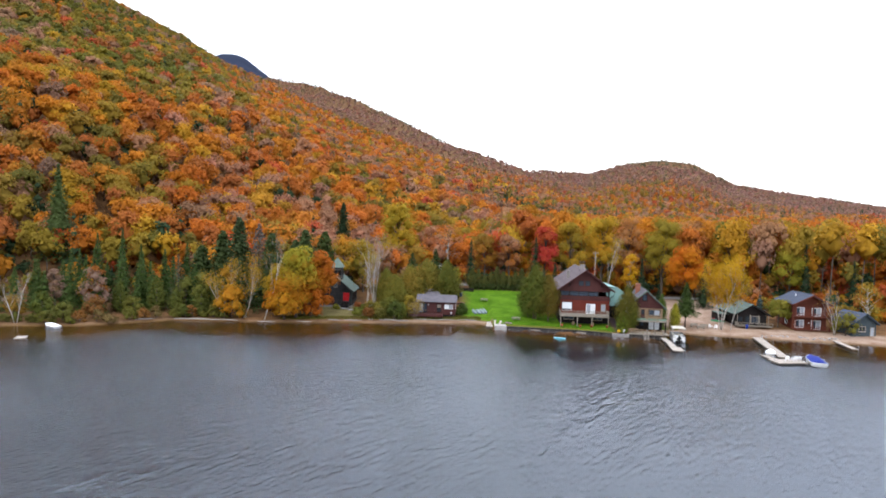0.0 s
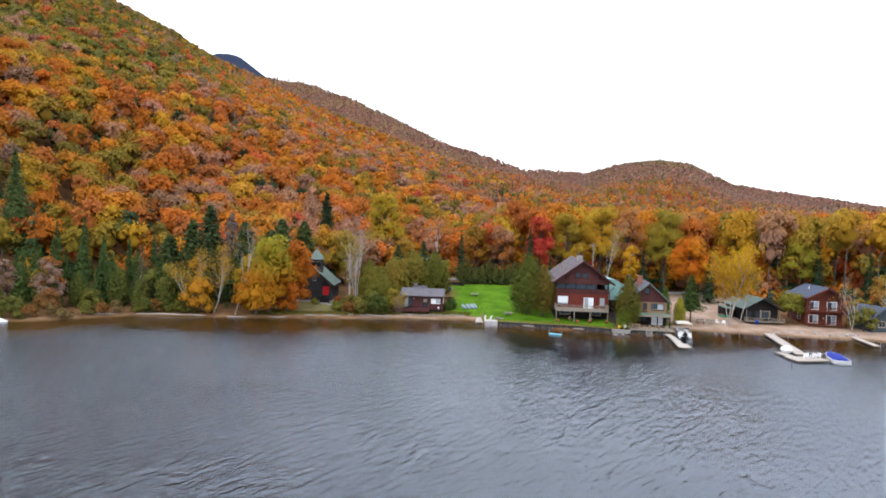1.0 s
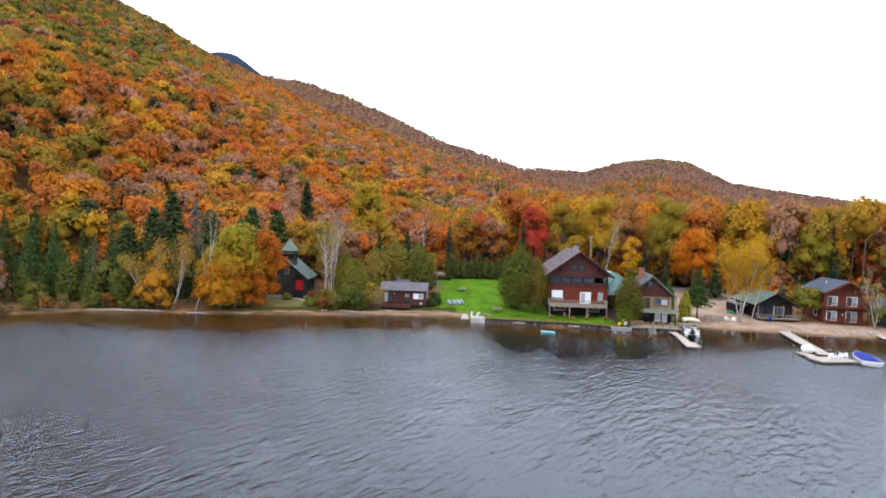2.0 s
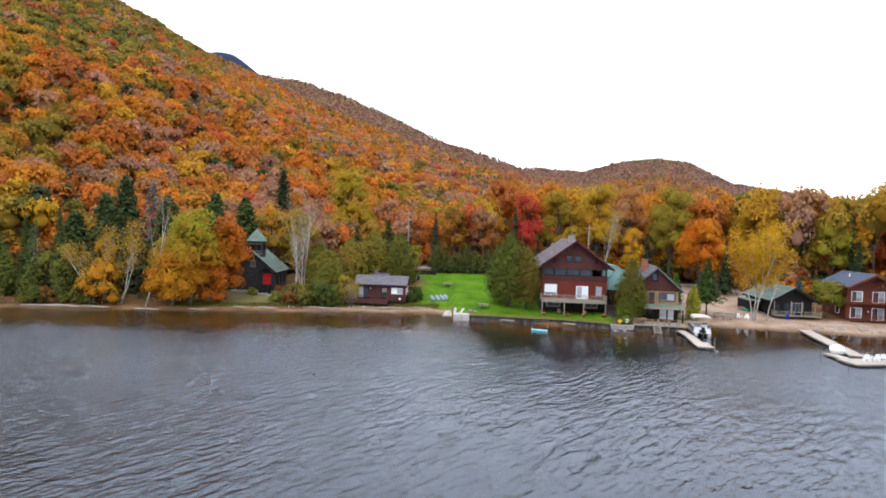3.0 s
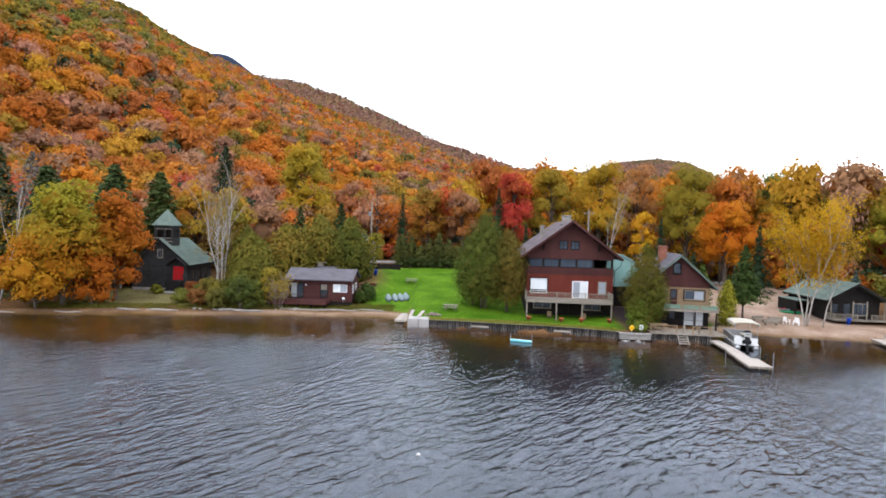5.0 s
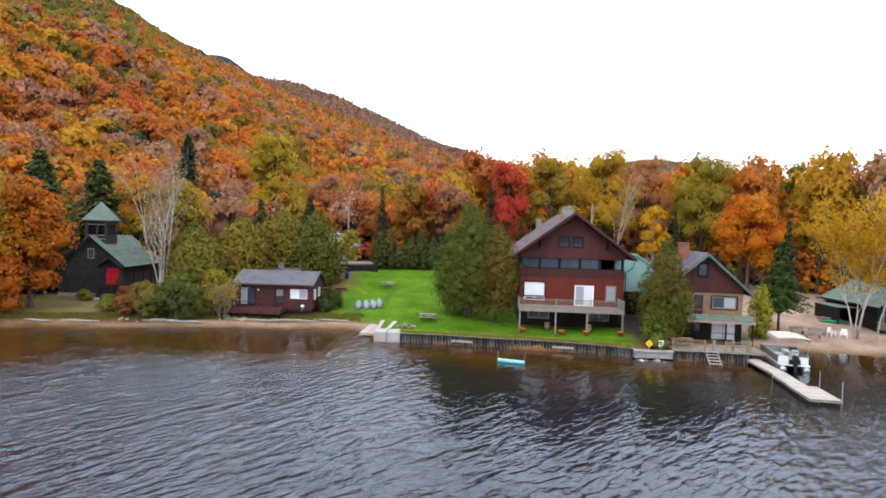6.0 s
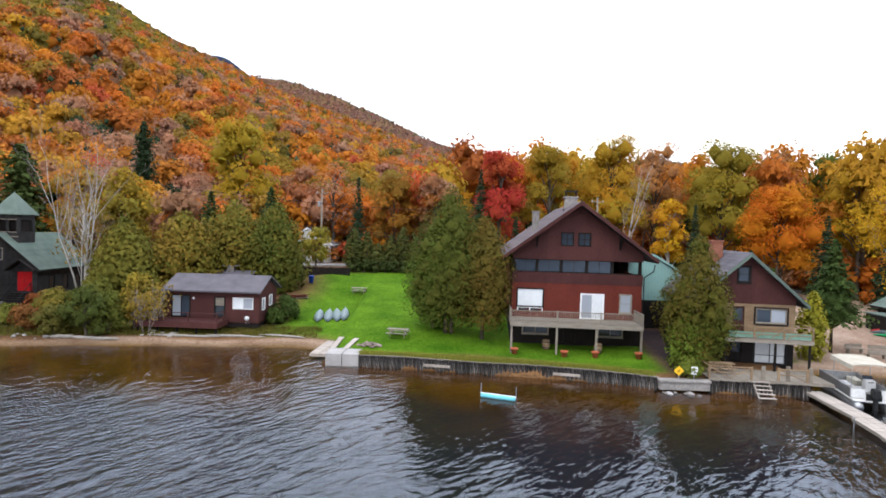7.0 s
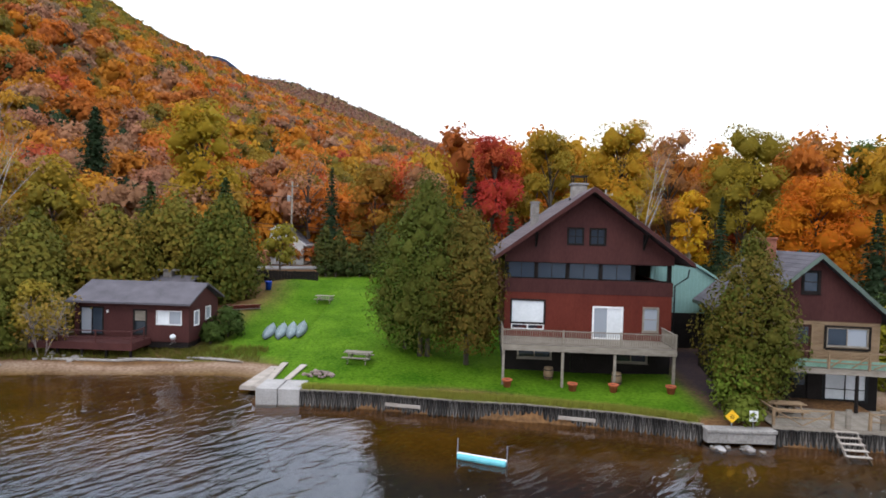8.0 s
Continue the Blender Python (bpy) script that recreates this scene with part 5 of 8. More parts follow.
# ---- small red-brown cabin on the beach ----
def build_beach_cabin():
    ob = thing("beach_cabin", "low red-brown cabin with a grey shingle roof and front deck", "cabin", pose(-0.7, 141.3, 1.55, 0, 0, -1.5))
    W, D = 4.55, 5.2
    op = [(-4.05, -2.3, 0.25, 2.3), (0.2, 1.15, 0.35, 2.2), (2.0, 3.95, 1.15, 2.2)]
    bm = bmesh.new()
    wall_with_holes(bm, -W, W, -0.2, 2.7, op, 0.15)
    box(bm, -W, -W + 0.15, 0.15, D, -0.2, 2.7)
    wall_with_holes(bm, 0.15, D, -0.2, 2.7, [(0.9, 1.7, 1.0, 2.1), (2.9, 3.8, 1.2, 2.2)], -0.15, "y", W)
    box(bm, -W + 0.15, W - 0.15, D - 0.15, D, -0.2, 2.7)
    part("wall", bm, M_BROWN, ob)
    part("plinth", boxes((-W + 0.1, W - 0.1, 0.1, D - 0.1, -0.7, -0.2)), M_DARK, ob)
    window(ob, -4.05, -2.3, 0.25, 2.3, M_CURTAIN, M_DARK, mull=(0.5,), sill=False, name="sliding_door", split=(M_CURTAIN, M_GLASS_BLUE))
    window(ob, 0.2, 1.15, 0.35, 2.2, M_GREYWOOD, M_DARK, rails=(0.55,), sill=False, name="screen_door", split=(M_GLASS, M_GREYWOOD))
    window(ob, 2.0, 3.95, 1.15, 2.2, M_CURTAIN, M_WHITE, mull=(0.5,), split=(M_BLIND, M_CURTAIN), edge=0.04, sill=False)
    for y0, y1, z0, z1 in ((0.9, 1.7, 1.0, 2.1), (2.9, 3.8, 1.2, 2.2)):
        w = part("window", boxes((W - 0.1, W + 0.03, y0 - 0.06, y0 + 0.03, z0 - 0.06, z1 + 0.06), (W - 0.1, W + 0.03, y1 - 0.03, y1 + 0.06, z0 - 0.06, z1 + 0.06), (W - 0.1, W + 0.03, y0 + 0.03, y1 - 0.03, z1 - 0.03, z1 + 0.06), (W - 0.1, W + 0.03, y0 + 0.03, y1 - 0.03, z0 - 0.06, z0 + 0.03)), M_WHITE, ob)
        part("pane", boxes((W - 0.06, W - 0.05, y0 + 0.03, y1 - 0.03, z0 + 0.03, z1 - 0.03)), M_CURTAIN, w)
    # roof with its ridge along the front
    bm = bmesh.new()
    for y0, z0, y1, z1 in ((-0.55, 2.72, D / 2, 4.1), (D + 0.55, 2.72, D / 2, 4.1)):
        vs = [(-W - 0.35, y0, z0), (W + 0.35, y0, z0), (W + 0.35, y1, z1), (-W - 0.35, y1, z1)]
        lo = [bm.verts.new(v) for v in vs]
        hi = [bm.verts.new((v[0], v[1], v[2] + 0.15)) for v in vs]
        bm.faces.new(lo)
        bm.faces.new(hi)
        for i in range(4):
            bm.faces.new((lo[i], lo[(i + 1) % 4], hi[(i + 1) % 4], hi[i]))
    bmesh.ops.recalc_face_normals(bm, faces=bm.faces)
    part("roof", bm, M_ROOF_GREY, ob)
    bm = bmesh.new()
    for x in (-W, W - 0.15):
        a = [bm.verts.new(v) for v in ((x, 0, 2.7), (x, D, 2.7), (x, D / 2, 3.98))]
        b = [bm.verts.new((v.co.x + 0.15, v.co.y, v.co.z)) for v in a]
        bm.faces.new(a)
        bm.faces.new(b[::-1])
        for i in range(3):
            bm.faces.new((a[i], b[i], b[(i + 1) % 3], a[(i + 1) % 3]))
    bmesh.ops.recalc_face_normals(bm, faces=bm.faces)
    part("gable_end", bm, M_BROWN, ob)
    part("wall_lamp", boxes((-1.95, -1.82, -0.12, 0.0, 1.95, 2.15), bevel=0.02), M_WHITE, ob)
    # deck
    part("deck", deck_boards(bmesh.new(), -6.2, 1.6, -2.6, -0.05, 0.12), M_BROWN, ob)
    part("deck_skirt", boxes((-6.2, 1.6, -2.66, -2.61, -0.42, 0.11), (1.55, 1.6, -2.6, -0.05, -0.4, 0.07), bevel=0.01), M_BROWN, ob, "red-brown deck skirt board")
    for x in np.arange(-6.0, 1.7, 1.85):
        part("deck_pier", boxes((x - 0.07, x + 0.07, -2.5, -2.36, -1.2, -0.1)), M_DARK, ob)
    railing(ob, [((-4.0, -2.55), (1.5, -2.55)), ((1.5, -2.55), (1.5, -0.9))], 0.12, 0.85, M_BROWN, M_BROWN, base=0.3, spacing=60, post_at=((-4.0, -2.55), (-1.2, -2.55), (1.5, -2.55), (1.5, -0.9)))
    return ob


build_beach_cabin()


def build_back_shed():
    ob = thing("back_shed", "grey-roofed shed behind the beach cabin with a small chimney", "shed", pose(-2.9, 149.8, 1.75))
    bm = bmesh.new()
    wall_with_holes(bm, -2.4, 2.4, -0.3, 2.6, [(-0.5, 0.5, 0.9, 1.9)], 0.15)
    box(bm, -2.4, -2.25, 0.15, 4, -0.3, 2.6)
    box(bm, 2.25, 2.4, 0.15, 4, -0.3, 2.6)
    box(bm, -2.25, 2.25, 3.85, 4, -0.3, 2.6)
    part("wall", bm, M_DARK, ob)
    window(ob, -0.5, 0.5, 0.9, 1.9, M_GLASS, M_DARK)
    bm = bmesh.new()
    for y0, y1 in ((-0.4, 2.0), (4.4, 2.0)):
        vs = [(-2.8, y0, 2.6), (2.8, y0, 2.6), (2.8, y1, 3.75), (-2.8, y1, 3.75)]
        lo = [bm.verts.new(v) for v in vs]
        hi = [bm.verts.new((v[0], v[1], v[2] + 0.14)) for v in vs]
        bm.faces.new(lo)
        bm.faces.new(hi)
        for i in range(4):
            bm.faces.new((lo[i], lo[(i + 1) % 4], hi[(i + 1) % 4], hi[i]))
    bmesh.ops.recalc_face_normals(bm, faces=bm.faces)
    part("roof", bm, M_ROOF_GREY, ob)
    part("chimney", boxes((-0.4, 0.4, 1.6, 2.2, 3.6, 4.35), (-0.9, 0.9, 1.5, 2.3, 4.35, 4.43), bevel=0.01), M_STONE, ob)
    return ob


build_back_shed()


# ---- dark chapel with a bell tower ----
def build_chapel():
    ob = thing("chapel", "dark shingled chapel with a green pyramid-roofed tower and red door", "chapel", pose(-26.3, 147.0, 1.5, 0, 0, 2))
    W, D = 4.1, 9.5
    bm = bmesh.new()
    wall_with_holes(bm, -W, W, -0.3, 4.0, [(1.95, 3.55, 1.55, 3.65)], 0.2)
    box(bm, -W, -W + 0.2, 0.2, D, -0.3, 4.0)
    wall_with_holes(bm, 0.2, D, -0.3, 4.0, [(2.0, 2.9, 1.4, 3.0), (4.4, 5.3, 1.4, 3.0), (6.8, 7.7, 1.4, 3.0)], -0.2, "y", W)
    box(bm, -W + 0.2, W - 0.2, D - 0.2, D, -0.3, 4.0)
    part("wall", bm, M_BLACKISH, ob)
    for y0, y1 in ((2.0, 2.9), (4.4, 5.3), (6.8, 7.7)):
        w = part("window", boxes((W - 0.12, W + 0.04, y0 - 0.06, y0 + 0.03, 1.34, 3.06), (W - 0.12, W + 0.04, y1 - 0.03, y1 + 0.06, 1.34, 3.06), (W - 0.12, W + 0.04, y0 + 0.03, y1 - 0.03, 2.97, 3.06), (W - 0.12, W + 0.04, y0 + 0.03, y1 - 0.03, 1.34, 1.43)), M_DARK, ob)
        part("pane", boxes((W - 0.06, W - 0.05, y0 + 0.03, y1 - 0.03, 1.43, 2.97)), M_GLASS, w)
    part("foundation", boxes((-W - 0.05, W + 0.05, -0.06, -0.004, -0.6, 0.35), (W + 0.004, W + 0.06, 0, D, -0.6, 0.35), bevel=0.02), M_STONE, ob, "field stone foundation")
    half, ze, rise = 4.65, 3.75, 3.85
    slope, top = rise / half, ze + rise - 0.1
    bm = bmesh.new()
    wall_with_holes(bm, -0.7, 0.7, 4.0, 6.2, [(-0.35, 0.35, 4.9, 6.1)], 0.2)
    prism(bm, [(-W, 4.0), (-0.7, 4.0), (-0.7, top - 0.7 * slope), (-W, top - W * slope)], 0, 0.2)
    prism(bm, [(W, 4.0), (0.7, 4.0), (0.7, top - 0.7 * slope), (W, top - W * slope)], 0, 0.2)
    prism(bm, [(-0.7, 6.2), (0.7, 6.2), (0.7, top - 0.7 * slope), (0, top), (-0.7, top - 0.7 * slope)], 0, 0.2)
    prism(bm, [(-W, 4.0), (W, 4.0), (W, top - W * slope), (0, top), (-W, top - W * slope)], D - 0.2, D)
    part("gable_wall", bm, M_BLACKISH, ob)
    window(ob, -0.35, 0.35, 4.9, 6.1, M_GLASS_BLUE, M_GREYWOOD, mull=(0.5,), sill=False, edge=0.07)
    gable_roof(ob, half, ze, ze + rise, -0.45, D + 0.4, M_ROOF_GREEN, 0.15, M_DARK)
    # clapboard lines on the front
    cl = bmesh.new()
    for z in np.arange(0.5, 4.0, 0.3):
        box(cl, -W, 1.8 if z > 1.2 else 1.8, -0.03, -0.002, z, z + 0.26)
    part("siding_boards", cl, M_BLACKISH, ob)
    # red double door and steps
    d = part("door", boxes((1.97, 2.74, 0.03, 0.09, 1.57, 3.63), (2.76, 3.53, 0.03, 0.09, 1.57, 3.63), bevel=0.012), M_REDDOOR, ob, "bright red double door")
    part("door_handle", boxes((2.68, 2.72, -0.02, 0.03, 2.5, 2.7)), M_BLACK, d)
    bm = bmesh.new()
    prism(bm, [(1.2, 3.75), (2.75, 4.9), (4.3, 3.75), (4.3, 3.9), (2.75, 5.06), (1.2, 3.9)], -1.0, 0.0)
    part("door_hood", bm, M_DARK, ob)
    n = 7
    for i in range(n):
        part("step", boxes((1.7, 3.6, -0.35 - (n - i) * 0.29, -0.05 - (n - i - 1) * 0.29, -0.2, -0.1 + (i + 1) * 0.22 - 0.02), bevel=0.01), M_DARK if i else M_CONCRETE, ob)
    rl = bmesh.new()
    for x in (1.75, 3.55):
        beam(rl, (x, -2.2, 0.9), (x, -0.2, 2.5), 0.05)
        beam(rl, (x, -2.2, -0.1), (x, -2.2, 0.95), 0.06)
        beam(rl, (x, -0.2, 1.4), (x, -0.2, 2.5), 0.06)
    part("handrails", rl, M_BLACK, ob)
    # tower
    T = 1.36
    bm = bmesh.new()
    cy = 2.3
    zt = 9.75
    wall_with_holes(bm, -T, T, 5.0, zt, [(-0.98, 0.06, 7.9, 9.2), (0.34, 1.16, 7.9, 9.2)], 0.15, at=cy - T)
    box(bm, -T, -T + 0.15, cy - T + 0.15, cy + T, 3.5, zt)
    wall_with_holes(bm, cy - T + 0.15, cy + T, 3.5, zt, [(cy - 0.95, cy + 0.95, 7.9, 9.2)], -0.15, "y", T)
    box(bm, -T + 0.15, T - 0.15, cy + T - 0.15, cy + T, 3.5, zt)
    tw = part("tower", bm, M_BLACKISH, ob, "square dark shingled bell tower")
    for x0, x1 in ((-0.98, 0.06), (0.34, 1.16)):
        for z in np.arange(7.95, 9.15, 0.2):
            b = bmesh.new()
            beam(b, (x0, cy - T + 0.04, z + 0.02), (x1, cy - T + 0.04, z + 0.02), 0.13, 0.03)
            part("louvre", b, M_DARK, tw)
    tr = boxes((-1.06, 0.14, cy - T - 0.03, cy - T - 0.002, 9.2, 9.28), (-1.06, 0.14, cy - T - 0.03, cy - T - 0.002, 7.82, 7.9), (0.26, 1.24, cy - T - 0.03, cy - T - 0.002, 9.2, 9.28), (0.26, 1.24, cy - T - 0.03, cy - T - 0.002, 7.82, 7.9), (-T - 0.04, T + 0.04, cy - T - 0.04, cy - T - 0.002, 7.3, 7.42))
    part("trim_boards", tr, M_GREYWOOD, tw)
    # dark box added inside, so no sky shows through the openings
    part("tower_back", boxes((-T + 0.22, T - 0.22, cy - T + 0.3, cy + T - 0.22, 5.0, 9.7)), M_DARK, tw)
    bm = bmesh.new()
    e = T + 0.28
    base = [bm.verts.new((sx * e, cy + sy * e, zt)) for sx, sy in ((-1, -1), (1, -1), (1, 1), (-1, 1))]
    base2 = [bm.verts.new((v.co.x, v.co.y, zt + 0.1)) for v in base]
    apex = bm.verts.new((0, cy, zt + 2.55))
    bm.faces.new(base[::-1])
    for i in range(4):
        j = (i + 1) % 4
        bm.faces.new((base[i], base[j], base2[j], base2[i]))
        bm.faces.new((base2[i], base2[j], apex))
    part("tower_roof", bm, M_ROOF_GREEN, tw, "green pyramid roof")
    return ob


build_chapel()


# ---- lawn things ----
def build_canoe():
    """An upturned canoe, keel up, lying along y."""
    ob = thing("canoe", "pale grey-blue canoe lying upside down on the grass", "canoe", None, "canoes on the lawn")
    bm = bmesh.new()
    n, L = 15, 4.7
    rings = []
    for i in range(n):
        t = -1 + 2 * i / (n - 1)
        w = 0.46 * (1 - abs(t) ** 2.4) + 0.015
        h = 0.40 * (1 - 0.12 * t * t)
        rise = 0.10 * abs(t) ** 3
        ring = []
        for k in range(9):
            a = math.pi * k / 8
            ring.append(bm.verts.new((w * math.cos(a), t * L / 2, rise * 0 + h * (math.sin(a) ** 0.75) - rise * 0.6 * math.sin(a))))
        rings.append(ring)
    for a, b in zip(rings, rings[1:]):
        for k in range(8):
            bm.faces.new((a[k], b[k], b[k + 1], a[k + 1]))
    bm.faces.new(rings[0])
    bm.faces.new(rings[-1][::-1])
    bmesh.ops.recalc_face_normals(bm, faces=bm.faces)
    part("hull", bm, M_CANOE, ob, "", True)
    g = bmesh.new()
    for s in (-1, 1):
        pts = [(s * (0.47 * (1 - abs(-1 + 2 * i / 12) ** 2.4) + 0.015), (-1 + 2 * i / 12) * L / 2, 0.03) for i in range(13)]
        tube(g, pts, [0.022] * 13, 5)
    part("gunwale", g, M_DARK, ob)
    k = bmesh.new()
    tube(k, [(0, -2.1, 0.36), (0, 0, 0.405), (0, 2.1, 0.36)], [0.018] * 3, 5)
    part("keel", k, M_METAL, ob)
    return ob


canoe = build_canoe()
canoe.matrix_basis = pose(8.6, 146.2, float(height(8.6, 146.2)) + 0.02, 5, 0, 8)
for cx, cy_, tn in ((9.6, 146.3, 9), (10.45, 146.5, 11), (11.2, 146.8, 8)):
    copy_thing(canoe, pose(cx, cy_, float(height(cx, cy_)) + 0.02, 6, 0, tn))


def rock(bm, x, y, z, r, flat=0.7):
    res = bmesh.ops.create_icosphere(bm, subdivisions=1, radius=r, matrix=Matrix.Translation((x, y, z)))
    s = Vector((random.uniform(0.8, 1.35), random.uniform(0.8, 1.2), random.uniform(flat * 0.7, flat * 1.2)))
    for v in res["verts"]:
        o = v.co - Vector((x, y, z))
        k = random.uniform(0.82, 1.12)
        v.co = Vector((x, y, z)) + Vector((o.x * s.x, o.y * s.y, o.z * s.z)) * k
    return bm


def build_fire_ring():
    ob = thing("fire_ring", "heap of grey-pink field stones by the seawall", "stone heap", pose(15.7, 133.7, float(height(15.7, 133.7)) - 0.05))
    for i in range(46):
        a, q = random.uniform(0, 6.28), random.uniform(0, 1) ** 0.6
        r = random.uniform(0.09, 0.18)
        part("stone", rock(bmesh.new(), 1.0 * q * math.cos(a), 0.6 * q * math.sin(a), r * 0.5 + 0.3 * (1 - q), r), M_PINKSTONE, ob)
    return ob


build_fire_ring()


def build_grill():
    ob = thing("kettle_grill", "white kettle grill beside the small cabin's deck", "grill", pose(2.9, 140.6, 1.3) @ Matrix.Scale(0.68, 4))
    part("bowl", lathe(bmesh.new(), [(0.08, 0.55), (0.28, 0.66), (0.34, 0.82), (0.30, 1.0), (0.14, 1.12), (0.03, 1.14)], 14), M_BLIND, ob, "", True)
    for k in range(3):
        a = k * 2.1
        part("leg", tube(bmesh.new(), [(0.12 * math.cos(a), 0.12 * math.sin(a), 0.62), (0.32 * math.cos(a), 0.32 * math.sin(a), 0)], [0.018, 0.018], 6), M_METAL, ob)
    return ob


build_grill()


def build_lumber_pile():
    ob = thing("lumber_pile", "stack of reddish boards beside the back shed", "lumber pile", pose(4.7, 150.4, float(height(4.7, 150.4)) - 0.05, 0, 0, 35))
    for i in range(14):
        x, z = random.uniform(-0.5, 0.5), 0.08 + 0.09 * (i // 3)
        b = bmesh.new()
        beam(b, (-1.6 + random.uniform(-0.2, 0.2), x, z), (1.5 + random.uniform(-0.2, 0.2), x + random.uniform(-0.15, 0.15), z), 0.16, 0.07)
        part("board", b, M_RED if i % 3 else M_GREYWOOD, ob)
    return ob


build_lumber_pile()


def build_bin(x, y, material, label):
    ob = thing("plastic_bin", label, "bin", pose(x, y, float(height(x, y))))
    part("body", lathe(bmesh.new(), [(0.26, 0), (0.33, 0.75), (0.36, 0.78), (0.36, 0.83), (0.30, 0.83), (0.28, 0.7)], 14), material, ob, "", True)
    part("lid", lathe(bmesh.new(), [(0.37, 0.835), (0.33, 0.9), (0.1, 0.94)], 14), material, ob, "", True)
    return ob


build_bin(5.2, 156.6, M_PLASTIC_BLUE, "bright blue plastic bin at the lawn's edge")


def build_bench(x, y, turn):
    ob = thing("garden_bench", "pale weathered bench beneath the orange maple", "bench", pose(x, y, float(height(x, y)), 0, 0, turn))
    part("seat", boxes((-0.8, 0.8, -0.2, 0.2, 0.42, 0.47), bevel=0.01), M_PALEWOOD, ob)
    part("backrest", boxes((-0.8, 0.8, 0.2, 0.24, 0.55, 0.85), bevel=0.01), M_PALEWOOD, ob)
    for x0 in (-0.7, 0.7):
        part("leg", boxes((x0 - 0.04, x0 + 0.04, -0.18, 0.22, 0, 0.42)), M_PALEWOOD, ob)
    return ob


build_bench(-33.0, 147.0, 5)


def build_path():
    """The pale footpath that climbs from the chapel."""
    bm = bmesh.new()
    pts = [(-22.6, 144.4), (-20.5, 145.5), (-18.3, 148.0), (-16.9, 151.5), (-15.8, 156), (-14.5, 161), (-12.5, 167)]
    prev = None
    for i, (x, y) in enumerate(pts):
        a = Vector(pts[min(i + 1, len(pts) - 1)]) - Vector(pts[max(i - 1, 0)])
        nrm = Vector((a.y, -a.x)).normalized() * 0.75
        pair = [bm.verts.new((x + s * nrm.x, y + s * nrm.y, float(height(x + s * nrm.x, y + s * nrm.y)) + 0.05)) for s in (-1, 1)]
        if prev:
            bm.faces.new((prev[0], prev[1], pair[1], pair[0]))
        prev = pair
    ex = bmesh.ops.extrude_face_region(bm, geom=bm.faces[:])
    bmesh.ops.translate(bm, verts=[v for v in ex["geom"] if isinstance(v, bmesh.types.BMVert)], vec=(0, 0, -0.12))
    bmesh.ops.recalc_face_normals(bm, faces=bm.faces)
    return tagged(part("path", bm, M_OLDCONCRETE), "pale gravel footpath leading up from the chapel", "path", kind="structure")


build_path()

# ---- seawall, docks and boats ----
WALL = [(15.3, 130.5), (19.0, 130.35), (24.35, 129.3), (28.5, 128.95), (33.55, 127.9), (37.3, 126.45)]
WALL_R = [(40.8, 126.2), (47.6, 125.55)]


def pile_mesh(h, w=0.30):
    bm = bmesh.new()
    prism(bm, [(-w / 2 + 0.012, -0.45), (w / 2 - 0.012, -0.45), (w / 2 - 0.012, h), (-w / 2 + 0.012, h)], 0.0, 0.10)
    for v in bm.verts:
        if v.co.y < 0.05:
            v.co.x *= 0.62
    me = bpy.data.meshes.new("sheet_pile")
    bm.to_mesh(me)
    bm.free()
    me.materials.append(M_PILE)
    return me


def build_seawall(name, line, h, label, w=0.30):
    ob = thing(name, label, "seawall")
    ob["kind"] = "structure"
    shared = [pile_mesh(h + d, w) for d in (-0.02, 0.0, 0.015, 0.03)]
    cap = bmesh.new()
    back = bmesh.new()
    for (xa, ya), (xb, yb) in zip(line, line[1:]):
        L = math.hypot(xb - xa, yb - ya)
        ang = math.atan2(yb - ya, xb - xa)
        n = int(L / w)
        for i in range(n):
            t = (i + 0.5) / n
            p = new("sheet_pile", random.choice(shared))
            p.parent = ob
            p.matrix_basis = Matrix.Translation((xa + (xb - xa) * t, ya + (yb - ya) * t + random.uniform(-0.012, 0.012), 0)) @ Matrix.Rotation(ang + random.uniform(-0.04, 0.04), 4, "Z")
        nx, ny = -math.sin(ang), math.cos(ang)
        m = Matrix.Translation(((xa + xb) / 2 + nx * 0.16, (ya + yb) / 2 + ny * 0.16, (h - 1.2) / 2)) @ Matrix.Rotation(ang, 4, "Z") @ Matrix.Diagonal((L + 0.1, 0.10, h + 1.14, 1))
        bmesh.ops.create_cube(back, size=1, matrix=m)
        m = Matrix.Translation(((xa + xb) / 2 + nx * 0.30, (ya + yb) / 2 + ny * 0.30, h - 0.03)) @ Matrix.Rotation(ang, 4, "Z") @ Matrix.Diagonal((L + 0.12, 0.16, 0.09, 1))
        bmesh.ops.create_cube(cap, size=1, matrix=m)
    part("backing", back, M_DARK, ob)
    part("cap_timber", cap, M_GREYWOOD, ob)
    return ob


build_seawall("seawall", WALL, 0.86, "streaked grey and black sheet piling along the lawn")
build_seawall("deck_seawall", WALL_R, 0.84, "whitish streaked sheet piling below the waterside deck", 0.26)


def flat_board(name, x, y, z, L, h, ang, label):
    return tagged(part(name, boxes((-L / 2, L / 2, -0.09, -0.03, -h / 2, h / 2), bevel=0.01), M_PALEWOOD), label, "board"), pose(x, y, z, 0, 0, ang)


for bx, by, bz, bl, ba in ((21.5, 129.75, 0.42, 2.1, -11), (31.2, 128.3, 0.42, 2.0, -12)):
    o, m = flat_board("fender_board", bx, by, bz, bl, 0.2, ba, "pale fender board fixed along the seawall")
    o.matrix_basis = m


def build_concrete_block():
    bm = boxes((12.7, 13.98, 130.45, 132.6, -1.2, 0.98), (14.02, 15.3, 130.48, 132.6, -1.2, 0.96), bevel=0.03)
    return tagged(part("concrete_block", bm, M_CONCRETE), "pale concrete block ending the seawall", "concrete block", kind="structure")


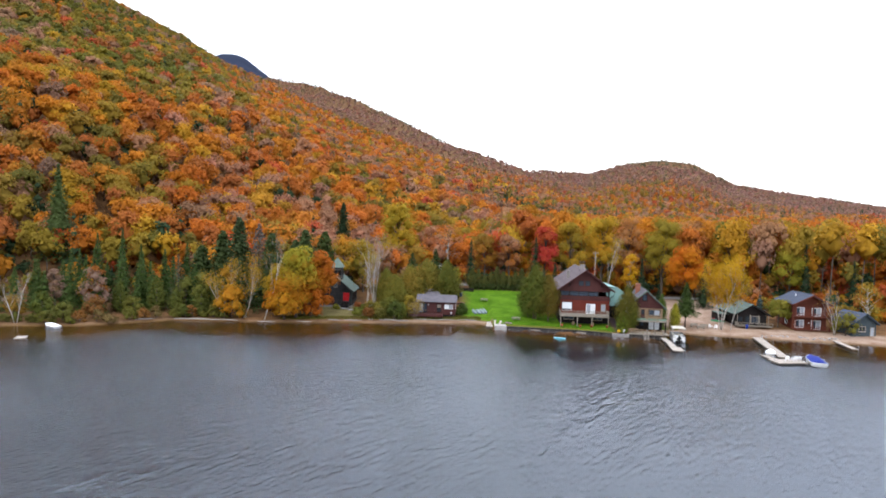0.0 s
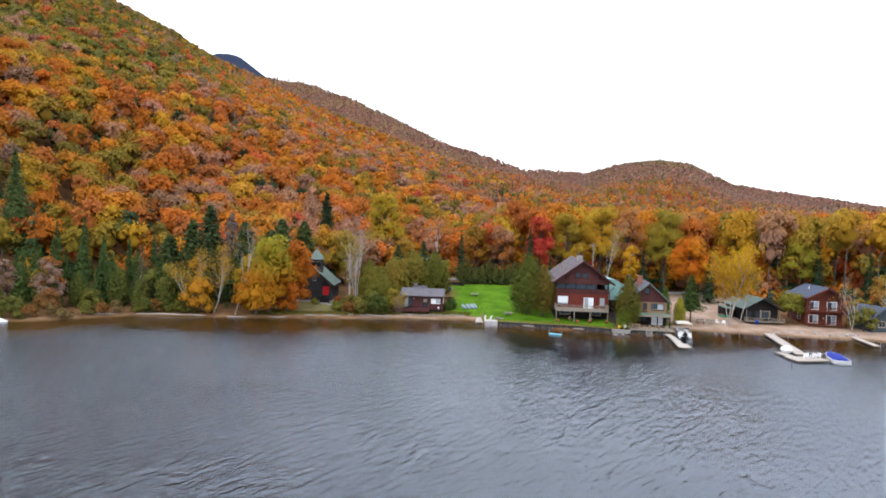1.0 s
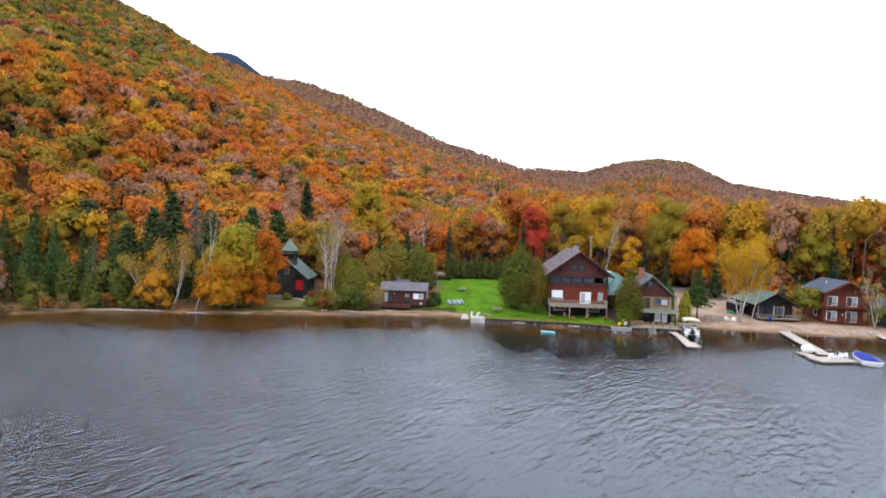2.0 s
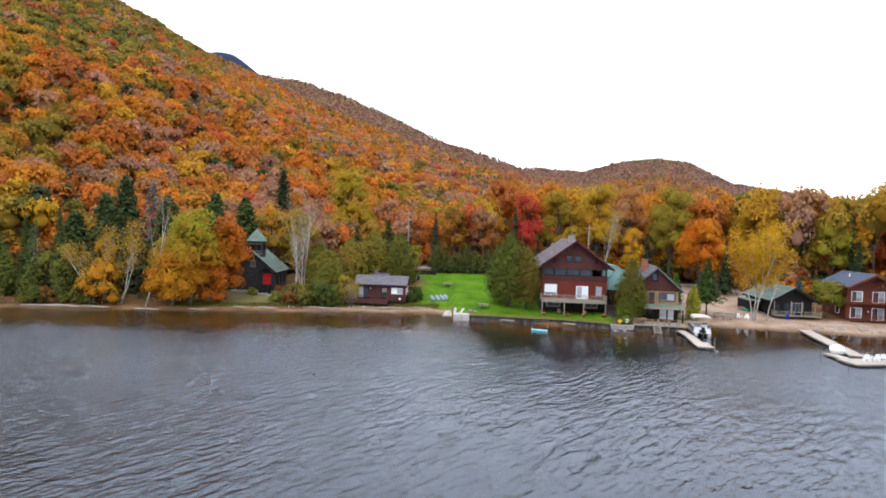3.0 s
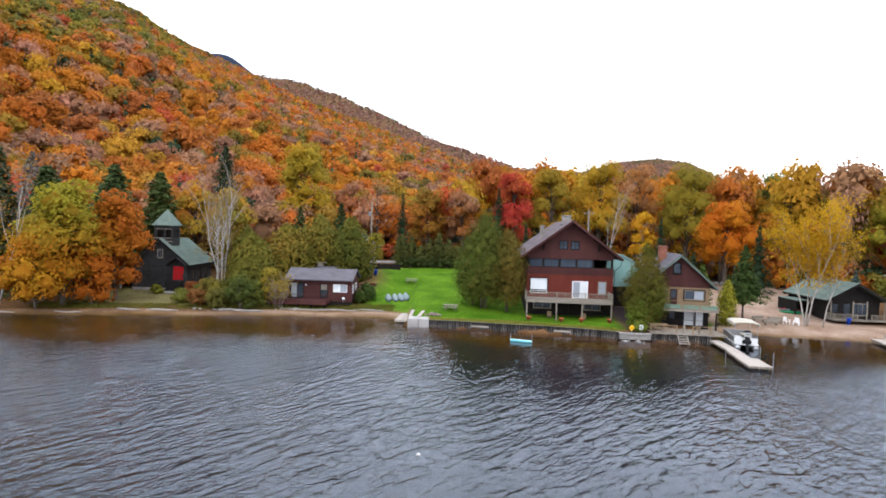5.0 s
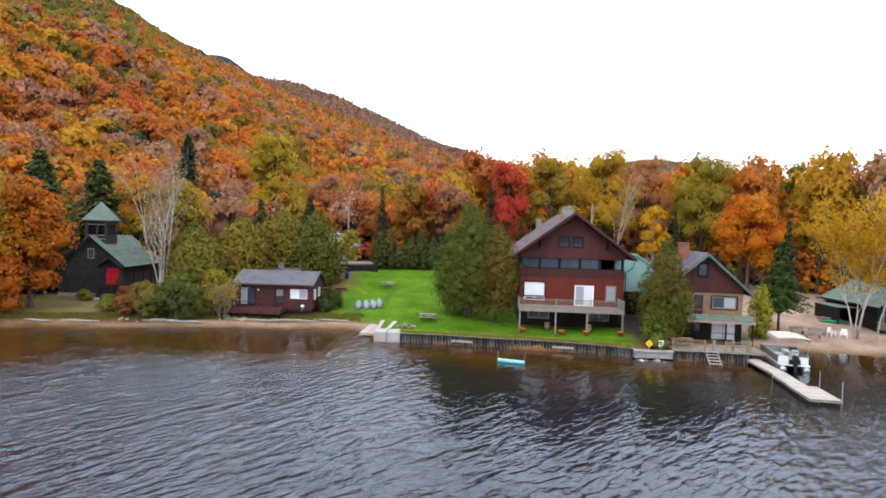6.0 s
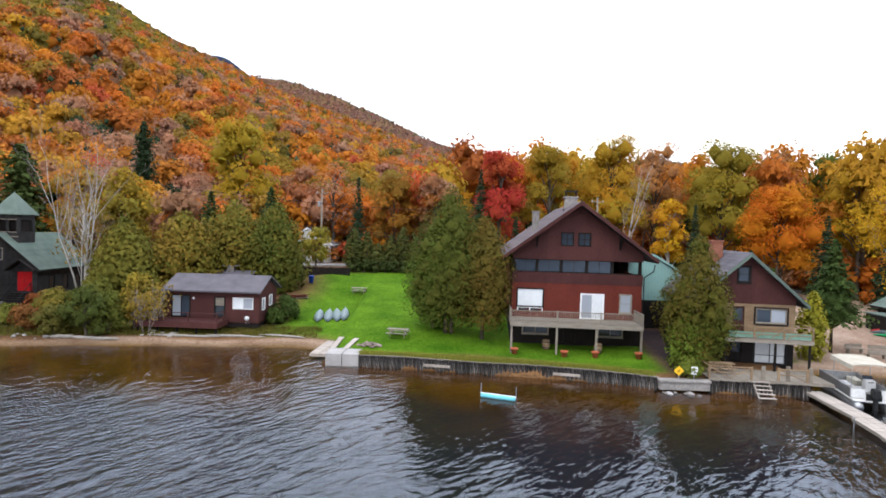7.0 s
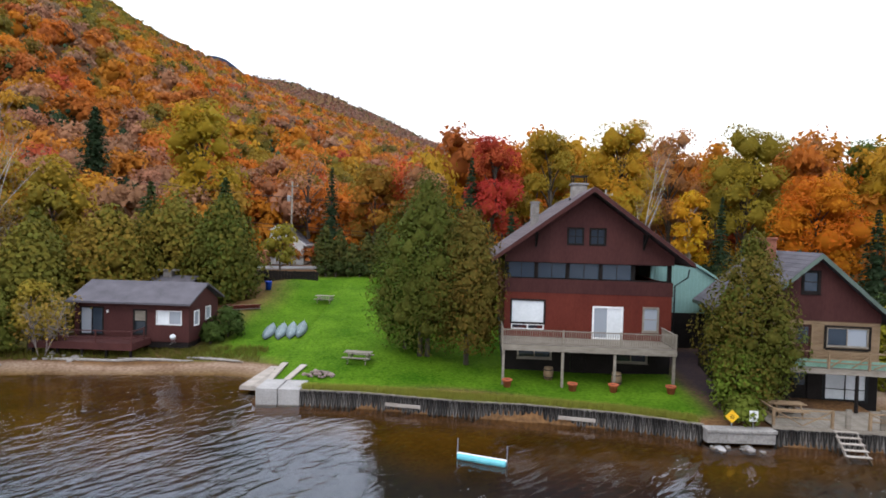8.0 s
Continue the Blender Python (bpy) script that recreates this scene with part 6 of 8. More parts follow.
build_concrete_block()
tagged(part("concrete_ledge", boxes((37.35, 40.85, 126.05, 126.6, 0.1, 0.66), (37.3, 40.9, 125.95, 126.65, 0.66, 0.84), bevel=0.03), M_OLDCONCRETE), "whitewashed concrete ledge between the two pilings", "ledge", kind="structure")


def build_shore_dock():
    ob = thing("shore_dock", "bleached white dock section lying against the concrete block", "dock", pose(12.0, 133.0, 0.3, 2.0, 0, -6))
    for i in range(9):
        part("plank", boxes((-1.1 + i * 0.18, -1.1 + i * 0.18 + 0.165, -0.2, 4.6, 0.06, 0.11), bevel=0.006), M_PALEWOOD, ob)
    part("frame", boxes((-1.12, 0.5, -0.22, -0.14, -0.14, 0.055), (-1.12, 0.5, 4.5, 4.58, -0.14, 0.055), (-1.12, -1.04, -0.14, 4.5, -0.14, 0.055), (0.42, 0.5, -0.14, 4.5, -0.14, 0.055)), M_PALEWOOD, ob)
    return ob


build_shore_dock()
for k, (x0, y0, x1, y1) in enumerate(((12.85, 132.6, 13.05, 135.4), (13.9, 132.7, 14.4, 135.1))):
    bm = bmesh.new()
    beam(bm, (x0, y0, 0.92), (x1, y1, float(height(x1, y1)) + 0.1), 0.42, 0.07)
    tagged(part("loose_plank", bm, M_PALEWOOD), "bleached plank lying on the grass by the dock", "plank")


def build_dock(name, label, rows, z=0.42, posts=()):
    """Straight dock sections: rows of (x0, y0, x1, y1, width)."""
    ob = thing(name, label, "dock")
    for x0, y0, x1, y1, w in rows:
        L = math.hypot(x1 - x0, y1 - y0)
        ang = math.atan2(y1 - y0, x1 - x0)
        sec = part("section_frame", boxes((0, L, -w / 2, -w / 2 + 0.06, -0.2, -0.045), (0, L, w / 2 - 0.06, w / 2, -0.2, -0.045), (0, 0.06, -w / 2 + 0.06, w / 2 - 0.06, -0.2, -0.045), (L - 0.06, L, -w / 2 + 0.06, w / 2 - 0.06, -0.2, -0.045)), M_GREYWOOD, ob)
        sec.matrix_basis = Matrix.Translation((x0, y0, z)) @ Matrix.Rotation(ang, 4, "Z")
        n = int(L / 0.2)
        shared = None
        for i in range(n):
            if shared is None:
                bm = boxes((0, L / n - 0.014, -w / 2 - 0.02, w / 2 + 0.02, -0.04, 0.0))
                p = part("plank", bm, M_PALEWOOD, sec)
                shared = p.data
            else:
                p = new("plank", shared)
                p.parent = sec
            p.matrix_basis = Matrix.Translation((i * L / n, 0, random.uniform(-0.004, 0.004)))
    for x, y, h in posts:
        part("dock_pipe", tube(bmesh.new(), [(x, y, -1.0), (x, y, z + h)], [0.035, 0.035], 7), M_METAL, ob)
    return ob


build_dock("pontoon_dock", "bent bleached wooden dock beside the pontoon boat", [(47.9, 125.9, 47.35, 120.0, 1.15), (47.2, 119.9, 46.6, 116.4, 1.3), (46.9, 116.6, 46.3, 112.9, 2.0)],
           posts=((48.0, 116.3, 1.2), (47.4, 112.9, 1.25), (46.0, 119.0, 0.35)))
build_dock("long_dock", "long white dock with a broad end platform", [(69.6, 130.1, 64.6, 110.6, 1.8), (60.7, 106.9, 66.4, 107.8, 3.0), (61.6, 112.0, 61.9, 108.0, 1.3)],
           posts=((67.9, 120.4, 1.1), (60.4, 106.0, 1.0), (65.4, 109.2, 1.2), (61.0, 112.3, 0.9)))
build_dock("short_dock", "short narrow white dock beyond the red house", [(86.0, 130.0, 84.2, 120.6, 1.1)], posts=((84.9, 120.6, 0.7),))


def build_pontoon_boat():
    ob = thing("pontoon_boat", "white pontoon boat with a cream canopy moored at the dock", "boat", pose(50.3, 123.3, 0, 0, 0, -14))
    for x in (-0.9, 0.9):
        part("pontoon", tube(bmesh.new(), [(x, -0.2, 0.1), (x, 0.1, 0.1), (x, 5.6, 0.1), (x, 6.4, 0.25)], [0.24, 0.33, 0.33, 0.08], 12), M_METAL, ob, "", True)
    part("deck_floor", boxes((-1.22, 1.22, 0.0, 6.1, 0.42, 0.52), bevel=0.02), M_WHITE, ob)
    part("fence_panel", boxes((-1.22, -1.17, 0.5, 6.0, 0.58, 1.2), bevel=0.01), M_METAL, ob)
    part("fence_panel", boxes((1.17, 1.22, 0.5, 6.0, 0.58, 1.2), bevel=0.01), M_METAL, ob)
    part("fence_panel", boxes((-1.17, 1.17, 5.95, 6.0, 0.58, 1.2), bevel=0.01), M_METAL, ob)
    for xa, xb in ((-1.17, -0.35), (0.35, 1.17)):
        part("stern_panel", boxes((xa, xb, 0.45, 0.5, 0.56, 1.15), bevel=0.01), M_WHITE, ob)
    rl = bmesh.new()
    for x in (-1.2, 1.2):
        tube(rl, [(x, 0.5, 1.28), (x, 6.0, 1.28)], [0.02, 0.02], 6)
    part("rail", rl, M_METAL, ob)
    for x0, y0, x1, y1 in ((-1.1, 0.7, -0.45, 2.6), (0.45, 0.7, 1.1, 1.8), (-1.1, 4.3, -0.5, 5.8), (0.5, 4.3, 1.1, 5.8)):
        s = part("seat", boxes((x0, x1, y0, y1, 0.54, 0.92), bevel=0.05), M_CREAM, ob, "cream vinyl bench seat")
    part("console", boxes((0.4, 1.05, 2.4, 3.0, 0.54, 1.35), bevel=0.05), M_WHITE, ob)
    part("windscreen", boxes((0.42, 1.03, 2.96, 2.98, 1.36, 1.6)), M_GLASS_BLUE, ob)
    part("steering_wheel", lathe(bmesh.new(), [(0.16, 0), (0.18, 0.015), (0.16, 0.03), (0.14, 0.015)], 12, (0.7, 2.3, 1.25)), M_BLACK, ob)
    for x in (-1.15, 1.15):
        for y in (0.6, 3.6):
            part("canopy_pole", tube(bmesh.new(), [(x, y, 0.55), (x * 0.98, y, 2.75)], [0.025, 0.025], 7), M_METAL, ob)
    bm = bmesh.new()
    prism(bm, [(-1.3, 2.46), (-1.27, 2.74), (-0.7, 2.84), (0, 2.87), (0.7, 2.84), (1.27, 2.74), (1.3, 2.46), (1.25, 2.46), (1.2, 2.68), (0.7, 2.77), (0, 2.80), (-0.7, 2.77), (-1.2, 2.68), (-1.25, 2.46)], 0.3, 3.9)
    part("canopy", bm, M_CREAM, ob, "cream canvas canopy")
    m = part("outboard_motor", boxes((-0.22, 0.22, -0.45, 0.15, 0.75, 1.35), (-0.12, 0.12, -0.3, 0.0, -0.5, 0.75), bevel=0.06), M_BLACK, ob, "black outboard motor")
    part("transom", boxes((-0.45, 0.45, 0.02, 0.12, 0.35, 0.95)), M_BLACK, ob)
    part("propeller_guard", boxes((-0.2, 0.2, -0.34, 0.02, -0.3, -0.24)), M_BLACK, m)
    return ob


build_pontoon_boat()


def hull_boat(name, label, m, L, W, H, hull, cover, cover_label):
    ob = thing(name, label, "boat", m)
    bm = bmesh.new()
    n = 13
    rings = []
    for i in range(n):
        t = i / (n - 1)
        w = W / 2 * (1 - max(0, (t - 0.45) / 0.55) ** 2.2) + 0.02
        z = H * (0.9 + 0.28 * t * t)
        keel = -0.18 + 0.25 * t ** 4
        rings.append([bm.verts.new(v) for v in ((-w, t * L, z), (-w * 0.92, t * L, 0.12 + keel * 0.3), (0, t * L, keel), (w * 0.92, t * L, 0.12 + keel * 0.3), (w, t * L, z))])
    for a, b in zip(rings, rings[1:]):
        for k in range(4):
            bm.faces.new((a[k], b[k], b[k + 1], a[k + 1]))
    bm.faces.new(rings[0])
    bmesh.ops.recalc_face_normals(bm, faces=bm.faces)
    part("hull", bm, hull, ob, "", True)
    bm = bmesh.new()
    rings = []
    for i in range(n):
        t = i / (n - 1)
        w = W / 2 * (1 - max(0, (t - 0.45) / 0.55) ** 2.2) + 0.05
        z = H * (0.9 + 0.28 * t * t)
        hump = 0.42 * math.sin(math.pi * min(1, t * 1.15)) + 0.05
        rings.append([bm.verts.new((w * s, t * L, z - 0.06 + hump * (1 - abs(s) ** 1.8) + (0.05 if abs(s) < 1 else 0) + 0.03 * math.sin(9 * t + 3 * s))) for s in (-1, -0.6, 0, 0.6, 1)])
    for a, b in zip(rings, rings[1:]):
        for k in range(4):
            bm.faces.new((a[k], a[k + 1], b[k + 1], b[k]))
    bm.faces.new(rings[0][::-1])
    bmesh.ops.recalc_face_normals(bm, faces=bm.faces)
    part("cover", bm, cover, ob, cover_label, True)
    tb = bmesh.new()
    for s in (-1, 1):
        tube(tb, [(s * (W / 2 * (1 - max(0, (i / 10 - 0.45) / 0.55) ** 2.2) + 0.05), i / 10 * L, H * (0.9 + 0.28 * (i / 10) ** 2) - 0.04) for i in range(11)], [0.035] * 11, 5)
    part("rub_rail", tb, hull, ob)
    return ob


hull_boat("motor_boat", "white motor boat under a royal blue canvas cover", pose(67.6, 104.9, 0.05, 0, 0, -17), 6.4, 2.5, 0.85, M_WHITE, M_BLUE, "royal blue canvas boat cover")
hull_boat("tarped_boat", "small boat under a white cover on the dock platform", pose(62.3, 111.0, 0.5, 0, 0, -30), 3.4, 1.5, 0.55, M_WHITE, M_WHITE, "white boat cover")
hull_boat("upturned_rowboat", "white rowing boat drawn up on the wild shore", pose(-75.0, 115.6, 0.05, 0, 0, 62), 4.4, 1.5, 0.5, M_WHITE, M_WHITE, "white boat cover")


def deck_chair(x, y, z, turn):
    ob = thing("deck_chair", "white slatted deck chair on the dock platform", "chair", pose(x, y, z, 0, 0, turn), "chairs on the dock")
    for i in range(4):
        part("seat_slat", boxes((-0.28, 0.28, -0.28 + i * 0.13, -0.17 + i * 0.13, 0.36, 0.385)), M_WHITE, ob)
    for i in range(4):
        x0 = -0.27 + i * 0.14
        part("back_slat", boxes((x0, x0 + 0.12, 0.25, 0.28, 0.4, 0.95)), M_WHITE, ob)
    for sx in (-0.3, 0.3):
        part("arm", boxes((sx - 0.05, sx + 0.05, -0.3, 0.3, 0.58, 0.61)), M_WHITE, ob)
        for sy in (-0.25, 0.25):
            part("leg", boxes((sx - 0.03, sx + 0.03, sy - 0.03, sy + 0.03, 0, 0.58)), M_WHITE, ob)
    return ob


ch = deck_chair(63.4, 107.3, 0.42, 160)
copy_thing(ch, pose(64.6, 107.5, 0.42, 0, 0, 190))
copy_thing(ch, pose(65.6, 107.8, 0.42, 0, 0, 170))


def build_float():
    ob = thing("swim_float", "turquoise foam float with a white edge moored off the lawn", "float", pose(25.65, 122.8, 0.08, 0, 0, -20))
    part("mat", tube(bmesh.new(), [(-1.15, 0, 0.05), (-1.1, 0, 0.05), (1.1, 0, 0.05), (1.15, 0, 0.05)], [0.12, 0.155, 0.155, 0.12], 10), M_FLOAT, ob, "", True)
    part("rail", boxes((-1.2, 1.2, -0.02, 0.16, 0.17, 0.20), bevel=0.01), M_WHITE, ob)
    for x in (-1.18, 1.18):
        part("mooring_pole", tube(bmesh.new(), [(x, 0.1, -0.5), (x, 0.1, 0.85)], [0.025, 0.025], 6), M_METAL, ob)
    return ob


build_float()
tagged(part("swim_raft", boxes((-0.85, 0.85, -1.0, 1.0, 0.0, 0.24), bevel=0.05), M_PALEWOOD), "bleached square swim raft floating off the wild shore", "raft").matrix_basis = pose(-74.8, 105.7, 0.05, 0, 0, 25)


def buoy(x, y, m, label):
    ob = thing("mooring_buoy", label, "buoy", pose(x, y, 0), "buoys")
    part("ball", lathe(bmesh.new(), [(0.02, -0.1), (0.09, -0.04), (0.11, 0.02), (0.08, 0.09), (0.03, 0.12)], 12), m, ob, "", True)
    part("ring", lathe(bmesh.new(), [(0.015, 0.12), (0.03, 0.135), (0.015, 0.15)], 8), M_METAL, ob)
    return ob


buoy(16.35, 90.6, M_WHITE, "small white mooring buoy on the water")
buoy(-1.4, 93.7, M_DARK, "small dark mooring buoy on the water")


def warning_sign(x, y, z, material, diamond, label):
    ob = thing("sign", label, "sign", pose(x, y, z))
    part("post", boxes((-0.03, 0.03, 0.0, 0.05, 0, 0.62)), M_METAL, ob)
    bm = bmesh.new()
    if diamond:
        prism(bm, [(0, 0.25), (0.36, 0.6), (0, 0.95), (-0.36, 0.6)], -0.03, -0.004)
        b = part("board", bm, material, ob)
        part("mark", boxes((-0.12, 0.12, -0.036, -0.031, 0.56, 0.60), (-0.09, 0.09, -0.036, -0.031, 0.66, 0.69), (-0.09, 0.09, -0.036, -0.031, 0.49, 0.52)), M_DARK, b)
    else:
        b = part("board", boxes((-0.22, 0.22, -0.03, -0.004, 0.4, 0.95), bevel=0.004), material, ob)
        part("mark", boxes((-0.05, 0.05, -0.036, -0.031, 0.46, 0.9)), M_METAL, b)
    return ob


warning_sign(38.7, 126.3, 0.84, M_YELLOW, True, "yellow diamond warning sign on the ledge")
warning_sign(39.75, 126.2, 0.84, M_WHITE, False, "small white notice board on the ledge")


# ---- driftwood, stones and tufts along the shore ----
def driftwood(x, y, L, ang, r):
    bm = bmesh.new()
    z = float(height(x, y)) + r * 0.6
    c, s = math.cos(radians(ang)), math.sin(radians(ang))
    pts = [(x + c * L * t, y + s * L * t, z + random.uniform(-0.03, 0.06)) for t in (-0.5, -0.2, 0.1, 0.3, 0.5)]
    tube(bm, pts, [r * k for k in (0.7, 1.0, 0.95, 0.8, 0.4)], 8)
    return tagged(part("driftwood_log", bm, M_DRIFT, None, "", True), "bleached driftwood log on the sand", "log", "driftwood logs")


for args in ((-9.4, 136.2, 5.0, -3, 0.16), (-11.8, 136.1, 2.0, 12, 0.2), (-2.0, 138.1, 6.5, 4, 0.13), (2.6, 138.6, 5.5, 2, 0.12), (6.8, 139.0, 4.5, -9, 0.11), (-19.5, 134.4, 4.0, 4, 0.12), (-23.5, 133.6, 3.0, -2, 0.12),
             (-52.0, 129.9, 7.0, 2, 0.16), (-56.0, 129.6, 5.0, 6, 0.14), (-46.5, 130.3, 4.5, -4, 0.13), (-63.5, 127.0, 4.0, 30, 0.12), (-38.0, 130.3, 4.0, 8, 0.12), (-30.0, 131.6, 3.5, 0, 0.10)):
    driftwood(*args)


def build_shore_stones():
    groups = (((-4.5, 138.4), 9, 1.6, 0.8), ((76, 131.6), 22, 5.0, 0.7), ((84, 130.4), 26, 4.0, 0.8), ((38.6, 125.7), 12, 1.3, 0.35), ((-14, 136.0), 8, 2.2, 0.5))
    for (cx, cy), n, sx, sy in groups:
        for i in range(n):
            x, y = cx + random.uniform(-sx, sx), cy + random.uniform(-sy, sy)
            r = random.uniform(0.12, 0.34)
            o = part("shore_stone", rock(bmesh.new(), 0, 0, 0, r), M_STONE if i % 3 else M_CONCRETE)
            o.matrix_basis = pose(x, y, max(float(height(x, y)), -0.1) + r * 0.25)
            tagged(o, "rounded grey stone at the water's edge", "stone", "stones along the shore")


build_shore_stones()

# ---- green-roofed cabin ----
def build_green_cabin():
    ob = thing("green_roofed_cabin", "dark low cabin with a pale green roof and railed porch", "cabin", pose(73.3, 140.3, 1.35, 0, 0, -3))
    W, D = 3.5, 10.0
    op = [(-1.3, -0.3, 0.1, 2.15), (0.1, 1.9, 0.6, 2.15), (-3.1, -1.9, 0.9, 2.0)]
    bm = bmesh.new()
    wall_with_holes(bm, -W, W, -0.3, 2.7, op, 0.15)
    box(bm, -W, -W + 0.15, 0.15, D, -0.3, 2.7)
    box(bm, W - 0.15, W, 0.15, D, -0.3, 2.7)
    box(bm, -W + 0.15, W - 0.15, D - 0.15, D, -0.3, 2.7)
    part("wall", bm, M_DARK, ob)
    window(ob, -1.3, -0.3, 0.1, 2.15, M_GLASS, M_DARK, rails=(0.5,), sill=False, name="door")
    window(ob, 0.1, 1.9, 0.6, 2.15, M_GLASS_BLUE, M_GREYWOOD, mull=(0.33, 0.66), sill=False)
    window(ob, -3.1, -1.9, 0.9, 2.0, M_GLASS, M_DARK)
    bm = bmesh.new()
    prism(bm, [(-W, 2.7), (W, 2.7), (0, 4.75)], 0, 0.15)
    prism(bm, [(-W, 2.7), (W, 2.7), (0, 4.75)], D - 0.15, D)
    part("gable_wall", bm, M_DARK, ob)
    gable_roof(ob, 4.15, 2.5, 4.95, -1.2, D + 0.4, M_ROOF_GREEN, 0.12, M_DARK)
    part("porch_floor", deck_boards(bmesh.new(), -W - 0.2, W + 0.6, -2.2, -0.05, 0.06), M_GREYWOOD, ob)
    railing(ob, [((-W - 0.1, -2.1), (-0.6, -2.1)), ((1.2, -2.1), (W + 0.5, -2.1)), ((-W - 0.1, -2.1), (-W - 0.1, -0.2))], 0.06, 0.85, M_GREYWOOD, M_GREYWOOD, post_at=((-W - 0.1, -2.1), (-0.6, -2.1), (1.2, -2.1), (W + 0.5, -2.1)))
    for x in (-W, -0.6, 1.2, W):
        part("porch_post", boxes((x - 0.06, x + 0.06, -1.1, -0.98, 0.06, 2.6)), M_GREYWOOD, ob)
    # lean-to on the yard side
    part("lean_to_roof", boxes((-W - 2.4, -W - 0.02, 3.2, 8.5, 1.95, 2.05)), M_ROOF_GREEN, ob)
    part("lean_to_wall", boxes((-W - 2.3, -W - 2.2, 3.3, 8.4, -0.2, 1.93)), M_DARK, ob)
    return ob


build_green_cabin()


def leaning_kayak(x, y, m, label, turn, tilt):
    ob = thing("kayak", label, "kayak", pose(x, y, float(height(x, y)) + 0.15, 0, tilt, turn), "kayaks by the cabin")
    bm = bmesh.new()
    n, L = 11, 3.2
    rings = []
    for i in range(n):
        t = -1 + 2 * i / (n - 1)
        w = 0.36 * (1 - abs(t) ** 2.2) + 0.01
        rings.append([bm.verts.new((w * math.cos(a), t * L / 2, 0.17 * (1 - t * t * 0.7) * math.sin(a))) for a in [2 * math.pi * k / 10 for k in range(10)]])
    for a, b in zip(rings, rings[1:]):
        for k in range(10):
            bm.faces.new((a[k], a[(k + 1) % 10], b[(k + 1) % 10], b[k]))
    bm.faces.new(rings[0])
    bm.faces.new(rings[-1][::-1])
    bmesh.ops.recalc_face_normals(bm, faces=bm.faces)
    part("hull", bm, m, ob, "", True)
    part("cockpit", lathe(bmesh.new(), [(0.2, 0.15), (0.24, 0.185), (0.2, 0.2), (0.16, 0.16)], 12), M_BLACK, ob)
    return ob


leaning_kayak(67.6, 144.6, M_PLASTIC_GREEN, "green plastic kayak on the sand by the cabin", 62, 10)
leaning_kayak(67.9, 145.6, M_CANOE, "pale blue kayak leaning by the cabin", 40, 60)
leaning_kayak(68.3, 146.2, M_PLASTIC_RED, "red plastic kayak leaning by the cabin", 30, 65)
build_bin(71.5, 138.4, M_PLASTIC_BLUE, "blue plastic bin in front of the porch")


# ---- red two-storey house ----
def build_red_house():
    ob = thing("red_house", "two-storey cedar-red house with a slate-blue roof and white windows", "house", pose(85.6, 138.4, 1.15, 0, 0, -4))
    W, D = 3.75, 7.5
    op = [(-3.0, -1.2, 0.4, 2.1), (0.6, 2.5, 0.1, 2.1), (-2.9, -1.2, 3.3, 5.0), (0.6, 2.5, 3.2, 5.0)]
    bm = bmesh.new()
    wall_with_holes(bm, -W, W, -0.3, 6.1, op, 0.18)
    wall_with_holes(bm, 0.18, D, -0.3, 6.1, [(2.0, 3.2, 0.9, 2.1), (4.6, 5.8, 3.6, 4.9)], 0.18, "y", -W)
    box(bm, W - 0.18, W, 0.18, D, -0.3, 6.1)
    box(bm, -W + 0.18, W - 0.18, D - 0.18, D, -0.3, 6.1)
    part("wall", bm, M_REDDISH, ob)
    for x0, x1, z0, z1 in op:
        window(ob, x0, x1, z0, z1, M_CURTAIN, M_WHITE, mull=(0.5,), split=(M_GLASS_BLUE, M_CURTAIN), sill=False)
    for y0, y1, z0, z1 in ((2.0, 3.2, 0.9, 2.1), (4.6, 5.8, 3.6, 4.9)):
        w = part("side_window", boxes((-W - 0.03, -W + 0.1, y0 - 0.05, y0 + 0.03, z0, z1), (-W - 0.03, -W + 0.1, y1 - 0.03, y1 + 0.05, z0, z1), (-W - 0.03, -W + 0.1, y0, y1, z1 - 0.03, z1 + 0.05), (-W - 0.03, -W + 0.1, y0, y1, z0 - 0.05, z0 + 0.03)), M_WHITE, ob)
        part("pane", boxes((-W + 0.04, -W + 0.05, y0, y1, z0, z1)), M_GLASS_BLUE, w)
    half, ze, rise = 4.5, 5.75, 2.3
    slope, top = rise / half, ze + rise - 0.08
    bm = bmesh.new()
    prism(bm, [(-W, 6.1), (W, 6.1), (W, top - W * slope), (0, top), (-W, top - W * slope)], 0, 0.18)
    prism(bm, [(-W, 6.1), (W, 6.1), (W, top - W * slope), (0, top), (-W, top - W * slope)], D - 0.18, D)
    part("gable_wall", bm, M_REDDISH, ob)
    gable_roof(ob, half, ze, ze + rise, -1.7, D + 0.5, M_ROOF_BLUE, 0.15, M_REDDISH)
    part("roof_vent", tube(bmesh.new(), [(-1.6, 3.2, 7.1), (-1.6, 3.2, 8.0)], [0.09, 0.09], 8), M_WHITE, ob)
    for z in (0.0, 2.95):
        part("balcony", deck_boards(bmesh.new(), -W, W + 0.2, -1.6, -0.02, z + 0.06), M_REDDISH, ob)
        railing(ob, [((-W + 0.05, -1.55), (W + 0.15, -1.55))], z + 0.06, 0.9, M_REDDISH, M_REDDISH, post_at=((-W + 0.05, -1.55), (0, -1.55), (W + 0.15, -1.55)))
    for x in (-W + 0.1, 0, W + 0.05):
        part("balcony_post", boxes((x - 0.07, x + 0.07, -1.6, -1.46, -0.3, 5.8)), M_REDDISH, ob)
    part("wall_lamp", boxes((-0.15, 0.0, -0.12, 0, 1.4, 1.7), bevel=0.02), M_WHITE, ob)
    return ob


